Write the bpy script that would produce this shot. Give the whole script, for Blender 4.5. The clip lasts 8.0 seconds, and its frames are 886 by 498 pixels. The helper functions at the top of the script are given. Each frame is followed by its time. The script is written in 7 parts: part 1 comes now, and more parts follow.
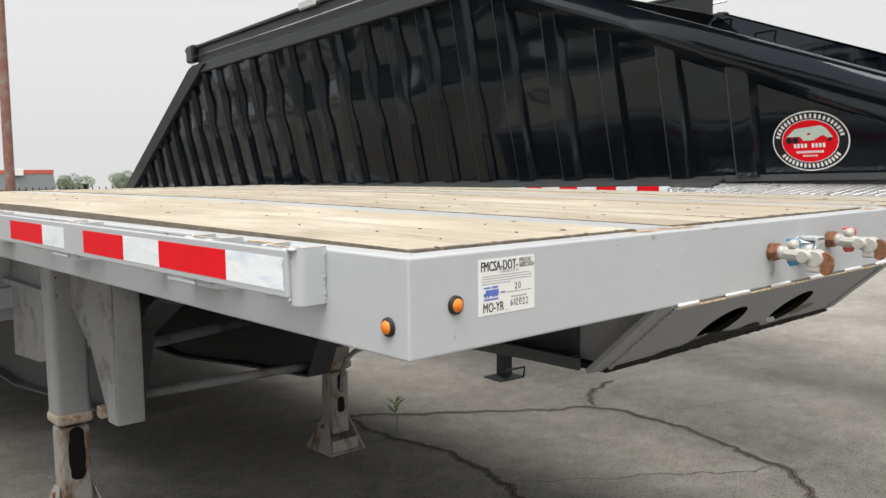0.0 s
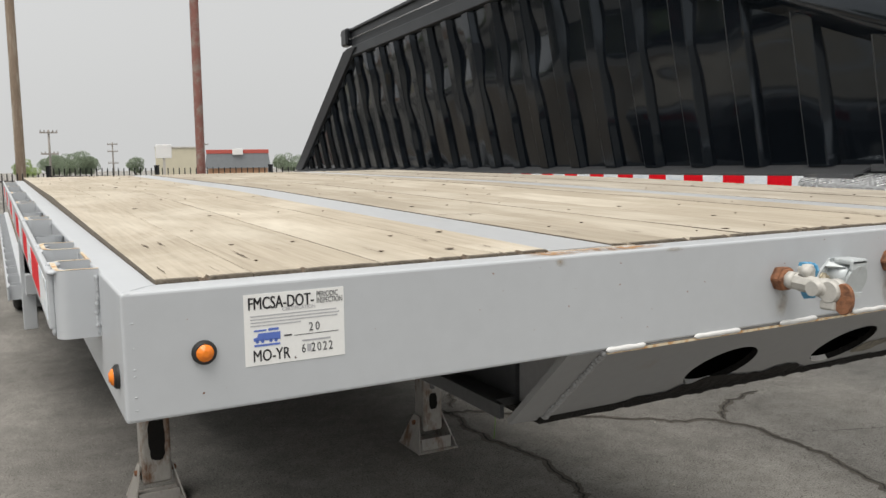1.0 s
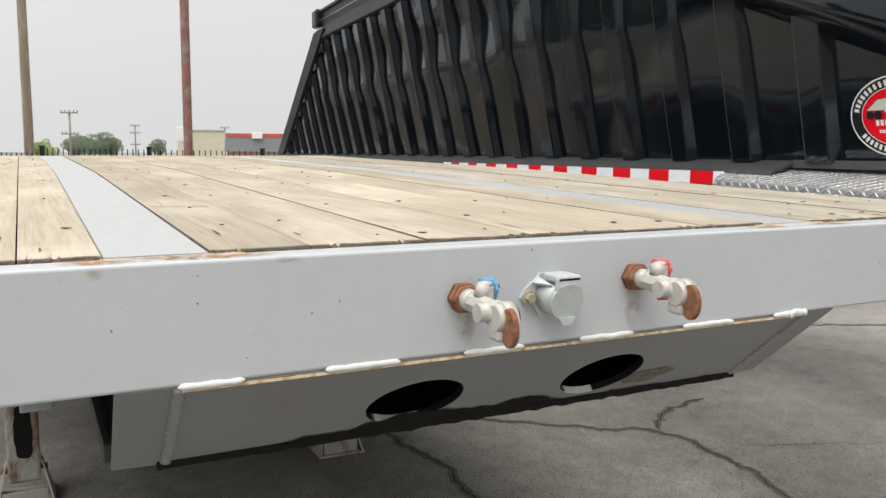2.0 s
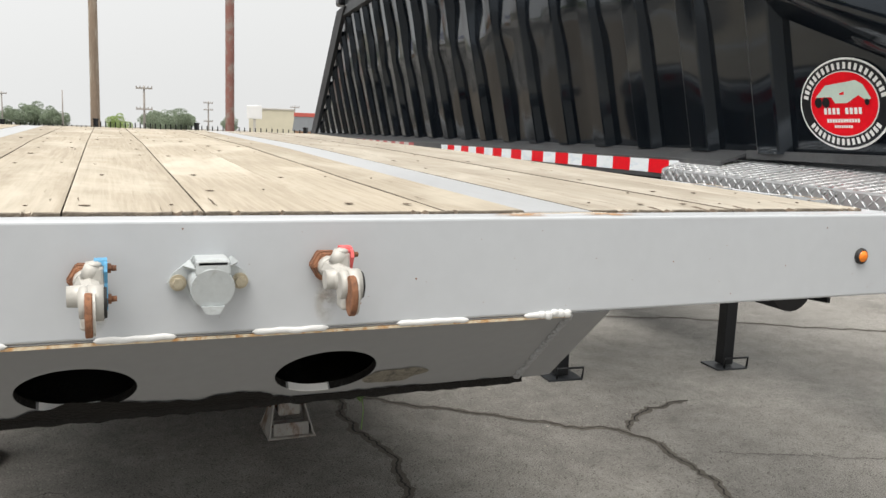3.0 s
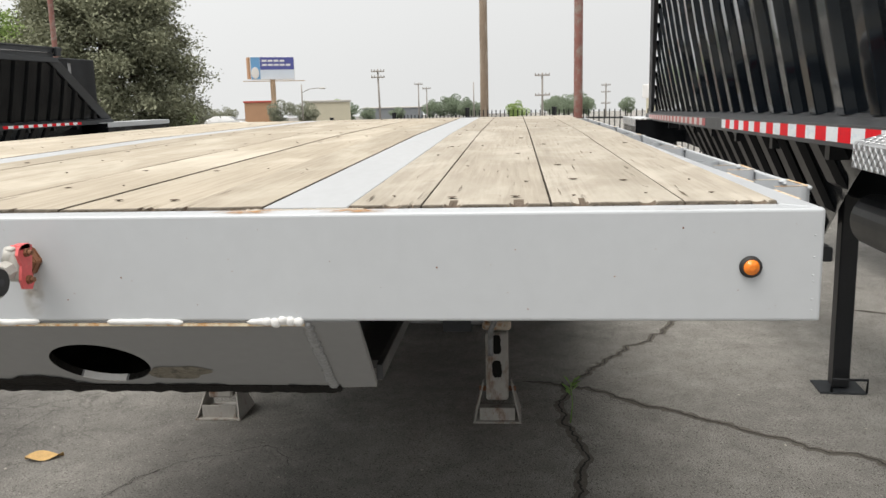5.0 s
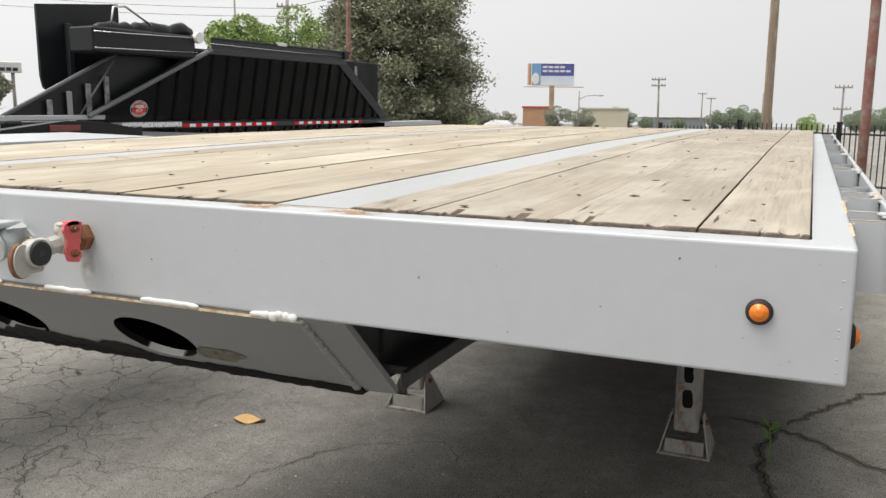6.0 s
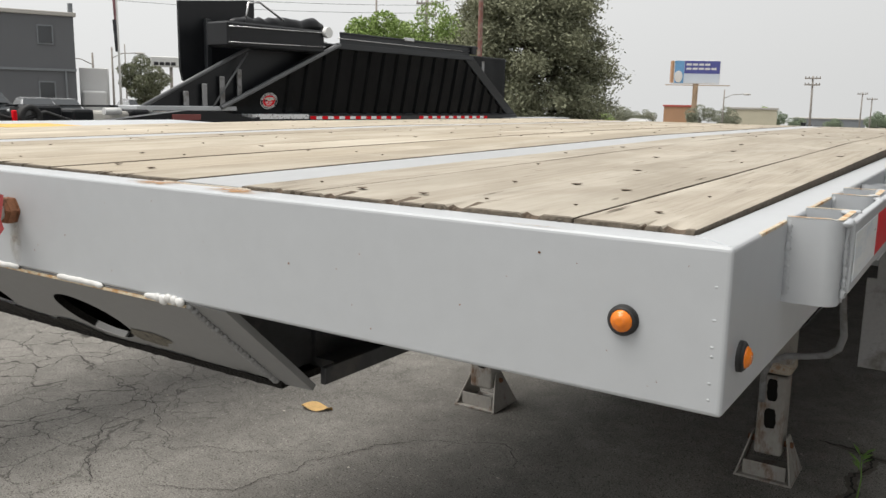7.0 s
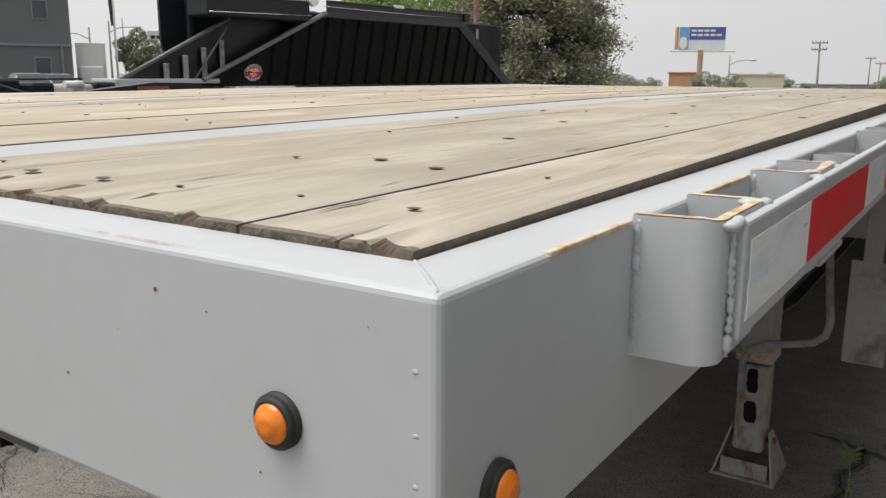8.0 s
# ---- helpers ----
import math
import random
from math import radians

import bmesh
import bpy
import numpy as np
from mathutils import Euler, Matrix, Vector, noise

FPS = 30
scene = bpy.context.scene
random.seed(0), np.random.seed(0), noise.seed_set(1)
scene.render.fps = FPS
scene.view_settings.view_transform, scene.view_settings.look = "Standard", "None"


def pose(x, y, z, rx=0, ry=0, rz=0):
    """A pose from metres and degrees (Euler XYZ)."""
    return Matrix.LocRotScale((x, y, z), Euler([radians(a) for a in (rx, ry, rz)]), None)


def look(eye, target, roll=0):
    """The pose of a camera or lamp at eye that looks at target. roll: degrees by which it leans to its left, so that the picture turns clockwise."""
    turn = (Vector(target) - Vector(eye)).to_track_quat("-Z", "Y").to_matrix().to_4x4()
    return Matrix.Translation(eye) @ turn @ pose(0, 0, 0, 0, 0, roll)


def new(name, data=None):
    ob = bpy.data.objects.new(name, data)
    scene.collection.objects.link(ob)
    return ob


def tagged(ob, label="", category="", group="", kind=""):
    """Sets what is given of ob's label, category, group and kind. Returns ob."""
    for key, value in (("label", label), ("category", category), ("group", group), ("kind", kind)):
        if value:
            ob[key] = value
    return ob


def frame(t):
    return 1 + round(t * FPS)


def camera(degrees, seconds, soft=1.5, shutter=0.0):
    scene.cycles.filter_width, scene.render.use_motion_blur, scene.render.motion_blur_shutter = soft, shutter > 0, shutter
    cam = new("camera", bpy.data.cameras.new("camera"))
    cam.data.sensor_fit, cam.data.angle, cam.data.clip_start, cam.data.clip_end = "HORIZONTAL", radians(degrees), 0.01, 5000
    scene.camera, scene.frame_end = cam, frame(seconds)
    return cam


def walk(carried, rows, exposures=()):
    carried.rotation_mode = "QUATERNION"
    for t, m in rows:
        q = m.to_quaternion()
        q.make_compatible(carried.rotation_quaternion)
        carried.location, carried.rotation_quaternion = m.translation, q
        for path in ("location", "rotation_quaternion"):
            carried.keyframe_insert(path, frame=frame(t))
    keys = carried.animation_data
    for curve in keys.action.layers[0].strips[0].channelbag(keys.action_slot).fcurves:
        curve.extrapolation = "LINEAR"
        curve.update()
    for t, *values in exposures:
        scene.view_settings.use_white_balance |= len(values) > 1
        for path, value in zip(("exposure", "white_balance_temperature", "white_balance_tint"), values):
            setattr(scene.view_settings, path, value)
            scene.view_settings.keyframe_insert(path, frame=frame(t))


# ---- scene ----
cam = camera(56.2, 8.0)
PATH = [
    (0, (-1.956, -0.89, 1.611), (-0.623, 0.589, 1.418), -0.6),
    (0.3, (-1.78, -0.845, 1.629), (-0.553, 0.723, 1.445), -0.5),
    (0.5, (-1.648, -0.849, 1.625), (-0.506, 0.781, 1.428), -0.5),
    (0.8, (-1.461, -0.918, 1.631), (-0.445, 0.79, 1.412), -1.2),
    (1, (-1.335, -0.965, 1.641), (-0.39, 0.782, 1.404), -0.6),
    (1.3, (-1.155, -0.996, 1.624), (-0.249, 0.768, 1.37), 0.3),
    (1.5, (-1.014, -0.98, 1.614), (-0.103, 0.781, 1.353), 1.2),
    (1.7, (-0.875, -0.963, 1.624), (0.05, 0.791, 1.367), 1.0),
    (2, (-0.686, -0.986, 1.632), (0.211, 0.782, 1.367), 0.6),
    (2.2, (-0.561, -1.034, 1.627), (0.298, 0.752, 1.356), 0.3),
    (3.3, (0.023, -1.087, 1.623), (0.705, 0.766, 1.301), 2.8),
    (3.5, (0.135, -1.089, 1.631), (0.729, 0.791, 1.295), 2.3),
    (4, (0.4, -1.169, 1.641), (0.69, 0.782, 1.311), -0.2),
    (4.2, (0.486, -1.184, 1.637), (0.686, 0.78, 1.316), -0.6),
    (5.3, (0.954, -1.064, 1.638), (0.583, 0.865, 1.266), -1.3),
    (5.5, (1.037, -1.057, 1.642), (0.518, 0.84, 1.276), -1.0),
    (6, (1.166, -0.946, 1.629), (0.373, 0.859, 1.291), 0.4),
    (6.5, (1.284, -0.818, 1.632), (0.338, 0.913, 1.301), 0.6),
    (7, (1.387, -0.701, 1.602), (0.314, 0.95, 1.253), 1.1),
    (7.3, (1.366, -0.604, 1.6), (0.252, 1.015, 1.229), 0.6),
    (7.5, (1.356, -0.54, 1.599), (0.239, 1.075, 1.221), 0.4),
    (7.8, (1.381, -0.382, 1.578), (0.274, 1.235, 1.18), 0.2),
    (8, (1.399, -0.269, 1.575), (0.321, 1.364, 1.159), 0.3),
]
walk(cam, [(t, look(eye, target, roll)) for t, eye, target, roll in PATH],
     exposures=[(0, 0.34), (0.5, 0.18), (1.0, 0.05), (1.5, 0.18), (2.0, 0.28), (3.5, 0.45), (4.0, 0.27), (5.5, 0.37), (6.0, 0.30), (6.5, 0.10), (7.0, 0.14), (7.5, 0.11), (8.0, 0.08)])

# ---- world, sun, exposure ----
world = bpy.data.worlds.new("overcast")
scene.world = world
world.use_nodes = True
wn, wl = world.node_tree.nodes, world.node_tree.links
wn.clear()
sky = wn.new("ShaderNodeTexSky")
sky.sky_type = "NISHITA"
sky.sun_disc = False
sky.sun_elevation = radians(72)
sky.sun_rotation = radians(230)
sky.dust_density = 6.0
grey = wn.new("ShaderNodeHueSaturation")
grey.inputs["Saturation"].default_value = 0.10
mixw = wn.new("ShaderNodeMix")
mixw.data_type = "RGBA"
mixw.inputs[0].default_value = 0.80
mixw.inputs[7].default_value = (7.2, 7.25, 7.2, 1)
bg = wn.new("ShaderNodeBackground")
bg.inputs["Strength"].default_value = 0.10
wo = wn.new("ShaderNodeOutputWorld")
wl.new(sky.outputs[0], grey.inputs["Color"])
wl.new(grey.outputs[0], mixw.inputs[6])
where = wn.new("ShaderNodeTexCoord")
axes = wn.new("ShaderNodeSeparateXYZ")
side = wn.new("ShaderNodeMapRange")
side.interpolation_type = "SMOOTHSTEP"
side.inputs["From Min"].default_value, side.inputs["From Max"].default_value = -1.0, 0.35
side.inputs["To Min"].default_value, side.inputs["To Max"].default_value = 1.20, 1.0
haze = wn.new("ShaderNodeVectorMath")
haze.operation = "SCALE"
wl.new(where.outputs["Generated"], axes.inputs[0])
wl.new(axes.outputs["X"], side.inputs["Value"])
wl.new(mixw.outputs[2], haze.inputs[0])
wl.new(side.outputs[0], haze.inputs["Scale"])
wl.new(haze.outputs[0], bg.inputs["Color"])
wl.new(bg.outputs[0], wo.inputs["Surface"])

sun = new("sun", bpy.data.lights.new("sun", "SUN"))
sun.data.energy = 2.9
sun.data.angle = radians(46)
sun.data.color = (1.0, 0.96, 0.90)
sun.matrix_world = look((-6.5, -5.5, 21), (0, 0, 0))

# ---- materials ----
MATS = {}


def material(name, base, rough=0.5, metal=0.0, vary=0.12, scale=6.0, fine=90.0, bump=0.05, dirt=None, dirt_amount=0.3,
             stretch=(1, 1, 1), spec=0.5, coat=0.0, random_tone=0.0, bump_dist=0.004, wave=0.0, rough_vary=0.08, tint=(1, 1, 1)):
    """A painted, rusted or bare surface: base colour, two scales of variation, optional stains and relief."""
    if name in MATS:
        return MATS[name]
    m = bpy.data.materials.new(name)
    m.use_nodes = True
    n, l = m.node_tree.nodes, m.node_tree.links
    b = n["Principled BSDF"]
    tc = n.new("ShaderNodeTexCoord")
    mp = n.new("ShaderNodeMapping")
    mp.inputs["Scale"].default_value = stretch
    l.new(tc.outputs["Object"], mp.inputs["Vector"])
    big = n.new("ShaderNodeTexNoise")
    big.inputs["Scale"].default_value = scale
    big.inputs["Detail"].default_value = 5
    small = n.new("ShaderNodeTexNoise")
    small.inputs["Scale"].default_value = fine
    small.inputs["Detail"].default_value = 3
    for t in (big, small):
        l.new(mp.outputs[0], t.inputs["Vector"])
    add = n.new("ShaderNodeMath")
    add.operation = "ADD"
    l.new(big.outputs["Fac"], add.inputs[0])
    l.new(small.outputs["Fac"], add.inputs[1])
    val = n.new("ShaderNodeMapRange")
    val.inputs["From Min"].default_value, val.inputs["From Max"].default_value = 0.6, 1.4
    val.inputs["To Min"].default_value, val.inputs["To Max"].default_value = 1 - vary, 1 + vary
    l.new(add.outputs[0], val.inputs["Value"])
    hsv = n.new("ShaderNodeHueSaturation")
    hsv.inputs["Color"].default_value = (*base, 1)
    l.new(val.outputs[0], hsv.inputs["Value"])
    col = hsv.outputs[0]
    if random_tone:
        info = n.new("ShaderNodeObjectInfo")
        rr = n.new("ShaderNodeMapRange")
        rr.inputs["To Min"].default_value, rr.inputs["To Max"].default_value = 1 - random_tone, 1 + random_tone
        l.new(info.outputs["Random"], rr.inputs["Value"])
        mul = n.new("ShaderNodeMath")
        mul.operation = "MULTIPLY"
        l.new(val.outputs[0], mul.inputs[0])
        l.new(rr.outputs[0], mul.inputs[1])
        l.new(mul.outputs[0], hsv.inputs["Value"])
    if dirt:
        mask = n.new("ShaderNodeTexNoise")
        mask.inputs["Scale"].default_value = scale * 1.7
        mask.inputs["Detail"].default_value = 8
        mask.inputs["Roughness"].default_value = 0.7
        l.new(mp.outputs[0], mask.inputs["Vector"])
        ramp = n.new("ShaderNodeMapRange")
        ramp.inputs["From Min"].default_value, ramp.inputs["From Max"].default_value = 0.72 - dirt_amount * 0.5, 0.85 - dirt_amount * 0.5
        l.new(mask.outputs["Fac"], ramp.inputs["Value"])
        mx = n.new("ShaderNodeMix")
        mx.data_type = "RGBA"
        mx.inputs[7].default_value = (*dirt, 1)
        l.new(ramp.outputs[0], mx.inputs[0])
        l.new(col, mx.inputs[6])
        col = mx.outputs[2]
    l.new(col, b.inputs["Base Color"])
    rv = n.new("ShaderNodeMapRange")
    rv.inputs["To Min"].default_value, rv.inputs["To Max"].default_value = max(0.02, rough - rough_vary), min(1, rough + rough_vary)
    l.new(big.outputs["Fac"], rv.inputs["Value"])
    l.new(rv.outputs[0], b.inputs["Roughness"])
    b.inputs["Metallic"].default_value = metal
    b.inputs["Specular IOR Level"].default_value = spec
    b.inputs["Coat Weight"].default_value = coat
    b.inputs["Specular Tint"].default_value = (*tint, 1)
    bp = n.new("ShaderNodeBump")
    bp.inputs["Strength"].default_value = bump
    bp.inputs["Distance"].default_value = bump_dist
    l.new(small.outputs["Fac"], bp.inputs["Height"])
    last = bp
    if wave:
        wv = n.new("ShaderNodeTexNoise")
        wv.inputs["Scale"].default_value = 2.1
        wv.inputs["Detail"].default_value = 0.0
        l.new(tc.outputs["Object"], wv.inputs["Vector"])
        b2 = n.new("ShaderNodeBump")
        b2.inputs["Strength"].default_value = 1.0
        b2.inputs["Distance"].default_value = wave
        l.new(wv.outputs["Fac"], b2.inputs["Height"])
        l.new(bp.outputs[0], b2.inputs["Normal"])
        last = b2
    l.new(last.outputs[0], b.inputs["Normal"])
    MATS[name] = m
    return m


def wood_material(name, grey=0.0):
    """Weathered deck plank; grey raises the bleaching, the stains and the drying checks."""
    m = bpy.data.materials.new(name)
    m.use_nodes = True
    n, l = m.node_tree.nodes, m.node_tree.links
    b = n["Principled BSDF"]
    tc = n.new("ShaderNodeTexCoord")
    info = n.new("ShaderNodeObjectInfo")
    shift = n.new("ShaderNodeVectorMath")
    shift.operation = "ADD"
    l.new(tc.outputs["Object"], shift.inputs[0])
    sc = n.new("ShaderNodeVectorMath")
    sc.operation = "SCALE"
    sc.inputs[0].default_value = (3.1, 17.0, 5.0)
    l.new(info.outputs["Random"], sc.inputs["Scale"])
    l.new(sc.outputs[0], shift.inputs[1])

    def tex(stretch, scale, detail, rough=0.5):
        mp = n.new("ShaderNodeMapping")
        mp.inputs["Scale"].default_value = stretch
        l.new(shift.outputs[0], mp.inputs["Vector"])
        t = n.new("ShaderNodeTexNoise")
        t.inputs["Scale"].default_value = scale
        t.inputs["Detail"].default_value = detail
        t.inputs["Roughness"].default_value = rough
        t.inputs["Distortion"].default_value = 0.6
        l.new(mp.outputs[0], t.inputs["Vector"])
        return t

    grain = tex((1, 0.03, 1), 130, 7, 0.62)
    check = tex((1, 0.055, 1), 150, 4, 0.55)
    patch = tex((1, 0.45, 1), 3.2, 6, 0.6)
    pale = tex((1, 0.45, 1), 3.6, 6, 0.62)
    ramp = n.new("ShaderNodeValToRGB")
    cr = ramp.color_ramp
    cr.elements[0].position, cr.elements[0].color = 0.30, (0.335, 0.282, 0.208, 1)
    cr.elements[1].position, cr.elements[1].color = 0.70, (0.485, 0.418, 0.318, 1)
    e = cr.elements.new(0.48)
    e.color = (0.415, 0.352, 0.262, 1)
    l.new(grain.outputs["Fac"], ramp.inputs["Fac"])
    # bleached patches
    pm = n.new("ShaderNodeMapRange")
    pm.inputs["From Min"].default_value, pm.inputs["From Max"].default_value = 0.48, 0.68
    pm.inputs["To Max"].default_value = 0.75
    l.new(pale.outputs["Fac"], pm.inputs["Value"])
    mx = n.new("ShaderNodeMix")
    mx.data_type = "RGBA"
    mx.inputs[7].default_value = (0.62, 0.56, 0.45, 1)
    l.new(pm.outputs[0], mx.inputs[0])
    l.new(ramp.outputs[0], mx.inputs[6])
    # grey-brown stains
    sm = n.new("ShaderNodeMapRange")
    sm.inputs["From Min"].default_value, sm.inputs["From Max"].default_value = 0.47, 0.72
    sm.inputs["To Max"].default_value = 0.50 + 0.22 * grey
    l.new(patch.outputs["Fac"], sm.inputs["Value"])
    mx2 = n.new("ShaderNodeMix")
    mx2.data_type = "RGBA"
    mx2.inputs[7].default_value = (0.31, 0.26, 0.185, 1)
    l.new(sm.outputs[0], mx2.inputs[0])
    l.new(mx.outputs[2], mx2.inputs[6])
    # drying checks
    cm = n.new("ShaderNodeMapRange")
    cm.inputs["From Min"].default_value, cm.inputs["From Max"].default_value = 0.30 + 0.03 * grey, 0.25 + 0.03 * grey
    cm.inputs["To Max"].default_value = 0.6
    l.new(check.outputs["Fac"], cm.inputs["Value"])
    mx3 = n.new("ShaderNodeMix")
    mx3.data_type = "RGBA"
    mx3.inputs[7].default_value = (0.19, 0.15, 0.105, 1)
    l.new(cm.outputs[0], mx3.inputs[0])
    l.new(mx2.outputs[2], mx3.inputs[6])
    rr = n.new("ShaderNodeMapRange")
    rr.inputs["To Min"].default_value, rr.inputs["To Max"].default_value = 0.86, 1.06
    l.new(info.outputs["Random"], rr.inputs["Value"])
    hsv = n.new("ShaderNodeHueSaturation")
    hsv.inputs["Saturation"].default_value = 0.86 - 0.12 * grey
    l.new(rr.outputs[0], hsv.inputs["Value"])
    l.new(mx3.outputs[2], hsv.inputs["Color"])
    l.new(hsv.outputs[0], b.inputs["Base Color"])
    b.inputs["Roughness"].default_value = 0.85
    b.inputs["Specular IOR Level"].default_value = 0.25
    bp = n.new("ShaderNodeBump")
    bp.inputs["Strength"].default_value = 0.25
    bp.inputs["Distance"].default_value = 0.003
    l.new(grain.outputs["Fac"], bp.inputs["Height"])
    b2 = n.new("ShaderNodeBump")
    b2.inputs["Strength"].default_value = 0.8
    b2.inputs["Distance"].default_value = 0.004
    b2.invert = True
    l.new(cm.outputs[0], b2.inputs["Height"])
    l.new(bp.outputs[0], b2.inputs["Normal"])
    l.new(b2.outputs[0], b.inputs["Normal"])
    return m


def asphalt_material():
    m = bpy.data.materials.new("old_asphalt")
    m.use_nodes = True
    n, l = m.node_tree.nodes, m.node_tree.links
    b = n["Principled BSDF"]
    tc = n.new("ShaderNodeTexCoord")

    def noise_tex(scale, detail, rough=0.55):
        t = n.new("ShaderNodeTexNoise")
        t.inputs["Scale"].default_value = scale
        t.inputs["Detail"].default_value = detail
        t.inputs["Roughness"].default_value = rough
        l.new(tc.outputs["Object"], t.inputs["Vector"])
        return t

    big, mid, grit = noise_tex(0.55, 6), noise_tex(5.5, 10, 0.76), noise_tex(150, 4, 0.75)
    ramp = n.new("ShaderNodeValToRGB")
    cr = ramp.color_ramp
    cr.elements[0].position, cr.elements[0].color = 0.26, (0.147, 0.140, 0.128, 1)
    cr.elements[1].position, cr.elements[1].color = 0.80, (0.338, 0.322, 0.295, 1)
    # ground tone rises towards +x: shade under the deck put into the colour
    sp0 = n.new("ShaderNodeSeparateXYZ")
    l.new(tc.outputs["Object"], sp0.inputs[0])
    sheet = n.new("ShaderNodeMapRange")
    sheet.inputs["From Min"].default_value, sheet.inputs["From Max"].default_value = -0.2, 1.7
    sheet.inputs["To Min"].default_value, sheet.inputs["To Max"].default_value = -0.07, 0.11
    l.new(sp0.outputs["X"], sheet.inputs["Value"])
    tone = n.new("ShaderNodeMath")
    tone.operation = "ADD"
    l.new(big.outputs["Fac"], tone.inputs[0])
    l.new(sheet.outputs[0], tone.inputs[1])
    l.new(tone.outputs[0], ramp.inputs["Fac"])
    mr = n.new("ShaderNodeMapRange")
    mr.inputs["From Min"].default_value, mr.inputs["From Max"].default_value = 0.3, 0.7
    mr.inputs["To Min"].default_value, mr.inputs["To Max"].default_value = 0.74, 1.26
    l.new(mid.outputs["Fac"], mr.inputs["Value"])
    gr = n.new("ShaderNodeMapRange")
    gr.inputs["From Min"].default_value, gr.inputs["From Max"].default_value = 0.30, 0.72
    gr.inputs["To Min"].default_value, gr.inputs["To Max"].default_value = 0.30, 1.75
    l.new(grit.outputs["Fac"], gr.inputs["Value"])
    mul = n.new("ShaderNodeMath")
    mul.operation = "MULTIPLY"
    l.new(mr.outputs[0], mul.inputs[0])
    l.new(gr.outputs[0], mul.inputs[1])
    # pale stone chips
    vor = n.new("ShaderNodeTexVoronoi")
    vor.inputs["Scale"].default_value = 72
    l.new(tc.outputs["Object"], vor.inputs["Vector"])
    chip = n.new("ShaderNodeMapRange")
    chip.inputs["From Min"].default_value, chip.inputs["From Max"].default_value = 0.36, 0.26
    l.new(vor.outputs["Distance"], chip.inputs["Value"])
    pick = n.new("ShaderNodeMath")
    pick.operation = "GREATER_THAN"
    pick.inputs[1].default_value = 0.84
    l.new(vor.outputs["Color"], pick.inputs[0])
    cm = n.new("ShaderNodeMath")
    cm.operation = "MULTIPLY"
    l.new(chip.outputs[0], cm.inputs[0])
    l.new(pick.outputs[0], cm.inputs[1])
    hsv = n.new("ShaderNodeHueSaturation")
    l.new(mul.outputs[0], hsv.inputs["Value"])
    l.new(ramp.outputs[0], hsv.inputs["Color"])
    mx = n.new("ShaderNodeMix")
    mx.data_type = "RGBA"
    mx.inputs[7].default_value = (0.36, 0.345, 0.31, 1)
    # dark pits between the stones
    pit = n.new("ShaderNodeTexVoronoi")
    pit.inputs["Scale"].default_value = 95
    l.new(tc.outputs["Object"], pit.inputs["Vector"])
    pr = n.new("ShaderNodeMapRange")
    pr.inputs["From Min"].default_value, pr.inputs["From Max"].default_value = 0.40, 0.28
    l.new(pit.outputs["Distance"], pr.inputs["Value"])
    pp = n.new("ShaderNodeMath")
    pp.operation = "LESS_THAN"
    pp.inputs[1].default_value = 0.36
    l.new(pit.outputs["Color"], pp.inputs[0])
    pm_ = n.new("ShaderNodeMath")
    pm_.operation = "MULTIPLY"
    l.new(pr.outputs[0], pm_.inputs[0])
    l.new(pp.outputs[0], pm_.inputs[1])
    mxp = n.new("ShaderNodeMix")
    mxp.data_type = "RGBA"
    mxp.inputs[7].default_value = (0.075, 0.068, 0.058, 1)
    l.new(pm_.outputs[0], mxp.inputs[0])
    l.new(hsv.outputs[0], mxp.inputs[6])
    l.new(cm.outputs[0], mx.inputs[0])
    l.new(mxp.outputs[2], mx.inputs[6])
    # hairline net of cracks in worn areas
    warp = noise_tex(3.0, 5, 0.6)
    wv = n.new("ShaderNodeVectorMath")
    wv.operation = "MULTIPLY_ADD"
    wv.inputs[1].default_value = (0.35, 0.35, 0)
    l.new(warp.outputs["Color"], wv.inputs[0])
    l.new(tc.outputs["Object"], wv.inputs[2])
    net = n.new("ShaderNodeTexVoronoi")
    net.feature = "DISTANCE_TO_EDGE"
    net.inputs["Scale"].default_value = 4.2
    l.new(wv.outputs[0], net.inputs["Vector"])
    line = n.new("ShaderNodeMapRange")
    line.inputs["From Min"].default_value, line.inputs["From Max"].default_value = 0.022, 0.006
    l.new(net.outputs["Distance"], line.inputs["Value"])
    sep = n.new("ShaderNodeSeparateXYZ")
    l.new(tc.outputs["Object"], sep.inputs[0])
    worn = n.new("ShaderNodeMapRange")
    worn.inputs["From Min"].default_value, worn.inputs["From Max"].default_value = -0.9, -2.6
    l.new(sep.outputs["X"], worn.inputs["Value"])
    wn1 = noise_tex(1.3, 4)
    wm = n.new("ShaderNodeMapRange")
    wm.inputs["From Min"].default_value, wm.inputs["From Max"].default_value = 0.35, 0.5
    l.new(wn1.outputs["Fac"], wm.inputs["Value"])
    f1 = n.new("ShaderNodeMath")
    f1.operation = "MULTIPLY"
    l.new(worn.outputs[0], f1.inputs[0])
    l.new(wm.outputs[0], f1.inputs[1])
    f2 = n.new("ShaderNodeMath")
    f2.operation = "MULTIPLY"
    l.new(f1.outputs[0], f2.inputs[0])
    l.new(line.outputs[0], f2.inputs[1])
    mx2 = n.new("ShaderNodeMix")
    mx2.data_type = "RGBA"
    mx2.inputs[7].default_value = (0.04, 0.037, 0.033, 1)
    l.new(f2.outputs[0], mx2.inputs[0])
    l.new(mx.outputs[2], mx2.inputs[6])
    l.new(mx2.outputs[2], b.inputs["Base Color"])
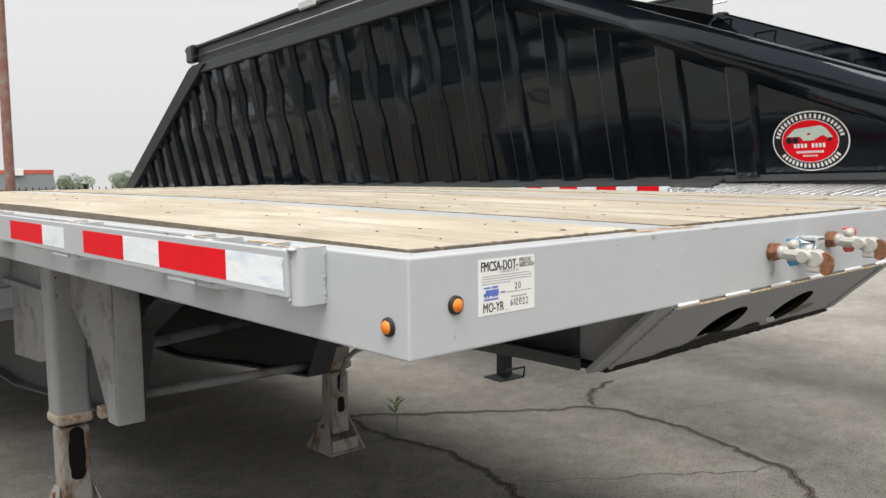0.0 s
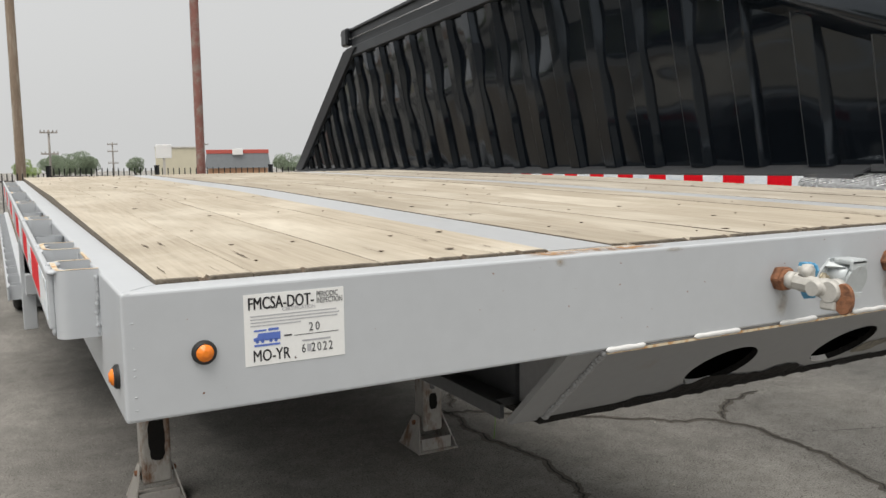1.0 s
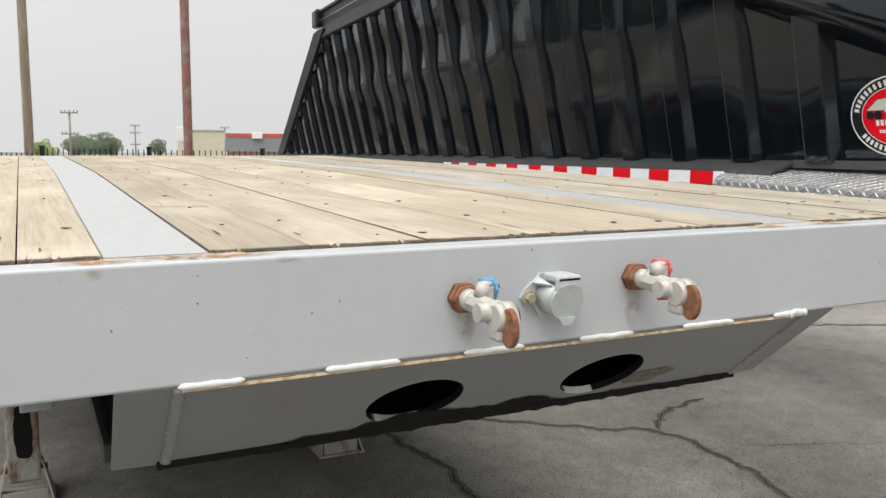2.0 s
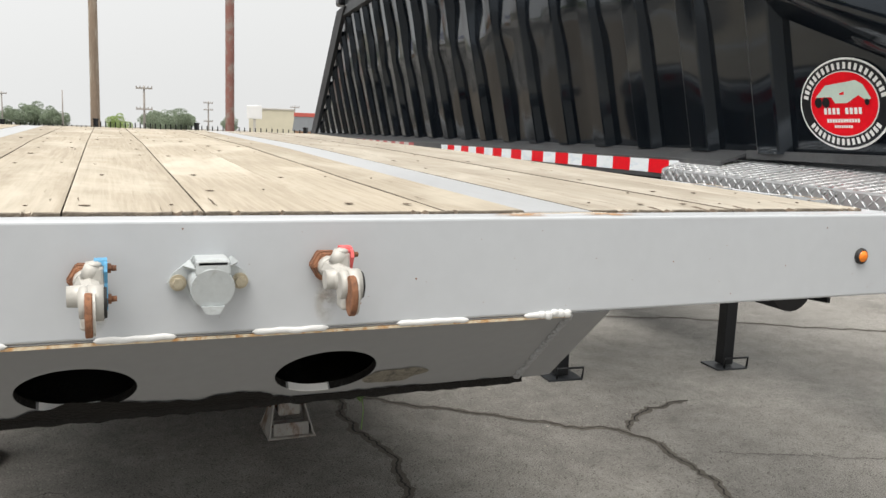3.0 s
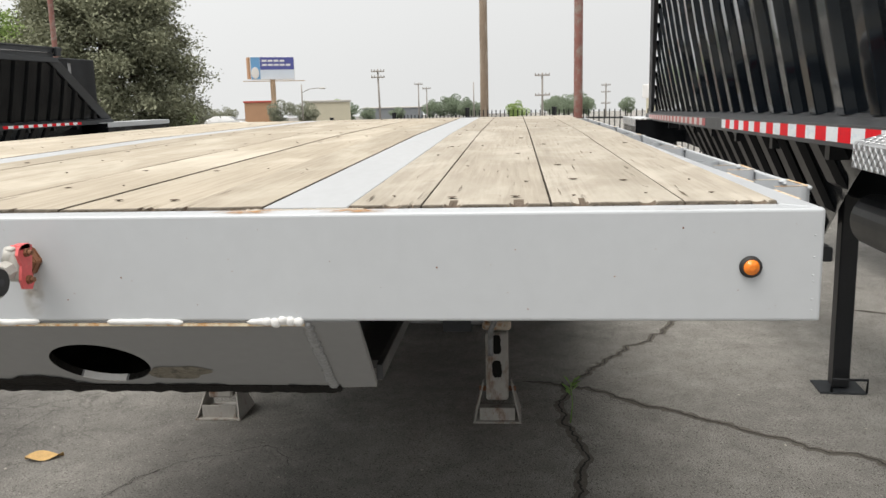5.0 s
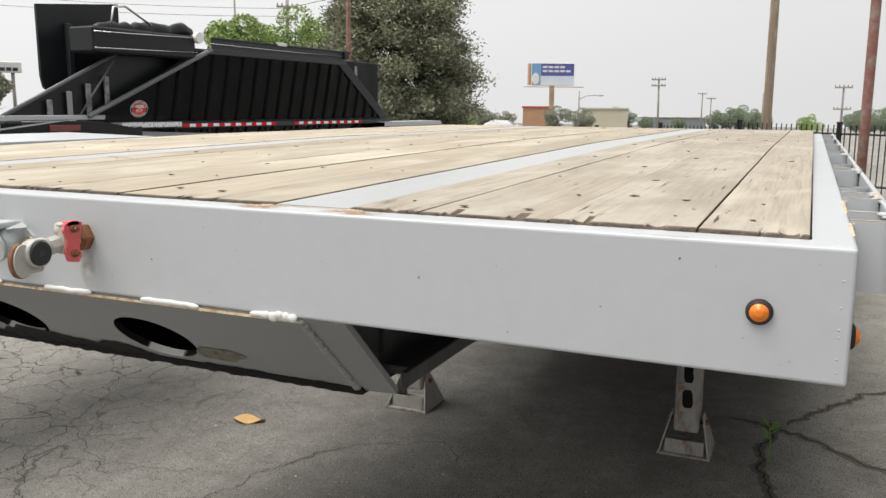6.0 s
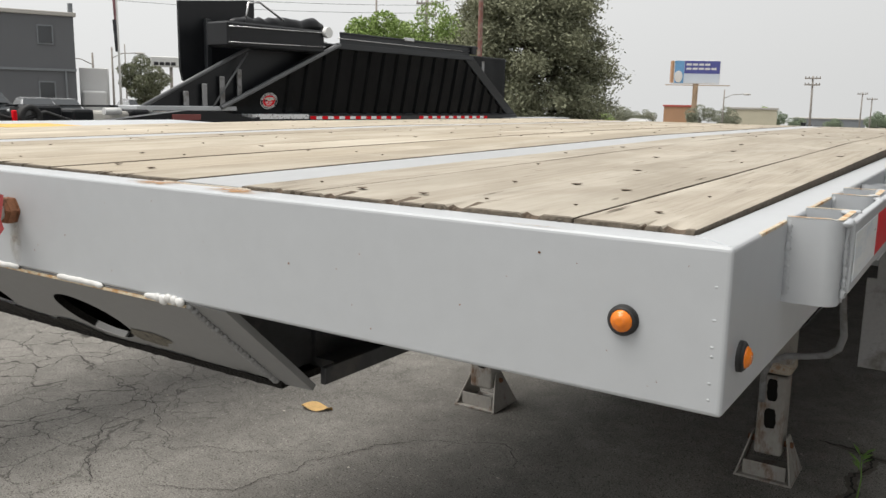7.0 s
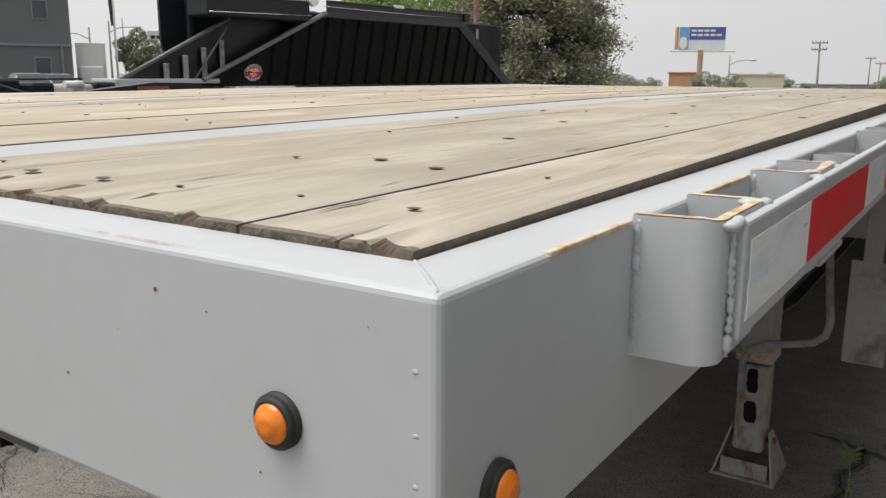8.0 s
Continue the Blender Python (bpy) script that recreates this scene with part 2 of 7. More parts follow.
    b.inputs["Roughness"].default_value = 0.9
    b.inputs["Specular IOR Level"].default_value = 0.3
    bp = n.new("ShaderNodeBump")
    bp.inputs["Strength"].default_value = 0.6
    bp.inputs["Distance"].default_value = 0.006
    l.new(grit.outputs["Fac"], bp.inputs["Height"])
    l.new(bp.outputs[0], b.inputs["Normal"])
    return m


WOOD = wood_material("weathered_wood")
WOOD_GREY = wood_material("greyed_wood", 1.0)
ASPHALT = asphalt_material()
PAINT = material("grey_trailer_paint", (0.480, 0.498, 0.517), 0.36, spec=0.42, vary=0.035, scale=2.6, fine=34, bump=0.03, bump_dist=0.002, dirt=(0.46, 0.45, 0.43), dirt_amount=0.16, rough_vary=0.12)
# leg grey with grime; under-deck shade is put into the colour too
PAINT_SHADE = material("grimy_shaded_leg_grey", (0.36, 0.365, 0.37), 0.5, vary=0.08, scale=3, fine=50, bump=0.05, stretch=(1, 1, 0.5), dirt=(0.26, 0.22, 0.18), dirt_amount=0.26)
STRIP_PAINT = material("worn_strip_paint", (0.415, 0.425, 0.435), 0.45, vary=0.07, scale=4, fine=60, bump=0.05, stretch=(1, 0.3, 1), dirt=(0.42, 0.40, 0.36), dirt_amount=0.18)
# trailer grey lowered for under-deck parts, their shade put into the colour
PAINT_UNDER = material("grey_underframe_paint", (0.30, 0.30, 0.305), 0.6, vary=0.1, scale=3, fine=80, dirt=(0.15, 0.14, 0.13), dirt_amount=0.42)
# beam grey cut down to near black: under-deck shade put into the colour
BEAM_DARK = material("grimy_shaded_beam_paint", (0.05, 0.052, 0.056), 0.6, vary=0.2, scale=3, fine=80, dirt=(0.10, 0.095, 0.09), dirt_amount=0.3)
LEG_PAINT = material("worn_leg_paint", (0.36, 0.34, 0.31), 0.6, vary=0.16, scale=6, fine=70, stretch=(1, 1, 0.40), dirt=(0.16, 0.085, 0.045), dirt_amount=0.40)
# mottled trailer grey, darkened in colour for the nose's downward-facing shade
NOSE_PAINT = material("grimy_shaded_nose_paint", (0.24, 0.243, 0.245), 0.45, vary=0.05, scale=3, fine=50, bump=0.04, dirt=(0.22, 0.205, 0.185), dirt_amount=0.25)
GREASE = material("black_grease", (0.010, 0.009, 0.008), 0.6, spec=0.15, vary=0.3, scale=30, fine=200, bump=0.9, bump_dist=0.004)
WELD = material("painted_weld", (0.68, 0.675, 0.66), 0.4, vary=0.05, scale=30, fine=120, bump=0.15, bump_dist=0.002)
RUSTY_WELD = material("rusty_weld", (0.50, 0.44, 0.36), 0.65, vary=0.15, scale=24, fine=120, bump=0.3, dirt=(0.36, 0.19, 0.09), dirt_amount=0.42)
RUST = material("rust", (0.24, 0.105, 0.052), 0.85, vary=0.28, scale=26, fine=150, bump=0.4, dirt=(0.12, 0.055, 0.032), dirt_amount=0.45)
CREAM = material("primer_edge", (0.66, 0.57, 0.42), 0.6, vary=0.15, scale=30, fine=120, dirt=(0.50, 0.25, 0.08), dirt_amount=0.5)
CAST = material("cast_aluminium", (0.46, 0.445, 0.41), 0.5, 0.1, vary=0.10, scale=26, fine=120, bump=0.15, dirt=(0.36, 0.33, 0.28), dirt_amount=0.28)
ZINC = material("zinc_casting", (0.50, 0.53, 0.535), 0.42, 0.2, vary=0.07, scale=30, fine=120, bump=0.10, dirt=(0.36, 0.37, 0.35), dirt_amount=0.25)
RUBBER = material("black_rubber", (0.02, 0.02, 0.02), 0.6, vary=0.2, scale=40, fine=200)
RED_TAG = material("faded_red_paint", (0.66, 0.115, 0.115), 0.55, vary=0.15, scale=40, fine=200, dirt=(0.40, 0.20, 0.15), dirt_amount=0.25)
BLUE_TAG = material("blue_paint", (0.10, 0.32, 0.52), 0.5, vary=0.15, scale=40, fine=200)
AMBER = material("amber_lens", (0.85, 0.22, 0.015), 0.22, vary=0.1, scale=60, fine=300, spec=0.6)
TAPE_RED = material("red_reflective_tape", (0.78, 0.008, 0.018), 0.45, spec=0.10, vary=0.10, scale=14, fine=90, bump=0.03, dirt=(0.60, 0.02, 0.03), dirt_amount=0.25)
TAPE_WHITE = material("white_reflective_tape", (0.90, 0.94, 0.97), 0.3, vary=0.06, scale=9, fine=60, bump=0.03, stretch=(1, 0.5, 2.2), dirt=(0.72, 0.80, 0.88), dirt_amount=0.40)
DUSTY_RED = material("dusty_red_tape", (0.46, 0.12, 0.12), 0.6, vary=0.1, scale=14, fine=90)
DUSTY_WHITE = material("dusty_white_tape", (0.56, 0.53, 0.50), 0.6, vary=0.1, scale=14, fine=90)
BLACK_GLOSS = material("glossy_black_paint", (0.0062, 0.0084, 0.0115), 0.09, vary=0.2, scale=2, fine=150, bump=0.0, spec=0.42, coat=0.0, tint=(0.82, 0.91, 1.0), wave=0.035, rough_vary=0.04)
BLACK_MATTE = material("dull_black_paint", (0.0040, 0.0047, 0.0056), 0.22, spec=0.14, vary=0.2, scale=3, fine=120, bump=0.0, wave=0.03)
# dusty ledge grey, also used as a painted sky glint on rib edges
LEDGE_GLINT = material("dusty_ledge_glint_paint", (0.055, 0.057, 0.060), 0.45, vary=0.2, scale=5, fine=90, bump=0.05, dirt=(0.10, 0.098, 0.092), dirt_amount=0.3)
BLACK_SATIN = material("satin_black_paint", (0.012, 0.013, 0.015), 0.35, spec=0.3, vary=0.2, scale=4, fine=120, bump=0.05)
# black raised to grey: the sky's reflection put into the colour
BLACK_SKYLIT = material("skylit_black_paint", (0.13, 0.135, 0.14), 0.35, vary=0.2, scale=6, fine=120, bump=0.05)
BLACK_EDGE = material("dusty_black_paint", (0.024, 0.027, 0.031), 0.5, vary=0.2, scale=6, fine=120, bump=0.05)
TREAD = material("diamond_plate", (0.74, 0.75, 0.76), 0.29, 0.75, vary=0.06, scale=12, fine=90, bump=0.03)
CHROME = material("bright_steel", (0.6, 0.6, 0.6), 0.22, 0.9, vary=0.05, scale=12, fine=100)
STICKER = material("white_sticker", (0.82, 0.82, 0.80), 0.4, vary=0.03, scale=20, fine=200, bump=0.0)
INK = material("black_ink", (0.03, 0.03, 0.035), 0.5, vary=0.1, scale=60, fine=300, bump=0.0)
INK_GREY = material("grey_ink", (0.42, 0.42, 0.44), 0.5, vary=0.1, scale=60, fine=300, bump=0.0)
INK_BLUE = material("blue_ink", (0.10, 0.17, 0.52), 0.5, vary=0.1, scale=60, fine=300, bump=0.0)
END_GRAIN = material("weathered_end_grain", (0.155, 0.13, 0.10), 0.9, vary=0.35, scale=25, fine=160, bump=0.8, dirt=(0.25, 0.21, 0.16), dirt_amount=0.30)
GOLD_BOLT = material("plated_bolt", (0.44, 0.39, 0.29), 0.45, 0.4, vary=0.15, scale=40, fine=200, bump=0.2)
DARK_HOLE = material("dark_screw_head", (0.115, 0.085, 0.06), 0.85, vary=0.35, scale=50, fine=260, bump=0.4)
CRACK = material("crack_fill", (0.035, 0.031, 0.027), 0.95, vary=0.3, scale=20, fine=150, bump=0.5)
DEBRIS = material("crack_debris", (0.125, 0.112, 0.095), 0.95, vary=0.35, scale=12, fine=120, bump=0.8)
LEAF_DRY = material("dry_leaf", (0.56, 0.36, 0.14), 0.7, vary=0.2, scale=30, fine=150, bump=0.3)
WEED = material("weed_green", (0.17, 0.30, 0.07), 0.6, vary=0.2, scale=20, fine=100)
YELLOW_LINE = material("worn_yellow_line", (0.52, 0.42, 0.20), 0.9, vary=0.2, scale=8, fine=90, dirt=(0.17, 0.16, 0.14), dirt_amount=0.5)
TYRE = material("tyre_rubber", (0.030, 0.030, 0.030), 0.75, vary=0.25, scale=8, fine=90, bump=0.3)
WOODPOLE = material("weathered_pole", (0.25, 0.19, 0.14), 0.9, vary=0.25, scale=3, fine=40, stretch=(1, 1, 0.12), bump=0.5, dirt=(0.38, 0.33, 0.27), dirt_amount=0.45)
REDPOLE = material("rusty_red_pole", (0.24, 0.105, 0.085), 0.75, vary=0.2, scale=3, fine=60, dirt=(0.27, 0.21, 0.18), dirt_amount=0.5)


# ---- mesh helpers ----
def box(bm, x0, x1, y0, y1, z0, z1, bevel=0.0, seg=1):
    vs = [bm.verts.new((x, y, z)) for x in (x0, x1) for y in (y0, y1) for z in (z0, z1)]
    fs = [bm.faces.new([vs[i] for i in q]) for q in ((0, 1, 3, 2), (4, 6, 7, 5), (0, 4, 5, 1), (2, 3, 7, 6), (0, 2, 6, 4), (1, 5, 7, 3))]
    if bevel:
        edges = list({e for f in fs for e in f.edges})
        bmesh.ops.bevel(bm, geom=edges, offset=bevel, segments=seg, affect="EDGES", profile=0.5)
    return vs


def prism(bm, poly, axis, a, b):
    """A polygon in two coordinates, drawn out along the third axis from a to b."""
    def at(p, c):
        if axis == "x":
            return (c, p[0], p[1])
        if axis == "y":
            return (p[0], c, p[1])
        return (p[0], p[1], c)
    va = [bm.verts.new(at(p, a)) for p in poly]
    vb = [bm.verts.new(at(p, b)) for p in poly]
    k = len(poly)
    bm.faces.new(va)
    bm.faces.new(vb[::-1])
    for i in range(k):
        bm.faces.new((va[i], vb[i], vb[(i + 1) % k], va[(i + 1) % k]))
    return va + vb


def cyl(bm, p0, p1, r0, r1=None, n=14, caps=True):
    r1 = r0 if r1 is None else r1
    p0, p1 = Vector(p0), Vector(p1)
    q = (p1 - p0).to_track_quat("Z", "Y")
    ring = []
    for p, r in ((p0, r0), (p1, r1)):
        ring.append([bm.verts.new(p + q @ Vector((r * math.cos(2 * math.pi * i / n), r * math.sin(2 * math.pi * i / n), 0))) for i in range(n)])
    for i in range(n):
        f = bm.faces.new((ring[0][i], ring[0][(i + 1) % n], ring[1][(i + 1) % n], ring[1][i]))
        f.smooth = n > 8
    if caps:
        bm.faces.new(ring[0][::-1])
        bm.faces.new(ring[1])


def tube(bm, pts, r, n=10):
    pts = [Vector(p) for p in pts]
    rings = []
    for i, p in enumerate(pts):
        d = (pts[min(i + 1, len(pts) - 1)] - pts[max(i - 1, 0)]).normalized()
        q = d.to_track_quat("Z", "Y")
        rr = r[i] if isinstance(r, (list, tuple)) else r
        rings.append([bm.verts.new(p + q @ Vector((rr * math.cos(2 * math.pi * k / n), rr * math.sin(2 * math.pi * k / n), 0))) for k in range(n)])
    for a, b in zip(rings, rings[1:]):
        # match the rings so that they do not twist
        off = min(range(n), key=lambda o: sum((a[k].co - b[(k + o) % n].co).length for k in range(0, n, 3)))
        for k in range(n):
            f = bm.faces.new((a[k], a[(k + 1) % n], b[(k + 1 + off) % n], b[(k + off) % n]))
            f.smooth = True
    bm.faces.new(rings[0][::-1])
    bm.faces.new(rings[-1])


def plate(bm, pts, thick):
    """A flat polygon in space with a thickness behind it."""
    pts = [Vector(p) for p in pts]
    nrm = (pts[1] - pts[0]).cross(pts[2] - pts[0]).normalized() * thick
    a = [bm.verts.new(p) for p in pts]
    b = [bm.verts.new(p - nrm) for p in pts]
    k = len(pts)
    bm.faces.new(a)
    bm.faces.new(b[::-1])
    for i in range(k):
        bm.faces.new((a[i], b[i], b[(i + 1) % k], a[(i + 1) % k]))


def blob(bm, c, r, n=8, m=5, jitter=0.0):
    """A low ellipsoid, r being its three half-axes."""
    rows = []
    for j in range(m + 1):
        th = math.pi * j / m
        if j in (0, m):
            rows.append([bm.verts.new((c[0], c[1], c[2] + r[2] * math.cos(th)))])
            continue
        row = []
        for i in range(n):
            k = 1 + jitter * (random.random() - 0.5)
            ph = 2 * math.pi * i / n
            row.append(bm.verts.new((c[0] + k * r[0] * math.sin(th) * math.cos(ph), c[1] + k * r[1] * math.sin(th) * math.sin(ph), c[2] + k * r[2] * math.cos(th))))
        rows.append(row)
    for a, b in zip(rows, rows[1:]):
        for i in range(n):
            if len(a) == 1:
                f = bm.faces.new((a[0], b[i], b[(i + 1) % n]))
            elif len(b) == 1:
                f = bm.faces.new((a[i], b[0], a[(i + 1) % n]))
            else:
                f = bm.faces.new((a[i], b[i], b[(i + 1) % n], a[(i + 1) % n]))
            f.smooth = True


def bead(bm, pts, r, seed, rough=0.25, n=8):
    """A rope of weld along a line, its ripples in the radius."""
    rnd = random.Random(seed)
    pts = [Vector(p) for p in pts]
    line = []
    for a, b in zip(pts, pts[1:]):
        k = max(3, int((b - a).length / (r * 0.8)))
        line += [a.lerp(b, i / k) for i in range(k)]
    line.append(pts[-1])
    m = len(line)
    rad = [r * (0.45 if i in (0, m - 1) else 1 - rough * (i % 2) + rough * rnd.uniform(-0.6, 0.6)) for i in range(m)]
    tube(bm, line, rad, n)


def smear(bm, a, b, r, seed, end=1.0):
    """A thickly painted weld: smooth and lumpy, flattened against the plate, heavier at its last end."""
    a, b = Vector(a), Vector(b)
    k = max(10, int((b - a).length / 0.0035))
    rows = []
    for i in range(k + 1):
        u = i / k
        c = a.lerp(b, u)
        q = min(1.0, math.sqrt(max(0.0, 1 - (1 - u * k / 3) ** 2)) if u * k < 3 else 1.0, math.sqrt(max(0.0, 1 - (1 - (1 - u) * k / 3) ** 2)) if (1 - u) * k < 3 else 1.0)
        rr = r * max(0.12, q) * (1 + 0.28 * noise.noise(Vector((u * k * 0.22, seed, 0))) + 0.10 * noise.noise(Vector((u * k * 0.9, seed, 5)))) * (1 + (end - 1) * u ** 4)
        up = 0.0016 * noise.noise(Vector((u * k * 0.15, seed, 9)))
        rows.append([bm.verts.new((c.x, c.y - rr * 0.8 * math.cos(t), c.z + up + rr * math.sin(t))) for t in [math.pi * (j / 5 - 0.5) * 1.15 for j in range(6)]])
    for p, q in zip(rows, rows[1:]):
        for j in range(5):
            bm.faces.new((p[j], p[j + 1], q[j + 1], q[j])).smooth = True


def mesh_of(bm, name, mat, recalc=True):
    if recalc:
        bmesh.ops.recalc_face_normals(bm, faces=bm.faces[:])
    me = bpy.data.meshes.new(name)
    bm.to_mesh(me)
    bm.free()
    for x in (mat if isinstance(mat, (list, tuple)) else (mat,)):
        me.materials.append(x)
    return me


def part(name, bm, mat, parent, label="", recalc=True, kind=""):
    ob = new(name, mesh_of(bm, name, mat, recalc))
    ob.parent = parent
    return tagged(ob, label=label, kind=kind)


def thing(name, label, category, at=(0, 0, 0), rz=0.0, group="", kind=""):
    ob = new(name)
    ob.matrix_world = pose(*at, 0, 0, rz)
    return tagged(ob, label, category, group, kind)


def solid(name, bm, mat, label, category, at=(0, 0, 0), rz=0.0, group="", kind=""):
    ob = new(name, mesh_of(bm, name, mat))
    ob.matrix_world = pose(*at, 0, 0, rz)
    return tagged(ob, label, category, group, kind)


def lettering(text, size, mat, parent, m, name="lettering", spacing=1.0, widen=1.0):
    """Raised printing in the built-in font, as a thin mesh, laid at m (its text plane is local x, y)."""
    cu = bpy.data.curves.new(name, "FONT")
    cu.body, cu.size, cu.space_character, cu.extrude, cu.resolution_u = text, size, spacing, 0.00015, 3
    tmp = bpy.data.objects.new(name, cu)
    scene.collection.objects.link(tmp)
    me = bpy.data.meshes.new_from_object(tmp.evaluated_get(bpy.context.evaluated_depsgraph_get()))
    bpy.data.objects.remove(tmp)
    me.transform(m @ Matrix.Diagonal((widen, 1, 1, 1)))
    me.materials.clear()
    me.materials.append(mat)
    ob = new(name, me)
    ob.parent = parent
    return ob


# ---- ground ----
def gz(y):
    """Height of the ground, which falls away gently beyond the yard."""
    return -0.019 * max(0.0, y - 22.0)


def ground():
    bm = bmesh.new()
    xs = [-1500, -300, -60, -12, 12, 60, 300, 1500]
    ys = [-1500, -300, -60, -12, 5, 16, 30, 60, 300, 1500]
    grid = [[bm.verts.new((x, y, gz(y))) for y in ys] for x in xs]
    for i in range(len(xs) - 1):
        for j in range(len(ys) - 1):
            bm.faces.new((grid[i][j], grid[i + 1][j], grid[i + 1][j + 1], grid[i][j + 1]))
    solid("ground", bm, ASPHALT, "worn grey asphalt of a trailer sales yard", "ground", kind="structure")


def crack_strip(bm, pts, width, z=0.004, step=0.016):
    """A ragged open crack along a polyline."""
    line = []
    for a, b in zip(pts, pts[1:]):
        a, b = Vector((*a, 0)), Vector((*b, 0))
        k = max(2, int((b - a).length / step))
        for i in range(k):
            line.append(a.lerp(b, i / k))
    line.append(Vector((*pts[-1], 0)))
    prev = None
    total = len(line)
    for i, p in enumerate(line):
        d = (line[min(i + 1, total - 1)] - line[max(i - 1, 0)]).normalized()
        nrm = Vector((-d.y, d.x, 0))
        q = p + nrm * 0.045 * noise.noise(Vector((p.x * 7, p.y * 7, 1.0))) + nrm * 0.02 * noise.noise(Vector((p.x * 25, p.y * 25, 4.0))) + nrm * 0.009 * noise.noise(Vector((p.x * 80, p.y * 80, 7.0)))
        taper = min(1.0, (i + 0.5) / 4, (total - i) / 4)
        w = width * taper * (0.55 + 0.9 * abs(noise.noise(Vector((p.x * 37, p.y * 37, 9.0))))) * 0.5
        w2 = width * taper * (0.55 + 0.9 * abs(noise.noise(Vector((p.x * 41, p.y * 41, 19.0))))) * 0.5
        cur = (bm.verts.new((q.x + nrm.x * w, q.y + nrm.y * w, z)), bm.verts.new((q.x - nrm.x * w2, q.y - nrm.y * w2, z)))
        if prev:
            bm.faces.new((prev[0], prev[1], cur[1], cur[0]))
        prev = cur


def cracks():
    main = [
        ([(0.85, 3.55), (1.21, 3.44), (1.55, 3.15), (1.95, 2.83), (2.44, 2.50), (2.50, 2.25), (2.50, 1.85), (2.33, 1.40), (2.25, 1.08), (1.98, 0.80), (1.70, 0.3)], 0.022),
        ([(2.46, 2.50), (2.58, 2.65), (2.80, 2.78), (3.13, 2.83)], 0.020),
        ([(1.10, 3.55), (1.06, 2.95), (1.14, 2.6), (1.08, 2.18), (0.98, 1.87), (0.9, 1.3)], 0.022),
        ([(1.05, 1.95), (1.53, 1.61), (2.09, 1.18), (2.28, 1.1)], 0.012),
        ([(2.70, 2.10), (2.82, 2.07), (3.19, 1.93), (3.7, 1.7)], 0.010),
        ([(1.16, 3.54), (1.47, 4.11), (1.81, 4.54), (2.17, 5.33), (2.56, 5.75), (3.3, 6.4)], 0.020),
        ([(3.3, 5.2), (3.66, 4.97), (4.05, 4.8), (4.55, 4.65), (5.28, 4.18), (6.5, 3.6)], 0.022),
        ([(-1.40, 1.35), (-1.07, 1.52), (-0.98, 1.98), (-0.79, 2.34), (-0.38, 2.62), (-0.21, 2.38)], 0.012),
        ([(-1.24, 1.87), (-0.95, 2.08), (-0.79, 2.34)], 0.008),
        ([(-2.9, 3.1), (-2.40, 2.45), (-2.23, 2.02), (-2.07, 1.6), (-1.6, 1.2)], 0.014),
        ([(-2.42, 2.45), (-2.0, 3.15), (-1.6, 3.9)], 0.012),
        ([(-3.2, 2.2), (-2.25, 2.03), (-1.63, 1.66), (-1.25, 1.87)], 0.012),
        ([(-2.6, 4.2), (-2.0, 5.1), (-1.7, 6.2), (-2.4, 7.5)], 0.018),
        ([(-1.45, 4.6), (-1.9, 4.2), (-2.6, 4.0), (-3.6, 4.2)], 0.012),
    ]
    bm = bmesh.new()
    for pts, w in main:
        crack_strip(bm, pts, w * (0.62 if pts[0][0] > -0.5 else 0.42))
    solid("asphalt_crack", bm, CRACK, "dark ragged cracks running across the asphalt", "crack", kind="stuff")
    bm = bmesh.new()
    for pts, w in main[:3] + main[5:7]:
        crack_strip(bm, pts, w * 3.2, z=0.002, step=0.03)
    solid("crack_edge_dirt", bm, DEBRIS, "dark crumbled dirt along the asphalt cracks", "dirt", kind="stuff")


ground()
cracks()


# ---- flatbed trailer ----
ZT, ZB, HW, YE = 1.487, 1.337, 1.22, 4.5
flatbed = thing("flatbed_trailer", "light grey painted drop deck flatbed trailer with a weathered plank deck", "trailer")


def perimeter_frame():
    bm = bmesh.new()
    t = 0.010
    prof = [(0, ZT), (0, ZB), (0.05, ZB), (0.05, ZB + t), (t, ZB + t), (t, ZT - t), (0.045, ZT - t), (0.045, ZT)]

    def ring(k, d, z):
        return [(-HW + d, YE, z), (-HW + d, d, z), (HW - d, d, z), (HW - d, YE, z)][k]
    rows = [[bm.verts.new(ring(k, d, z)) for d, z in prof] for k in range(4)]
    for a, b in zip(rows, rows[1:]):
        for i in range(len(prof)):
            j = (i + 1) % len(prof)
            bm.faces.new((a[i], a[j], b[j], b[i]))
    bm.faces.new(rows[0])
    bm.faces.new(rows[3][::-1])
    bmesh.ops.recalc_face_normals(bm, faces=bm.faces[:])
    edges = [e for e in bm.edges if len(e.link_faces) == 2 and e.calc_face_angle(0) > 0.5
             and all(min(abs(v.co.x + HW), abs(v.co.x - HW), abs(v.co.y)) < 0.002 for v in e.verts)]
    bmesh.ops.bevel(bm, geom=edges, offset=0.0042, segments=3, affect="EDGES", profile=0.5)
    part("perimeter_frame", bm, PAINT, flatbed, "light grey steel channel round the deck")


perimeter_frame()

# deck planks: edges across the width, bay by bay
BAYS = [[-1.174, -1.056, -0.880, -0.697, -0.588], [-0.466, -0.354, -0.186, -0.012, 0.163, 0.336, 0.466], [0.588, 0.692, 0.872, 1.052, 1.174]]
ROWS_Y = [0.135, 0.33, 0.62, 0.92, 1.24, 1.55, 1.86, 2.18, 2.49, 2.80, 3.12, 3.43, 3.74, 4.06, 4.36]
PLANK_TOP = 1.4908


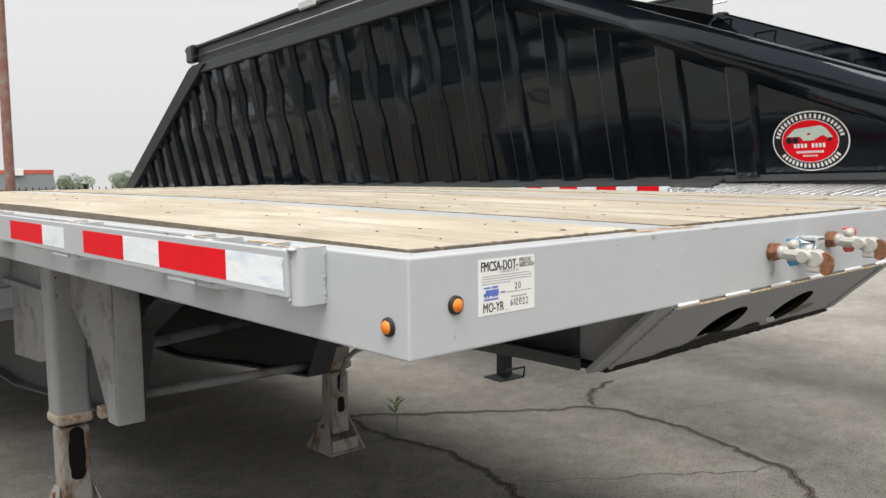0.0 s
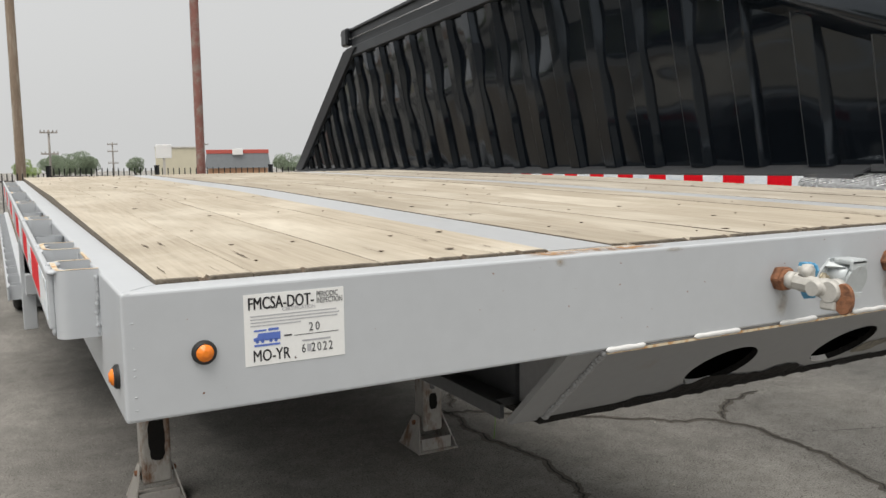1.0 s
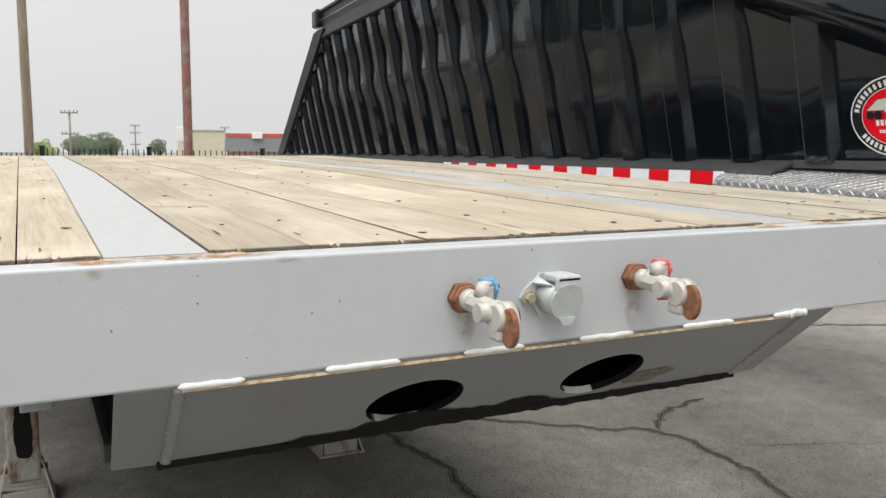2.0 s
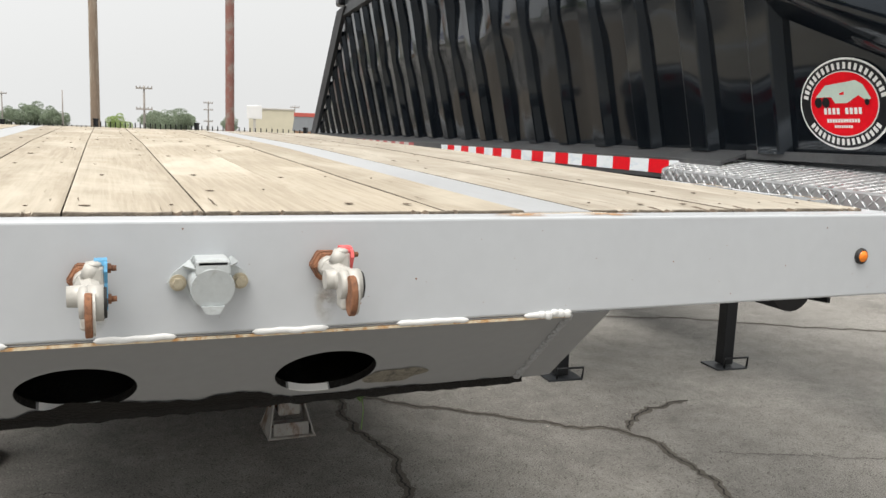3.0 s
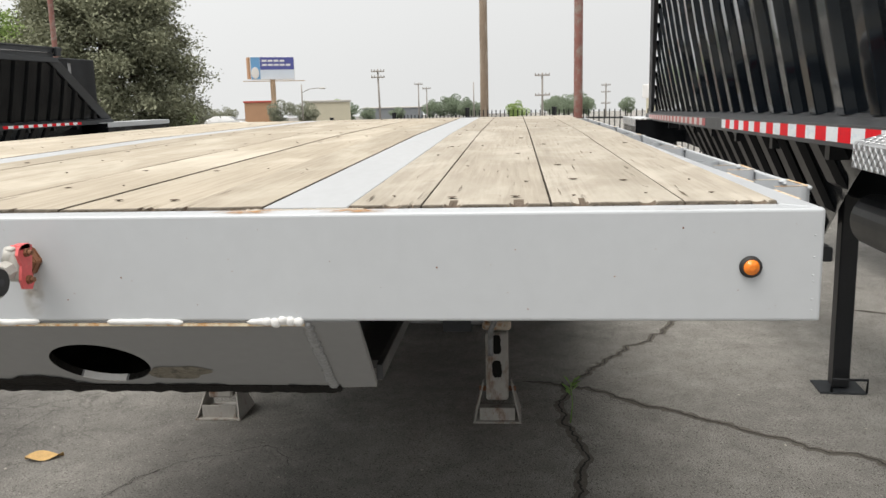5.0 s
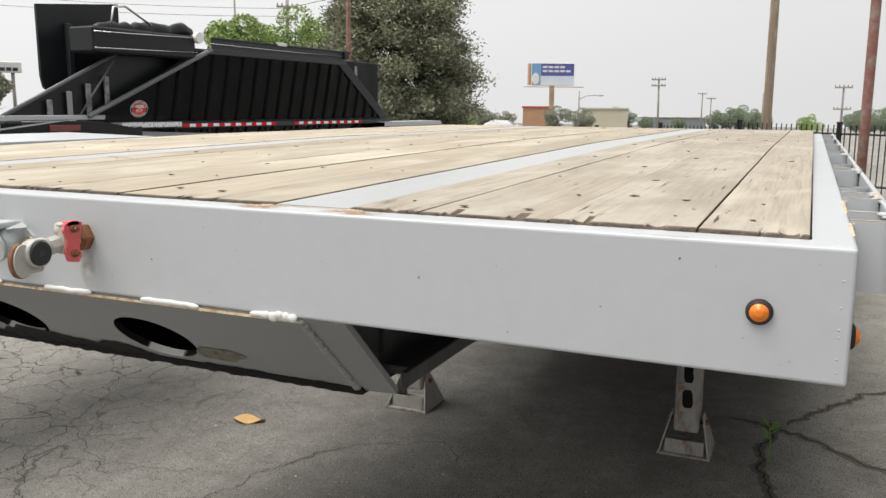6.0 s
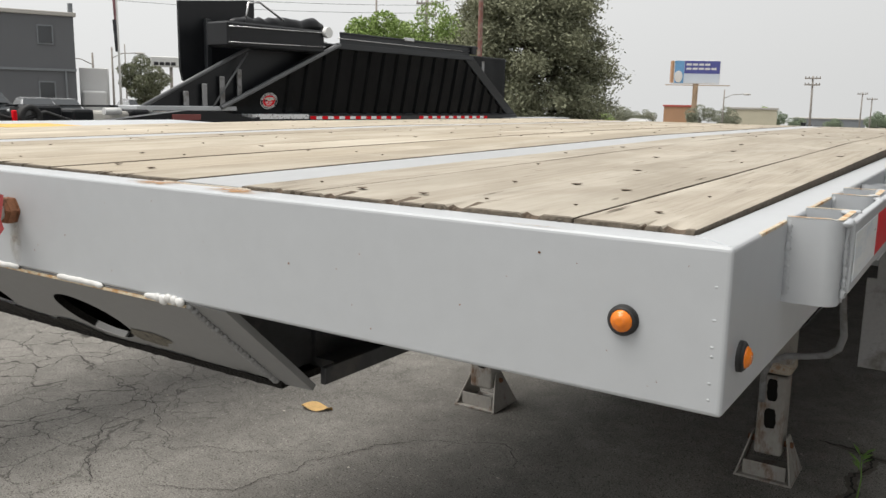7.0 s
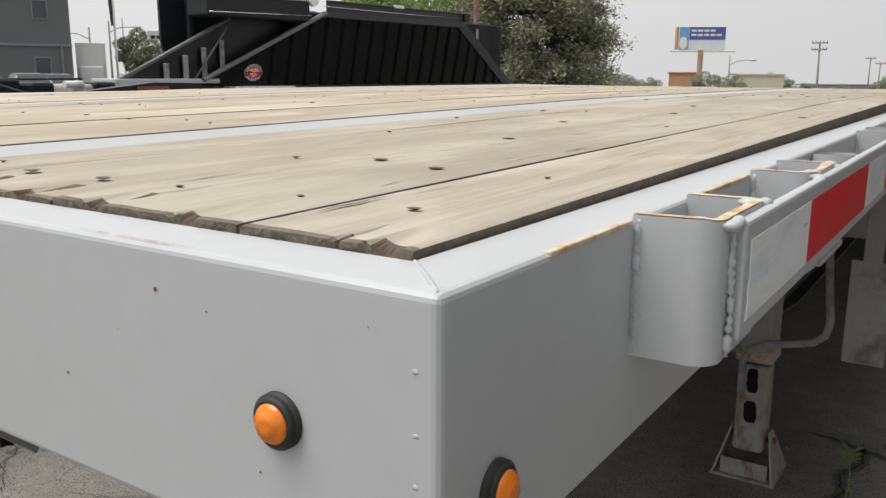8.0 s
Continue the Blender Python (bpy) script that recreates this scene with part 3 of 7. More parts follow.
def camber(y):
    """The deck boards lie a little higher towards the middle of the neck than at its front."""
    return 0.0092 * min(max(0.0, y - 0.05), 1.9) - 0.0015 * max(0.0, y - 1.9)


def skew(x, y):
    """One strip was welded in a little askew: its front end lies further out."""
    return x - 0.019 * max(0.0, 1 - y / 2.2) if -0.60 < x < -0.46 else x


def plank(x0, x1, seed):
    rnd = random.Random(seed)
    bm = bmesh.new()
    nx = 60
    gap = rnd.uniform(0.0007, 0.0017)
    xs = [x0 + gap + (x1 - x0 - 2 * gap) * i / nx for i in range(nx + 1)]
    y0 = 0.050
    ys = [y0, y0 + 0.004, y0 + 0.018, y0 + 0.05, y0 + 0.12, 0.35, 0.6, 0.9, 1.25, 1.6, 1.85, 2.05, 2.5, 3.1, 3.8, YE - 0.01]
    crown = 0.0015 * (rnd.random() - 0.3)
    lift = 0.002 * (rnd.random() - 0.5)
    screws = [x0 + (x1 - x0) * f for f in ((0.25, 0.75) if x1 - x0 > 0.13 else (0.5,))]
    split = [rnd.uniform(x0, x1)]
    worn = x0 > 0.58
    screws = [q + rnd.uniform(-0.012, 0.012) for q in screws if rnd.random() < (0.85 if worn else 0.45)]
    if x1 > 1.1:
        screws.append(x1 - 0.022)
    top, bot = [], []
    edge = [0.0004 * rnd.random() + 0.0012 * noise.noise(Vector((x * 26, seed, 0))) for x in xs]
    for j, y in enumerate(ys):
        rt = []
        for i, x in enumerate(xs):
            u = (x - x0) / (x1 - x0) * 2 - 1
            z = PLANK_TOP + lift + camber(y) + crown * u * u + 0.0008 * noise.noise(Vector((x * 30, y * 3, seed)))
            if i in (0, nx):
                z -= 0.0008
            yy = y
            if j == 0:
                yy += edge[i] - 0.002
                z -= 0.0005
            if j == 1:
                yy += edge[i]
            if j <= 2:
                for s in screws + split:
                    d = abs(x - s)
                    r = (0.013 if worn else 0.0065) if s in screws else 0.0035
                    if d < r:
                        z -= (0.011 if s in screws else 0.008) * (1 - (d / r) ** 2) * (1.0, 1.0, 0.4 if worn else 0.3)[j]
                        yy += (0.004, 0.004, 0.0)[j] * (1 - (d / r) ** 2)
            e0, e1 = skew(x0, y) - x0, skew(x1, y) - x1
            rt.append(bm.verts.new((x + e0 + (e1 - e0) * (u + 1) / 2, yy, z)))
        top.append(rt)
    for a, b in zip(top, top[1:]):
        for i in range(nx):
            bm.faces.new((a[i], a[i + 1], b[i + 1], b[i]))
    low = [bm.verts.new((v.co.x, v.co.y, 1.462)) for v in top[0]]
    for i in range(nx):
        bm.faces.new((low[i], low[i + 1], top[0][i + 1], top[0][i])).material_index = 1
    for i in range(nx):
        for f in top[0][i].link_faces:
            if all(v in top[0] or v in top[1] for v in f.verts):
                f.material_index = 1
    for side in (0, nx):
        lo = [bm.verts.new((r[side].co.x, r[side].co.y, 1.462)) for r in top]
        for j in range(len(top) - 1):
            # side faces take the dark end colour: gap shade painted on
            bm.faces.new((lo[j], lo[j + 1], top[j + 1][side], top[j][side])).material_index = 1
    for f in bm.faces:
        if f.material_index == 0 and all(v.co.y < y0 + 0.06 for v in f.verts) and PLANK_TOP - 0.02 < min(v.co.z for v in f.verts) < PLANK_TOP - 0.004:
            f.material_index = 2
    ob = part("plank", bm, WOOD_GREY if x0 > 0.58 else WOOD, flatbed)
    ob.data.materials.append(END_GRAIN)
    ob.data.materials.append(DARK_HOLE)


for bay in BAYS:
    for a, b in zip(bay, bay[1:]):
        plank(a, b, int(a * 1000) + 5000)


def deck_screws():
    rnd = random.Random(4)
    bm = bmesh.new()
    for bay in BAYS:
        for a, b in zip(bay, bay[1:]):
            for y in ROWS_Y:
                for f in ((0.22, 0.78) if b - a > 0.13 else (0.5,)):
                    if rnd.random() < 0.42:
                        continue
                    x = a + (b - a) * f + rnd.uniform(-0.012, 0.012)
                    yy = y + rnd.uniform(-0.02, 0.02)
                    n = 9
                    rx = rnd.choice((0.0035, 0.005, 0.0085))
                    ry = rx * rnd.uniform(0.55, 0.9)
                    vs = [bm.verts.new((x + rx * math.cos(2 * math.pi * k / n) * rnd.uniform(0.75, 1.2), yy + ry * math.sin(2 * math.pi * k / n) * rnd.uniform(0.75, 1.2), PLANK_TOP + 0.0022 + camber(yy))) for k in range(n)]
                    c = bm.verts.new((x, yy, PLANK_TOP + 0.0005 + camber(yy)))
                    for k in range(n):
                        bm.faces.new((vs[k], vs[(k + 1) % n], c))
    # ragged splits that run in from the plank ends and along the grain
    for bay in BAYS:
        for a, b in zip(bay, bay[1:]):
            worn = 4 if a > 0.85 or b < -0.85 else 3
            for i in range(worn):
                x = a + (b - a) * (i + rnd.uniform(0.25, 0.75)) / worn
                yy = rnd.uniform(0.062, 0.20) if i % 4 == 0 else rnd.uniform(0.15, 2.6)
                ln, wd = rnd.uniform(0.03, 0.12), rnd.uniform(0.0008, 0.0020)
                pts = [(yy + ln * k / 7, x + 0.0025 * noise.noise(Vector((x * 90, k * 0.6, 2))), wd * math.sin(math.pi * (k + 0.15) / 7.3) * rnd.uniform(0.5, 1.1)) for k in range(8)]
                rows = [[bm.verts.new((px + s * abs(w), py, PLANK_TOP + 0.0022 + camber(py))) for s in (-1, 1)] for py, px, w in pts]
                for p, q in zip(rows, rows[1:]):
                    bm.faces.new((p[0], p[1], q[1], q[0]))
    last = None
    for k in range(13):
        x = -0.472 + 0.102 * k / 12
        y = 0.655 - 0.022 * k / 12 + 0.005 * noise.noise(Vector((k * 0.9, 3, 1)))
        w = 0.0028 + 0.0018 * noise.noise(Vector((k * 1.7, 8, 1)))
        z = PLANK_TOP + 0.0024 + camber(y)
        pair = (bm.verts.new((x, y - w, z)), bm.verts.new((x, y + w, z)))
        if last:
            bm.faces.new((last[0], pair[0], pair[1], last[1]))
        last = pair
    part("deck_screws", bm, DARK_HOLE, flatbed, "dark countersunk screw holes and splits in the deck planks", kind="stuff")


deck_screws()

for sx in (-1, 1):
    bm = bmesh.new()
    stations = [0.047, 0.25, 0.5, 0.8, 1.2, 1.6, 1.85, 2.05, 2.8, 3.6, YE - 0.005]
    rows = [[bm.verts.new((skew(sx * 0.527, y) + u, y, z + camber(y))) for u, z in ((-0.0602, 1.462), (-0.0602, 1.4884), (-0.059, 1.4896), (0.059, 1.4896), (0.0602, 1.4884), (0.0602, 1.462))] for y in stations]
    for p, q in zip(rows, rows[1:]):
        for k in range(5):
            bm.faces.new((p[k], p[k + 1], q[k + 1], q[k]))
    bm.faces.new(rows[0])
    part("deck_strip", bm, STRIP_PAINT, flatbed, "painted steel strip let into the deck")
    bm = bmesh.new()
    bead(bm, [(sx * 0.527 - 0.085, 0.044, 1.4868), (sx * 0.527 - 0.03, 0.041, 1.4868), (sx * 0.527 + 0.04, 0.046, 1.4868), (sx * 0.527 + 0.085, 0.043, 1.4868)], 0.0022, 11 + sx, 0.45)
    part("weld_bead", bm, RUSTY_WELD, flatbed, "rust stained weld at the strip's end")


def stain_material(name, colour, strength, scale, stretch):
    """Thin run of rust over paint: its edge breaks up and lets the paint through."""
    m = bpy.data.materials.new(name)
    m.use_nodes = True
    n, l = m.node_tree.nodes, m.node_tree.links
    b = n["Principled BSDF"]
    tc = n.new("ShaderNodeTexCoord")
    uv = n.new("ShaderNodeVectorMath")
    uv.operation = "MULTIPLY_ADD"
    uv.inputs[1].default_value = (2, 2, 2)
    uv.inputs[2].default_value = (-1, -1, -1)
    l.new(tc.outputs["Generated"], uv.inputs[0])
    flat = n.new("ShaderNodeVectorMath")
    flat.operation = "MULTIPLY"
    flat.inputs[1].default_value = stretch
    l.new(uv.outputs[0], flat.inputs[0])
    rad = n.new("ShaderNodeVectorMath")
    rad.operation = "LENGTH"
    l.new(flat.outputs[0], rad.inputs[0])
    nz = n.new("ShaderNodeTexNoise")
    nz.inputs["Scale"].default_value = scale
    nz.inputs["Detail"].default_value = 6
    nz.inputs["Roughness"].default_value = 0.65
    l.new(tc.outputs["Object"], nz.inputs["Vector"])
    fall = n.new("ShaderNodeMapRange")
    fall.inputs["From Min"].default_value, fall.inputs["From Max"].default_value = 1.0, 0.1
    l.new(rad.outputs["Value"], fall.inputs["Value"])
    grain = n.new("ShaderNodeMapRange")
    grain.inputs["From Min"].default_value, grain.inputs["From Max"].default_value = 0.38, 0.66
    l.new(nz.outputs["Fac"], grain.inputs["Value"])
    mul = n.new("ShaderNodeMath")
    mul.operation = "MULTIPLY"
    l.new(fall.outputs[0], mul.inputs[0])
    l.new(grain.outputs[0], mul.inputs[1])
    amount = n.new("ShaderNodeMath")
    amount.operation = "MULTIPLY"
    amount.inputs[1].default_value = strength
    amount.use_clamp = True
    l.new(mul.outputs[0], amount.inputs[0])
    l.new(amount.outputs[0], b.inputs["Alpha"])
    b.inputs["Base Color"].default_value = (*colour, 1)
    b.inputs["Roughness"].default_value = 0.8
    b.inputs["Specular IOR Level"].default_value = 0.2
    return m


RUST_STAIN = stain_material("rust_stain", (0.42, 0.24, 0.11), 1.5, 55, (1, 0.8, 0))
RUST_RUN = stain_material("rust_run", (0.44, 0.34, 0.22), 0.8, 40, (1, 0, 1))
for x, y0, y1, half in ((-0.615, 0.004, 0.075, 0.050), (-0.535, 0.010, 0.075, 0.060), (-0.475, 0.004, 0.070, 0.075), (0.447, 0.004, 0.07, 0.05), (0.605, 0.004, 0.07, 0.055), (1.02, 0.002, 0.03, 0.06)):
    bm = bmesh.new()
    bm.faces.new([bm.verts.new(p) for p in ((x - half, y0, 1.4878), (x + half, y0, 1.4878), (x + half, y1 - 0.025, 1.4878), (x - half, y1 - 0.025, 1.4878))])
    part("rust_stain", bm, RUST_STAIN, flatbed, "orange rust bleeding through the paint")
for x, z0, z1, half in ((-0.150, 1.345, 1.42, 0.018), (0.142, 1.34, 1.42, 0.018), (-0.62, 1.470, 1.486, 0.012), (-0.40, 1.478, 1.487, 0.02)):
    bm = bmesh.new()
    bm.faces.new([bm.verts.new(p) for p in ((x - half, -0.0008, z0), (x + half, -0.0008, z0), (x + half, -0.0008, z1), (x - half, -0.0008, z1))])
    part("rust_run", bm, RUST_RUN, flatbed, "faint rust run down the paint")


bm = bmesh.new()
box(bm, -1.2212, -1.2198, 2.12, 2.28, 1.352, 1.386)
label_ = part("yellow_label", bm, material("yellow_paint", (0.70, 0.42, 0.06), 0.5, vary=0.15, scale=20, fine=120), flatbed, "yellow warning label with dark bars")
for k in range(3):
    bm = bmesh.new()
    box(bm, -1.2218, -1.2211, 2.135, 2.265, 1.359 + 0.009 * k, 1.362 + 0.009 * k)
    part("printed_bar", bm, INK, label_)


# coupler nose under the front
SL = (Vector((0, 0.172, 1.179)) - Vector((0, 0, 1.337)))
SLEN = SL.length
SD = SL.normalized()
SN = Vector((0, SD.z, -SD.y))


def slope(x, s, out=0.0):
    p = Vector((x, 0.002, 1.335)) + SD * s + SN * out
    return p


def nose():
    bm = bmesh.new()
    outer = [(-0.532, 0.0), (0.532, 0.0), (0.532, SLEN), (-0.532, SLEN)]
    loops = [outer] + [[(cx + 0.078 * math.cos(2 * math.pi * i / 36), 0.141 + 0.068 * math.sin(2 * math.pi * i / 36)) for i in range(36)] for cx in (-0.176, 0.172)]
    edges = []
    for lp in loops:
        vs = [bm.verts.new(slope(x, s)) for x, s in lp]
        edges += [bm.edges.new((vs[i], vs[(i + 1) % len(vs)])) for i in range(len(vs))]
    res = bmesh.ops.triangle_fill(bm, edges=edges, use_beauty=True)
    faces = [f for f in res["geom"] if isinstance(f, bmesh.types.BMFace)]
    for f in faces:
        f.normal_update()
    ext = bmesh.ops.extrude_face_region(bm, geom=faces)
    bmesh.ops.translate(bm, verts=[v for v in ext["geom"] if isinstance(v, bmesh.types.BMVert)], vec=-SN * 0.012)
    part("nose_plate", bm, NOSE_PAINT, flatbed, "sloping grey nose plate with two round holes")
    for sx in (-1, 1):
        bm = bmesh.new()
        q = [slope(sx * 0.532, 0.0, -0.001), slope(sx * 0.604, 0.0, -0.001), slope(sx * 0.598, 0.228, -0.001), slope(sx * 0.532, 0.2335, -0.001)]
        if sx > 0:
            q = q[::-1]
        plate(bm, q, 0.010)
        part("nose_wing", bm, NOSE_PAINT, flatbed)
        bm = bmesh.new()
        rnd = random.Random(31 + sx)
        steps = 24
        for k in range(steps):
            q = 0.006 + 0.223 * k / (steps - 1)
            c = slope(sx * (0.532 - 0.004 * k / steps) + rnd.uniform(-0.0012, 0.0012), q, 0.0)
            blob(bm, c, (0.0080 + 0.0012 * rnd.random(), 0.0044, 0.0056 + 0.001 * rnd.random()), 8, 5, 0.12)
        part("weld_ripples", bm, NOSE_PAINT, flatbed, "scalloped weld down the nose", kind="stuff")
    bm = bmesh.new()
    prism(bm, [(0.165, 1.186), (0.165, 1.174), (1.9, 1.174), (1.9, 1.186)], "x", -0.540, 0.540)
    part("coupler_plate", bm, GREASE, flatbed, "flat coupler plate under the nose")
    for sx in (-1, 1):
        bm = bmesh.new()
        box(bm, sx * 0.600 - 0.005, sx * 0.600 + 0.005, 0.19, 1.9, 1.186, 1.212, 0.001)
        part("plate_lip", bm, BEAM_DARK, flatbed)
    for sx in (-1, 1):
        bm = bmesh.new()
        prism(bm, [(0.16, 1.19), (1.9, 1.19), (1.9, 1.337), (0.02, 1.337)], "x", sx * 0.520 - 0.004, sx * 0.520 + 0.004)
        # right plate darker than left: its shade is put into the colour
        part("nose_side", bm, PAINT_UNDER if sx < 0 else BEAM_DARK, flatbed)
    # weld beads between the nose and the front channel
    rnd = random.Random(3)
    for a, b in ((-0.535, -0.455), (-0.353, -0.247), (-0.152, -0.053), (0.043, 0.147), (0.246, 0.358), (0.449, 0.527)):
        bm = bmesh.new()
        smear(bm, (a, -0.0005, 1.3365), (b, -0.0005, 1.3365), 0.0043, int(a * 1000) + 900, 1.0 if a < 0.4 else 1.35)
        if a > 0.4:
            for k in range(5):
                blob(bm, (b - 0.004 - 0.011 * k, -0.002, 1.3375 + rnd.uniform(-0.002, 0.004)), (0.008, 0.0045, 0.0055 + 0.002 * rnd.random()), 9, 6, 0.25)
        part("weld_bead", bm, WELD, flatbed, "white painted weld bead")
    bm = bmesh.new()
    box(bm, -0.53, 0.53, 0.000, 0.012, 1.3300, 1.3335)
    part("nose_edge", bm, CREAM, flatbed, "cream primer edge of the nose plate")
    # bright worn rim at the foot of each hole
    for cx, a0, a1 in ((-0.176, 70, 132), (0.172, 78, 132)):
        bm = bmesh.new()
        rows = []
        for k in range(19):
            t = radians(a0 + (a1 - a0) * k / 18)
            x, q = math.cos(t), math.sin(t)
            rows.append([bm.verts.new(slope(cx + 0.0775 * x * e, 0.141 + 0.0675 * q * e, o)) for e, o in ((1.0, 0.0006), (0.965, 0.0006), (0.965, -0.011))])
        for p, q in zip(rows, rows[1:]):
            for j in range(2):
                bm.faces.new((p[j], p[j + 1], q[j + 1], q[j]))
        part("hole_rim", bm, WELD, flatbed, "bright worn rim of the hole")
        bm = bmesh.new()
        ring = [[bm.verts.new(slope(cx + 0.0772 * math.cos(t), 0.141 + 0.0672 * math.sin(t), o)) for o in (-0.0002, -0.0118)] for t in [radians(a1 + 2 + (356 - a1 + a0) * k / 30) for k in range(31)]]
        for p, q in zip(ring, ring[1:]):
            bm.faces.new((p[0], p[1], q[1], q[0]))
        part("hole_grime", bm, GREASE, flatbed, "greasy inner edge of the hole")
    # grease along the lower edge
    bm = bmesh.new()
    n = 150
    up, dn = [], []
    for i in range(n + 1):
        x = -0.40 + (0.53 + 0.40) * i / n
        h = (0.024 if x < 0.1 else 0.011) + (0.022 if x < 0.1 else 0.010) * noise.noise(Vector((x * 9, 2, 0))) + 0.010 * noise.noise(Vector((x * 40, 5, 0)))
        h += 0.012 * math.exp(-((x - 0.29) / 0.05) ** 2) + 0.028 * math.exp(-((x - 0.05) / 0.05) ** 2) + 0.03 * math.exp(-((x + 0.16) / 0.1) ** 2)
        h *= min(1, i / 12, (n - i) / 6 + 0.2)
        h = max(0.003, h)
        low = SLEN + 0.010 + 0.006 * noise.noise(Vector((x * 30, 8, 0)))
        up.append(bm.verts.new(slope(x, SLEN - h, 0.0022)))
        dn.append(bm.verts.new(slope(x, low, 0.004 + 0.003 * noise.noise(Vector((x * 50, 1, 3))))))
    for i in range(n):
        bm.faces.new((up[i], up[i + 1], dn[i + 1], dn[i]))
    bk = [bm.verts.new((v.co.x, v.co.y + 0.012, v.co.z + 0.002)) for v in dn]
    for i in range(n):
        bm.faces.new((dn[i], dn[i + 1], bk[i + 1], bk[i]))
    part("grease_smear", bm, GREASE, flatbed, "black grease along the nose's lower edge")
    bm = bmesh.new()
    rim = []
    for k in range(40):
        t = 2 * math.pi * k / 40
        q = 1 + 0.35 * noise.noise(Vector((math.cos(t) * 1.6, math.sin(t) * 1.6, 4)))
        rim.append(bm.verts.new(slope(0.285 + 0.050 * q * math.cos(t), 0.172 + 0.026 * q * math.sin(t) - 0.10 * (q * math.cos(t) * 0.05), 0.0012)))
    bm.faces.new(rim)
    part("dried_smear", bm, material("dried_grease", (0.16, 0.145, 0.115), 0.7, vary=0.3, scale=40, fine=160, bump=0.4, dirt=(0.06, 0.055, 0.045), dirt_amount=0.4), flatbed, "dull brown dried grease beside the hole")


nose()


def stake_pocket(sx, y0, ln=0.112):
    """U-shaped pocket of bent plate, open at the top."""
    bm = bmesh.new()
    t, d = 0.0065, 0.054
    z0, z1 = 1.400, 1.4905
    a, r = HW - 0.001, 0.017

    def outline(inset):
        q, y_a, y_b, x_b = r - inset, y0 + inset, y0 + ln - inset, a + d - inset
        pts = [(a, y_a), (a + 0.004, y_a), (x_b - q - 0.003, y_a)]
        pts += [(x_b - q + q * math.sin(k * math.pi / 16), y_a + q - q * math.cos(k * math.pi / 16)) for k in range(9)]
        pts += [(x_b, y_a + q + 0.003), (x_b, y_b - q - 0.003)]
        pts += [(x_b - q + q * math.cos(k * math.pi / 16), y_b - q + q * math.sin(k * math.pi / 16)) for k in range(9)]
        return [(sx * x, y) for x, y in pts + [(x_b - q - 0.003, y_b), (a + 0.004, y_b), (a, y_b)]]
    poly, pin = outline(0.0), outline(t)
    wob = [0.0012 * noise.noise(Vector((p[0] * 60, p[1] * 60, sx))) for p in poly]
    rows = [[bm.verts.new((x, y, z + (w if z == z1 else 0))) for (x, y), w in zip(p, wob)] for p, z in ((poly, z0), (poly, z1), (pin, z1), (pin, z0))]
    k = len(poly)
    for a_, b_ in ((0, 1), (1, 2), (2, 3), (3, 0)):
        for i in range(k - 1):
            f = bm.faces.new((rows[a_][i], rows[a_][i + 1], rows[b_][i + 1], rows[b_][i]))
            f.smooth = a_ in (0, 2)
    for e in bm.edges:
        if len({f.smooth for f in e.link_faces}) > 1:
            e.smooth = False
    p = part("stake_pocket", bm, PAINT, flatbed, "bent plate stake pocket")
    rim = bmesh.new()
    rr = [[rim.verts.new((x, y, z1 + 0.0010 + w)) for (x, y), w in zip(q, wob)] for q in (poly, pin)]
    for i in range(k - 1):
        rim.faces.new((rr[0][i], rr[0][i + 1], rr[1][i + 1], rr[1][i]))
    part("pocket_rim", rim, CREAM, p, "yellowed top edge")
    for wx, wy in ((HW + 0.003, y0 + 0.001), (HW + d + 0.001, y0 + 0.022)):
        w = bmesh.new()
        bead(w, [(sx * wx, wy, z0 + 0.003), (sx * (wx + 0.001), wy + 0.001, 1.43), (sx * (wx - 0.001), wy, 1.46), (sx * wx, wy, z1 - 0.003)], 0.0036, int(y0 * 1000) + int(wx * 100), 0.6)
        part("weld_bead", w, PAINT, p, "scalloped vertical weld")
    return p


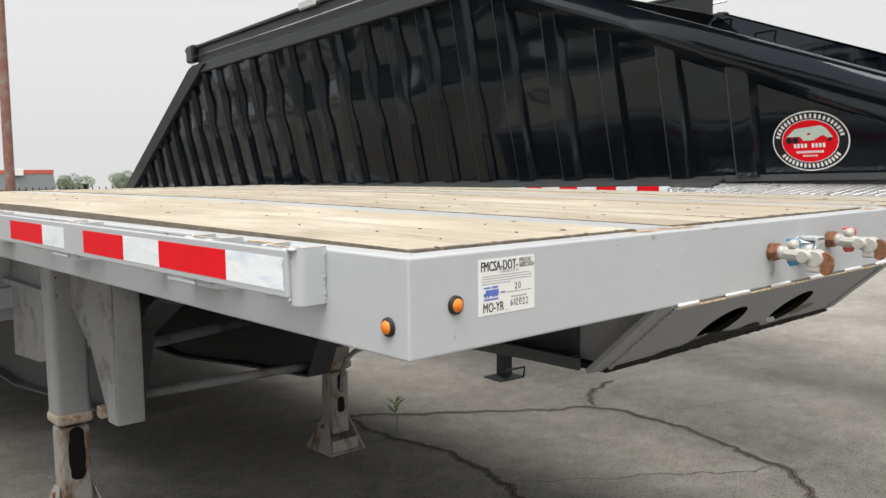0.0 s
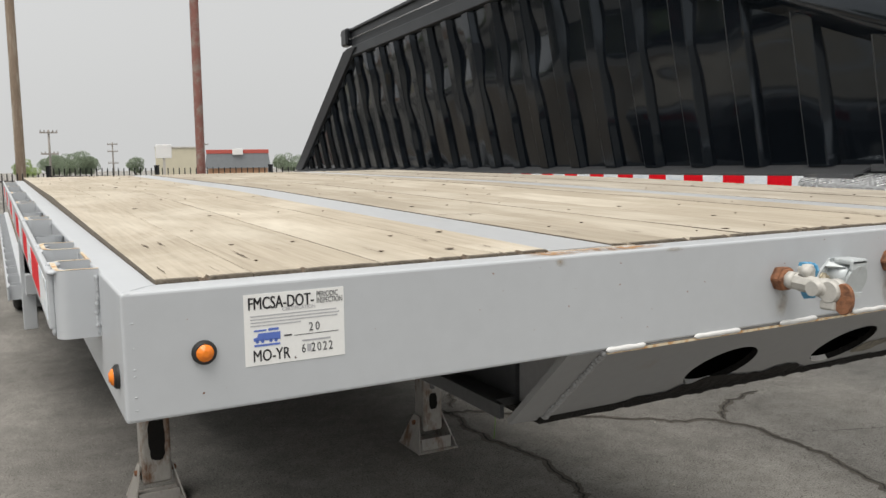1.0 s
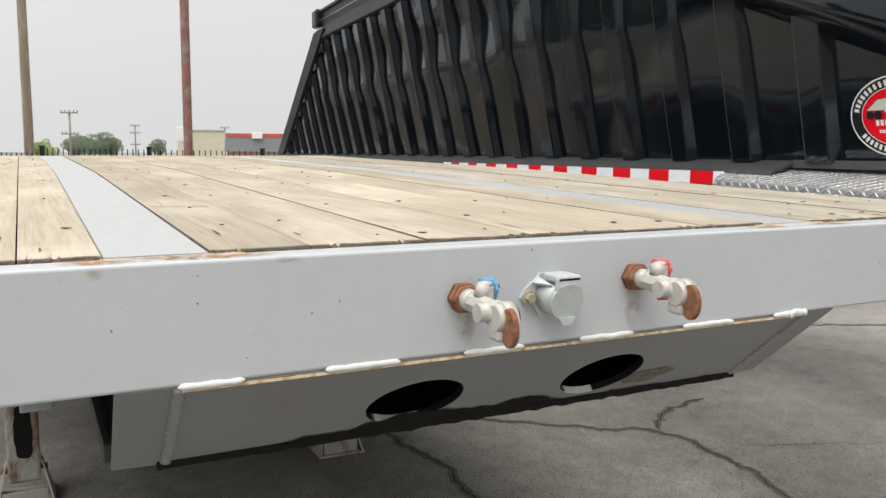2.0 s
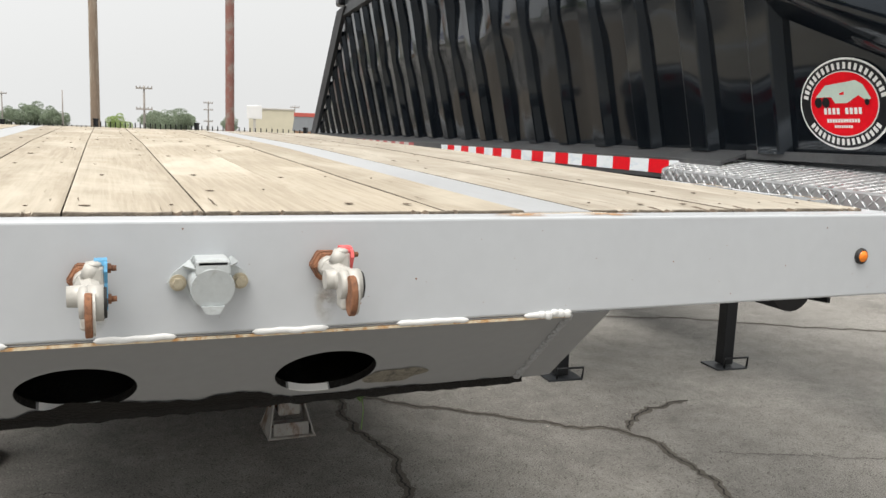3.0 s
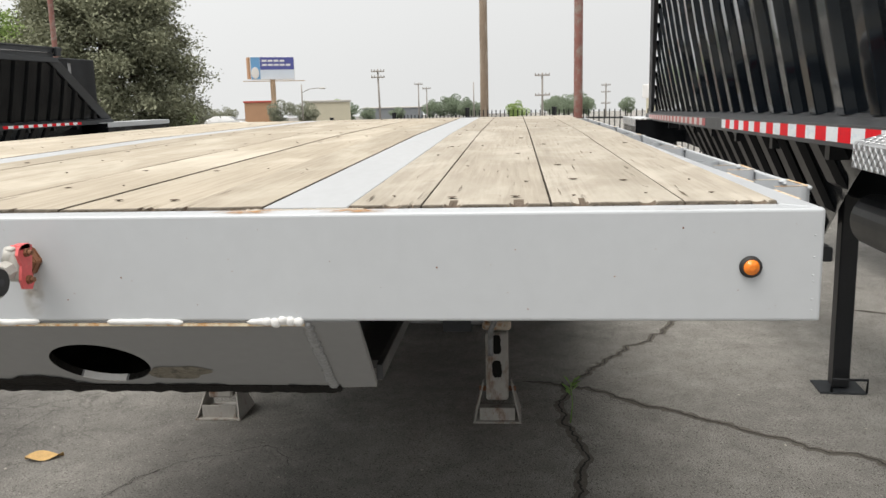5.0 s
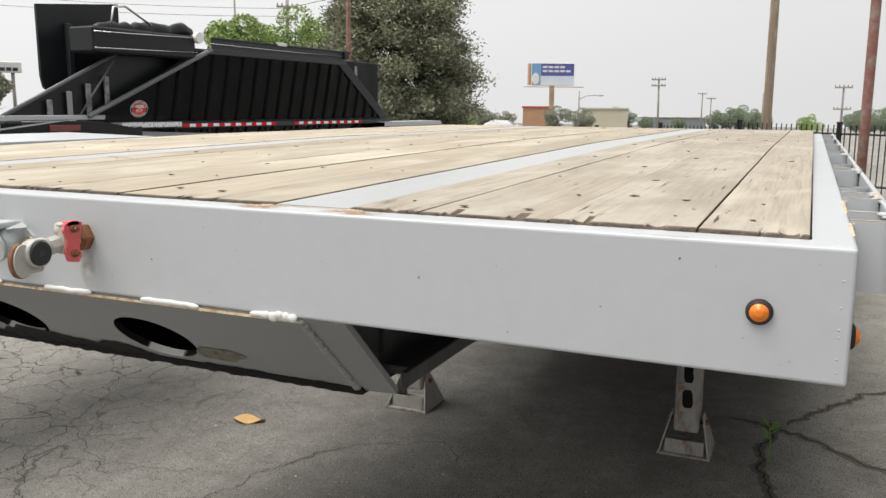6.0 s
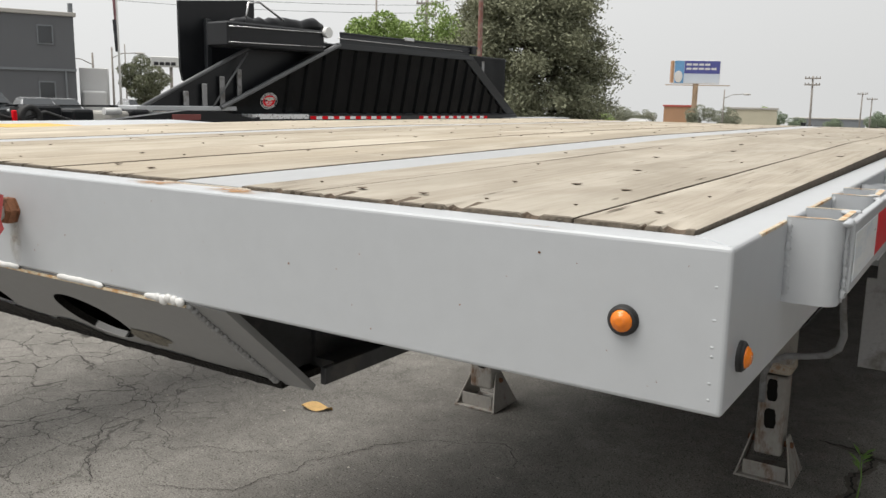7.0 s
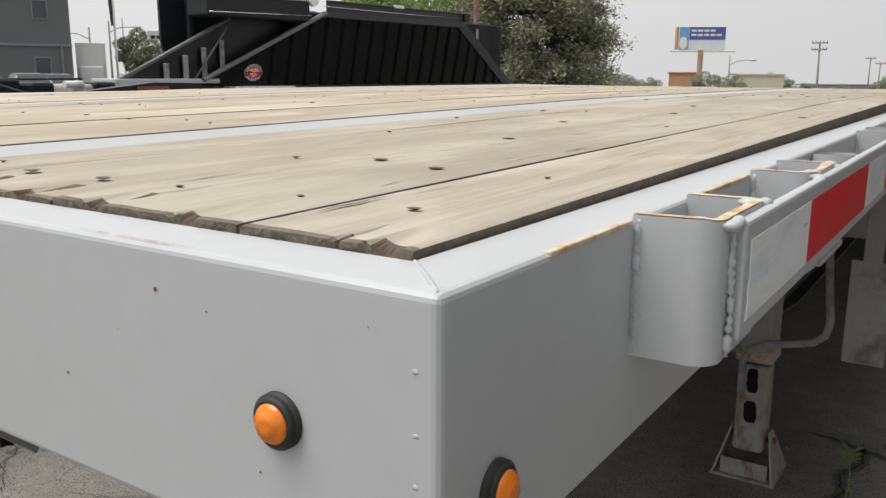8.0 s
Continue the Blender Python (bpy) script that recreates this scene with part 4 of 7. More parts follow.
POCKETS_Y = {-1: [0.203, 0.470, 1.16, 1.92, 2.68, 3.44, 4.10], 1: [0.216, 0.505, 1.16, 1.92, 2.68, 3.44, 4.10]}
TAPES = {-1: [(0.230, 0.418, "w"), (0.418, 0.696, "r"), (0.696, 0.878, "w"), (0.878, 1.122, "r"), (1.262, 1.430, "w"), (1.430, 1.723, "r")],
         1: [(0.252, 0.447, "w"), (0.447, 0.795, "r"), (0.795, 0.985, "w"), (0.985, 1.28, "r")]}
for sx in (-1, 1):
    for y in POCKETS_Y[sx]:
        stake_pocket(sx, y)
    bm = bmesh.new()
    box(bm, *sorted((sx * 1.2725, sx * 1.2815)), 0.222 if sx < 0 else 0.243, YE, 1.412, 1.488, 0.0025, 2)
    part("rub_rail", bm, PAINT, flatbed, "flat steel rub rail outside the stake pockets")
    more = [(2.02 + 0.76 * i, 2.20 + 0.76 * i, "w") for i in range(3)] + [(2.20 + 0.76 * i, 2.48 + 0.76 * i, "r") for i in range(3)]
    for i, (ya, yb, colour) in enumerate(TAPES[sx] + more):
        bm = bmesh.new()
        x_ = sx * 1.2822
        za, zb_ = 1.4235, 1.4755
        low = [(ya + (yb - ya) * k / 6, za) for k in range(7)]
        high = [(yb - (yb - ya) * k / 6, zb_) for k in range(7)]
        ragged = [(ya + (0.004 * noise.noise(Vector((k * 1.3, i, sx))) + 0.003 if i == 0 else 0.0003), zb_ + (za - zb_) * k / 8) for k in range(1, 8)]
        bm.faces.new([bm.verts.new((x_, y, z)) for y, z in low + high + ragged])
        ext = bmesh.ops.extrude_face_region(bm, geom=bm.faces[:])
        bmesh.ops.translate(bm, verts=[v for v in ext["geom"] if isinstance(v, bmesh.types.BMVert)], vec=(-sx * 0.0007, 0, 0))
        part("reflective_tape", bm, TAPE_RED if colour == "r" else TAPE_WHITE, flatbed, "red reflective tape" if colour == "r" else "white reflective tape")
    # side winch track stubs under the rail
    for yy in (0.55, 1.25, 1.95):
        bm = bmesh.new()
        box(bm, *sorted((sx * 1.215, sx * 1.279)), yy, yy + 0.12, 1.400, 1.4085, 0.002)
        part("rail_bracket", bm, PAINT, flatbed)
    for yy in (0.80, 1.54, 2.30, 3.06, 3.78):
        bm = bmesh.new()
        cyl(bm, (sx * 1.246, yy, 1.405), (sx * 1.246, yy, 1.484), 0.0255, 0.0255, 20, False)
        cyl(bm, (sx * 1.246, yy, 1.405), (sx * 1.246, yy, 1.484), 0.0195, 0.0195, 20, False)
        part("pipe_spool", bm, PAINT, flatbed, "short upright pipe spool behind the rub rail")


for sx in (-1, 1):
    bm = bmesh.new()
    for z in (1.352, 1.367, 1.391, 1.399, 1.423, 1.452):
        blob(bm, (sx * (HW - 0.012), 0.0002, z), (0.0022, 0.0006, 0.0014), 8, 5, 0.4)
    blob(bm, (sx * (HW - 0.009), 0.009, ZT - 0.0022), (0.0085, 0.0085, 0.0030), 12, 7, 0.12)
    part("corner_weld", bm, PAINT, flatbed, "ground down weld at the corner, with a few pits", kind="stuff")
    # mitre weld across the flange corner
    bm = bmesh.new()
    bead(bm, [(sx * (HW - 0.004), 0.004, ZT - 0.0002), (sx * (HW - 0.024), 0.025, ZT), (sx * (HW - 0.046), 0.047, ZT - 0.0004)], 0.0013, 91 + sx, 0.3)
    part("mitre_weld", bm, PAINT, flatbed, "ground weld across the flange mitre")
    rnd = random.Random(60 + sx)
    for y in POCKETS_Y[sx]:
        for e in (0.02, 0.1):
            bm = bmesh.new()
            c = Vector((sx * (1.268 + 0.004 * rnd.random()), y + e + rnd.uniform(-0.006, 0.006), 1.4875))
            for _ in range(4):
                blob(bm, c + Vector((sx * rnd.uniform(-0.005, 0.006), rnd.uniform(-0.012, 0.012), rnd.uniform(-0.002, 0.0015))), (0.005 + 0.004 * rnd.random(), 0.006 + 0.006 * rnd.random(), 0.0036), 9, 5, 0.3)
            part("weld_lump", bm, PAINT, flatbed)

for sx, ya, yb in ((1, 0.10, 0.212), (1, 0.33, 0.50), (-1, 0.32, 0.45)):
    bm = bmesh.new()
    box(bm, *sorted((sx * (HW - 0.0035), sx * (HW + 0.0005))), ya, yb, ZT - 0.003, ZT + 0.0005, 0.0006)
    part("worn_edge", bm, CREAM, flatbed, "worn yellowish edge of the side channel")


def marker_lamp(c, axis):
    """Small round amber lamp in a rubber grommet; axis is the outward direction."""
    c, axis = Vector(c), Vector(axis)
    bm = bmesh.new()
    cyl(bm, c - axis * 0.004, c + axis * 0.004, 0.0148, 0.0142, 28)
    cyl(bm, c + axis * 0.004, c + axis * 0.0065, 0.0142, 0.0114, 28)
    lamp = part("marker_lamp", bm, RUBBER, flatbed, "amber marker lamp in a black rubber grommet")
    bm = bmesh.new()
    prof = [(0.0106, 0.004), (0.0103, 0.0066), (0.0088, 0.0084), (0.0062, 0.0091), (0.0055, 0.0106), (0.0026, 0.0111)]
    q = axis.to_track_quat("Z", "Y")
    rings = [[bm.verts.new(c + axis * (h + (0.0006 if k % 2 and 0.004 < r < 0.0095 else 0.0)) + q @ Vector((r * math.cos(k * math.pi / 12), r * math.sin(k * math.pi / 12), 0))) for k in range(24)] for r, h in prof]
    for a, b in zip(rings, rings[1:]):
        for k in range(24):
            bm.faces.new((a[k], a[(k + 1) % 24], b[(k + 1) % 24], b[k])).smooth = True
    bm.faces.new(rings[-1])
    part("lens", bm, AMBER, lamp, "amber plastic lens")


marker_lamp((-1.131, 0, 1.410), (0, -1, 0))
marker_lamp((1.128, 0, 1.411), (0, -1, 0))
marker_lamp((-HW, 0.045, 1.383), (-1, 0, 0))
marker_lamp((HW, 0.048, 1.382), (1, 0, 0))


def sticker():
    X0, X1, Z0, Z1 = -1.083, -0.956, 1.3855, 1.4725
    bm = bmesh.new()
    box(bm, X0, X1, -0.0006, 0.0, Z0, Z1)
    st = part("inspection_sticker", bm, STICKER, flatbed, "white inspection sticker with black printing")
    w, h = X1 - X0, Z1 - Z0

    def at(u, v):
        return Matrix.Translation((X0 + u * w, -0.0009, Z0 + v * h)) @ Euler((radians(90), 0, 0)).to_matrix().to_4x4()
    for k in range(3):
        lettering("FMCSA-DOT-", 0.0215, INK, st, at(0.035 + 0.0028 * k, 0.785), widen=0.655)
    lettering("PERIODIC", 0.0098, INK, st, at(0.715, 0.885), widen=0.66)
    lettering("INSPECTION", 0.0098, INK, st, at(0.715, 0.795), widen=0.62)
    lettering("CERTIFICATION", 0.0065, INK_GREY, st, at(0.37, 0.735), widen=0.9)
    lettering("20", 0.0150, INK, st, at(0.63, 0.41), spacing=1.4, widen=0.8)
    for k in range(2):
        lettering("MO-YR", 0.0205, INK, st, at(0.07 + 0.0028 * k, 0.055), widen=0.72)
    lettering("6 2022", 0.0160, INK, st, at(0.55, 0.105), spacing=1.28, widen=0.74)

    def bar(u0, u1, v0, v1, mat):
        b = bmesh.new()
        box(b, X0 + u0 * w, X0 + u1 * w, -0.0010, -0.0005, Z0 + v0 * h, Z0 + v1 * h)
        part("printed_bar", b, mat, st)
    for i, (u0, u1) in enumerate(((0.06, 0.92), (0.06, 0.95), (0.06, 0.93), (0.06, 0.55))):
        bar(u0, u1, 0.685 - 0.045 * i, 0.700 - 0.045 * i, INK_GREY)
    bar(0.48, 0.94, 0.365, 0.372, INK)
    bar(0.38, 0.46, 0.372, 0.392, INK)
    bar(0.56, 0.85, 0.265, 0.290, INK_GREY)
    bar(0.61, 0.65, 0.115, 0.22, INK_GREY)
    bar(0.09, 0.21, 0.475, 0.50, INK_BLUE)
    bar(0.23, 0.33, 0.475, 0.51, INK_BLUE)
    bar(0.09, 0.34, 0.265, 0.295, INK_BLUE)
    b = bmesh.new()
    zz = lambda v: Z0 + v * h
    xx = lambda u: X0 + u * w
    prism(b, [(xx(0.085), zz(0.345)), (xx(0.345), zz(0.345)), (xx(0.345), zz(0.45)), (xx(0.13), zz(0.45)), (xx(0.12), zz(0.40)), (xx(0.085), zz(0.385))], "y", -0.0010, -0.0005)
    for u in (0.12, 0.17, 0.25, 0.30):
        cyl(b, (xx(u), -0.0005, zz(0.335)), (xx(u), -0.0010, zz(0.335)), 0.0021, n=12)
    part("printed_truck", b, INK_BLUE, st, "small blue truck drawing")


sticker()


def gladhand(x, z, tag):
    """Air line coupling: rusty hex nut on the plate, barrel along -y, round seal head facing sideways, clamp tag and lug."""
    bm = bmesh.new()
    cyl(bm, (x, 0.002, z), (x, -0.004, z), 0.0215, 0.0222, 6)
    cyl(bm, (x, -0.004, z), (x, -0.017, z), 0.0222, 0.0222, 6)
    cyl(bm, (x, -0.017, z), (x, -0.022, z), 0.0222, 0.0175, 6)
    bmesh.ops.bevel(bm, geom=bm.edges[:], offset=0.0015, segments=2, affect="EDGES")
    g = part("air_coupling", bm, RUST, flatbed, "cast air line coupling on a rusty nut")
    bm = bmesh.new()
    cyl(bm, (x, -0.018, z), (x + 0.002, -0.034, z - 0.001), 0.0148, 0.0148, 18)
    cyl(bm, (x + 0.002, -0.032, z - 0.001), (x + 0.007, -0.078, z - 0.005), 0.0148, 0.0135, 8)
    cyl(bm, (x - 0.019, -0.080, z - 0.006), (x + 0.012, -0.080, z - 0.006), 0.0122, 0.0135, 22)
    blob(bm, (x + 0.006, -0.086, z - 0.007), (0.0165, 0.0175, 0.0175), 14, 9)
    cyl(bm, (x - 0.006, -0.100, z - 0.010), (x + 0.004, -0.100, z - 0.010), 0.0165, 0.0205, 24)
    cyl(bm, (x + 0.004, -0.100, z - 0.010), (x + 0.020, -0.100, z - 0.010), 0.0205, 0.0205, 24)
    cyl(bm, (x + 0.004, -0.048, z + 0.008), (x + 0.010, -0.050, z + 0.025), 0.0105, 0.0098, 16)
    blob(bm, (x + 0.010, -0.050, z + 0.025), (0.0098, 0.0098, 0.0045), 12, 6)
    box(bm, x + 0.004, x + 0.021, -0.058, -0.032, z - 0.019, z + 0.024, 0.004, 2)
    box(bm, x - 0.005, x + 0.009, -0.112, -0.084, z - 0.040, z - 0.024, 0.004, 2)
    prism(bm, [(-0.137 + 0.0165 * (1 - math.cos(k * math.pi / 8)), z - 0.019 + 0.0245 * math.sin(k * math.pi / 8)) for k in range(16)], "x", x + 0.0085, x + 0.0115)
    part("body", bm, CAST, g, "dull cast metal body")
    bm = bmesh.new()
    cyl(bm, (x + 0.0195, -0.100, z - 0.010), (x + 0.0235, -0.100, z - 0.010), 0.0182, 0.0172, 24)
    part("seal", bm, RUBBER, g, "black rubber seal")
    bm = bmesh.new()
    cyl(bm, (x + 0.0225, -0.100, z - 0.010), (x + 0.0241, -0.100, z - 0.010), 0.005, 0.005, 14)
    part("bore", bm, INK, g)
    bm = bmesh.new()
    pts = [(-0.026, 0.027), (-0.042, 0.031), (-0.057, 0.027), (-0.061, 0.018), (-0.054, 0.003), (-0.059, -0.016), (-0.055, -0.029), (-0.036, -0.033), (-0.029, -0.024), (-0.033, -0.010), (-0.029, 0.008)]
    prism(bm, [(p, z + q) for p, q in pts], "x", x + 0.0205, x + 0.0245)
    prism(bm, [(-0.030, z + 0.024), (-0.054, z + 0.024), (-0.052, z + 0.030), (-0.032, z + 0.030)], "x", x + 0.010, x + 0.0245)
    part("colour_tag", bm, tag, g, "painted clamp tag")
    for p, q in ((-0.043, 0.019), (-0.044, -0.018)):
        bm = bmesh.new()
        cyl(bm, (x + 0.0245, p, z + q), (x + 0.0285, p, z + q), 0.0062, 0.0062, 6)
        cyl(bm, (x + 0.0285, p, z + q), (x + 0.0345, p, z + q), 0.0036, 0.0034, 10)
        part("bolt", bm, RUST, g, "rusty bolt")
    bm = bmesh.new()
    prism(bm, [(-0.140 + 0.0175 * (1 - math.cos(k * math.pi / 10)), z - 0.019 + 0.0255 * math.sin(k * math.pi / 10)) for k in range(20)], "x", x + 0.0005, x + 0.0085)
    bmesh.ops.bevel(bm, geom=bm.edges[:], offset=0.0012, segments=1, affect="EDGES")
    part("lug", bm, RUST, g, "rusty oval coupling lug")


gladhand(-0.158, 1.417, BLUE_TAG)
gladhand(0.139, 1.426, RED_TAG)


def plug_socket(x, z):
    bm = bmesh.new()
    pts = [(-0.060, 0.0), (-0.052, -0.012), (-0.036, -0.010), (-0.022, -0.030), (0.022, -0.030), (0.036, -0.010), (0.052, -0.012), (0.060, 0.0), (0.052, 0.012), (0.030, 0.026), (0.022, 0.034), (-0.022, 0.034), (-0.030, 0.026), (-0.052, 0.012)]
    prism(bm, [(x + p * 0.86, z + q) for p, q in pts], "y", -0.005, 0.001)
    s = part("plug_socket", bm, ZINC, flatbed, "round die-cast seven pin socket with a closed lid")
    bm = bmesh.new()
    cyl(bm, (x, -0.004, z + 0.002), (x, -0.040, z), 0.028, 0.025, 28)
    for sx in (-1, 1):
        plate(bm, [(x + sx * 0.024, -0.006, z + 0.030), (x + sx * 0.034, -0.006, z + 0.022), (x + sx * 0.020, -0.036, z + 0.022)], 0.005)
    part("housing", bm, ZINC, s)
    bm = bmesh.new()
    cyl(bm, (x, -0.041, z - 0.001), (x, -0.046, z - 0.002), 0.0275, 0.0265, 32)
    box(bm, x - 0.020, x + 0.020, -0.050, -0.012, z + 0.026, z + 0.036, 0.003, 2)
    box(bm, x - 0.021, x + 0.021, -0.050, -0.044, z + 0.016, z + 0.034, 0.002, 2)
    prism(bm, [(x - 0.014, z - 0.024), (x + 0.014, z - 0.024), (x + 0.008, z - 0.034), (x - 0.008, z - 0.034)], "y", -0.047, -0.042)
    part("lid", bm, ZINC, s, "hinged round lid")
    for sx in (-1, 1):
        bm = bmesh.new()
        cyl(bm, (x + sx * 0.0385, -0.005, z + 0.0), (x + sx * 0.0385, -0.0085, z + 0.0), 0.0105, 0.0105, 18)
        cyl(bm, (x + sx * 0.0385, -0.0085, z + 0.0), (x + sx * 0.0385, -0.0155, z + 0.0), 0.0075, 0.007, 6)
        part("bolt", bm, GOLD_BOLT, s, "plated hex bolt with a washer")


plug_socket(-0.0125, 1.408)


def specks():
    """Chips and rust specks in the front paint."""
    rnd = random.Random(8)
    bm = bmesh.new()
    for _ in range(55):
        x, z, r = rnd.uniform(-1.2, 1.2), rnd.uniform(1.345, 1.478), rnd.choice((0.0005, 0.0006, 0.0007, 0.0012))
        vs = [bm.verts.new((x + r * rnd.uniform(0.6, 1.5) * math.cos(k * 1.2566), -0.0006, z + r * rnd.uniform(0.6, 1.5) * math.sin(k * 1.2566))) for k in range(5)]
        bm.faces.new(vs)
    part("paint_chips", bm, RUST, flatbed, "tiny dark chips in the paint", kind="stuff")


specks()


def under_frame():
    for sx in (-1, 1):
        bm = bmesh.new()
        prof = [(0.25, 1.46), (0.25, 1.20), (1.4, 1.17), (2.35, 1.10), (2.72, 0.90), (2.90, 0.50), (3.7, 0.43), (4.5, 0.345), (11.5, 0.33), (11.5, 0.80), (4.5, 0.80), (4.35, 1.46)]
        prism(bm, prof, "x", sx * 0.527 - 0.006, sx * 0.527 + 0.006)
        low = prof[1:9]
        for (ya, za), (yb, zb) in zip(low, low[1:]):
            plate(bm, [(sx * 0.527 - 0.07, ya, za), (sx * 0.527 + 0.07, ya, za), (sx * 0.527 + 0.07, yb, zb), (sx * 0.527 - 0.07, yb, zb)], 0.014)
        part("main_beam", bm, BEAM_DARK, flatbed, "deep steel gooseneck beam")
    bm = bmesh.new()
    plate(bm, [(-0.605, 3.12, 1.335), (-0.605, 3.12, 0.78), (-0.605, 3.9, 0.58), (-0.605, 4.38, 0.55), (-0.605, 4.38, 1.335)], 0.006)
    box(bm, -0.66, -0.60, 3.12, 4.38, 0.98, 1.01, 0.003)
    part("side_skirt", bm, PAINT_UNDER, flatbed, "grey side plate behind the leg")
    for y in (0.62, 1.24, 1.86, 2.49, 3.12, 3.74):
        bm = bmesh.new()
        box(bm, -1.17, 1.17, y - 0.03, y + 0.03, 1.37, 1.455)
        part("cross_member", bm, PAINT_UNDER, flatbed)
    bm = bmesh.new()
    box(bm, -1.205, 1.205, 4.40, 4.42, 0.95, 1.335, 0.003)
    box(bm, -1.205, 1.205, 4.36, 4.44, 0.83, 0.95, 0.004)
    part("drop_bulkhead", bm, PAINT, flatbed, "grey bulkhead at the deck's step down")
    for sx in (-1, 1):
        bm = bmesh.new()
        box(bm, *sorted((sx * 1.15, sx * 1.225)), 4.40, 4.47, 0.62, 1.335, 0.004)
        part("corner_post", bm, PAINT, flatbed)


under_frame()


def landing_leg(sx):
    """Telescopic landing leg with a hinged sand shoe."""
    cx, cy = (-0.742 if sx < 0 else 0.720), 3.03
    hw = 0.077 if sx < 0 else 0.068
    bm = bmesh.new()
    box(bm, cx - hw, cx + hw, cy - 0.075, cy + 0.065, 0.47, 1.36, 0.026, 5)
    for f in bm.faces:
        f.smooth = True
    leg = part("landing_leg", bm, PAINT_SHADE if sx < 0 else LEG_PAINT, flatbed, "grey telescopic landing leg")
    bm = bmesh.new()
    box(bm, cx - hw - 0.006, cx + hw + 0.006, cy - 0.081, cy + 0.071, 0.475, 0.53, 0.020, 4)
    part("collar", bm, RUSTY_WELD, leg, "rust stained collar")
    bm = bmesh.new()
    box(bm, cx - hw + 0.010, cx + hw - 0.010, cy - 0.062, cy + 0.052, 0.10, 0.46, 0.014, 3)
    ram = part("ram", bm, LEG_PAINT, leg, "worn and rust streaked inner ram")
    bm = bmesh.new()
    rnd = random.Random(5 + sx)
    for c, hh, ww in ((0.335, 0.122, 0.036),) if sx < 0 else ((0.27, 0.045, 0.024), (0.40, 0.05, 0.022)):
        n = 44
        vs = []
        for k in range(n):
            t = 2 * math.pi * k / n
            co, si = math.cos(t), math.sin(t)
            u, v = (abs(co) ** 0.45) * (1 if co > 0 else -1), (abs(si) ** 0.6) * (1 if si > 0 else -1)
            rag = 1 + 0.16 * noise.noise(Vector((u * 2.2, v * 3.5, sx + c))) + rnd.uniform(-0.05, 0.05)
            vs.append(bm.verts.new((cx + ww * u * rag + (0.004 if sx < 0 else 0), cy - 0.0640, c + hh * v * (1 + 0.3 * (rag - 1)))))
        bm.faces.new(vs)
    part("bare_patch", bm, GREASE, ram, "dark greasy bare patch")
    # sand shoe: base, two cheeks, pin
    bm = bmesh.new()
    box(bm, cx - 0.122, cx + 0.122, cy - 0.125, cy + 0.125, 0.0, 0.010, 0.002)
    shoe = part("sand_shoe", bm, LEG_PAINT, leg, "pressed steel sand shoe flat on the asphalt")
    for k in (-1, 1):
        bm = bmesh.new()
        o = cx + k * 0.075
        f = cx + k * 0.118
        va = [(f, cy - 0.125, 0.008), (f, cy + 0.125, 0.008), (o, cy + 0.03, 0.185), (o, cy - 0.03, 0.185)]
        plate(bm, va if k > 0 else va[::-1], 0.007)
        part("cheek", bm, LEG_PAINT, shoe)
    bm = bmesh.new()
    box(bm, cx - 0.09, cx + 0.09, cy - 0.10, cy - 0.092, 0.008, 0.075, 0.001)
    part("front_lip", bm, LEG_PAINT, shoe)
    bm = bmesh.new()
    cyl(bm, (cx - 0.095, cy, 0.145), (cx + 0.095, cy, 0.145), 0.013, n=12)
    part("pin", bm, RUST, shoe)
    bm = bmesh.new()
    box(bm, cx - hw - 0.004, cx + hw + 0.004, cy - 0.081, cy + 0.06, 1.005, 1.36, 0.022, 4)
    part("upper_sleeve", bm, PAINT_SHADE if sx < 0 else LEG_PAINT, leg, "wider sleeve at the leg's top")
    for u, z in ((-0.055, 1.07), (-0.055, 1.15), (0.05, 1.03), (0.045, 1.125), (0.058, 1.14)):
        bm = bmesh.new()
        cyl(bm, (cx + u, cy - 0.0795, z), (cx + u, cy - 0.0835, z), 0.0055, n=8)
        part("screw", bm, RUST, leg)
    if sx > 0:
        bm = bmesh.new()
        box(bm, cx - 0.072, cx - 0.02, cy - 0.13, cy - 0.079, 0.62, 0.80, 0.008, 2)
        cyl(bm, (cx - 0.045, cy - 0.131, 0.74), (cx - 0.045, cy - 0.150, 0.74), 0.016, n=6)
        cyl(bm, (cx - 0.045, cy - 0.131, 0.66), (cx - 0.045, cy - 0.150, 0.66), 0.016, n=6)
        part("gear_housing", bm, BEAM_DARK, leg, "dark gear housing with two bolts")


for sx in (-1, 1):
    landing_leg(sx)

bm = bmesh.new()
cyl(bm, (-0.41, 2.98, 0.548), (0.66, 2.98, 0.525), 0.024, n=16)
part("cross_shaft", bm, PAINT_UNDER, flatbed, "round shaft between the landing legs")
bm = bmesh.new()
cyl(bm, (-0.62, 3.6, 0.62), (0.5, 3.6, 0.70), 0.03, n=14)
part("brace_tube", bm, PAINT_UNDER, flatbed)
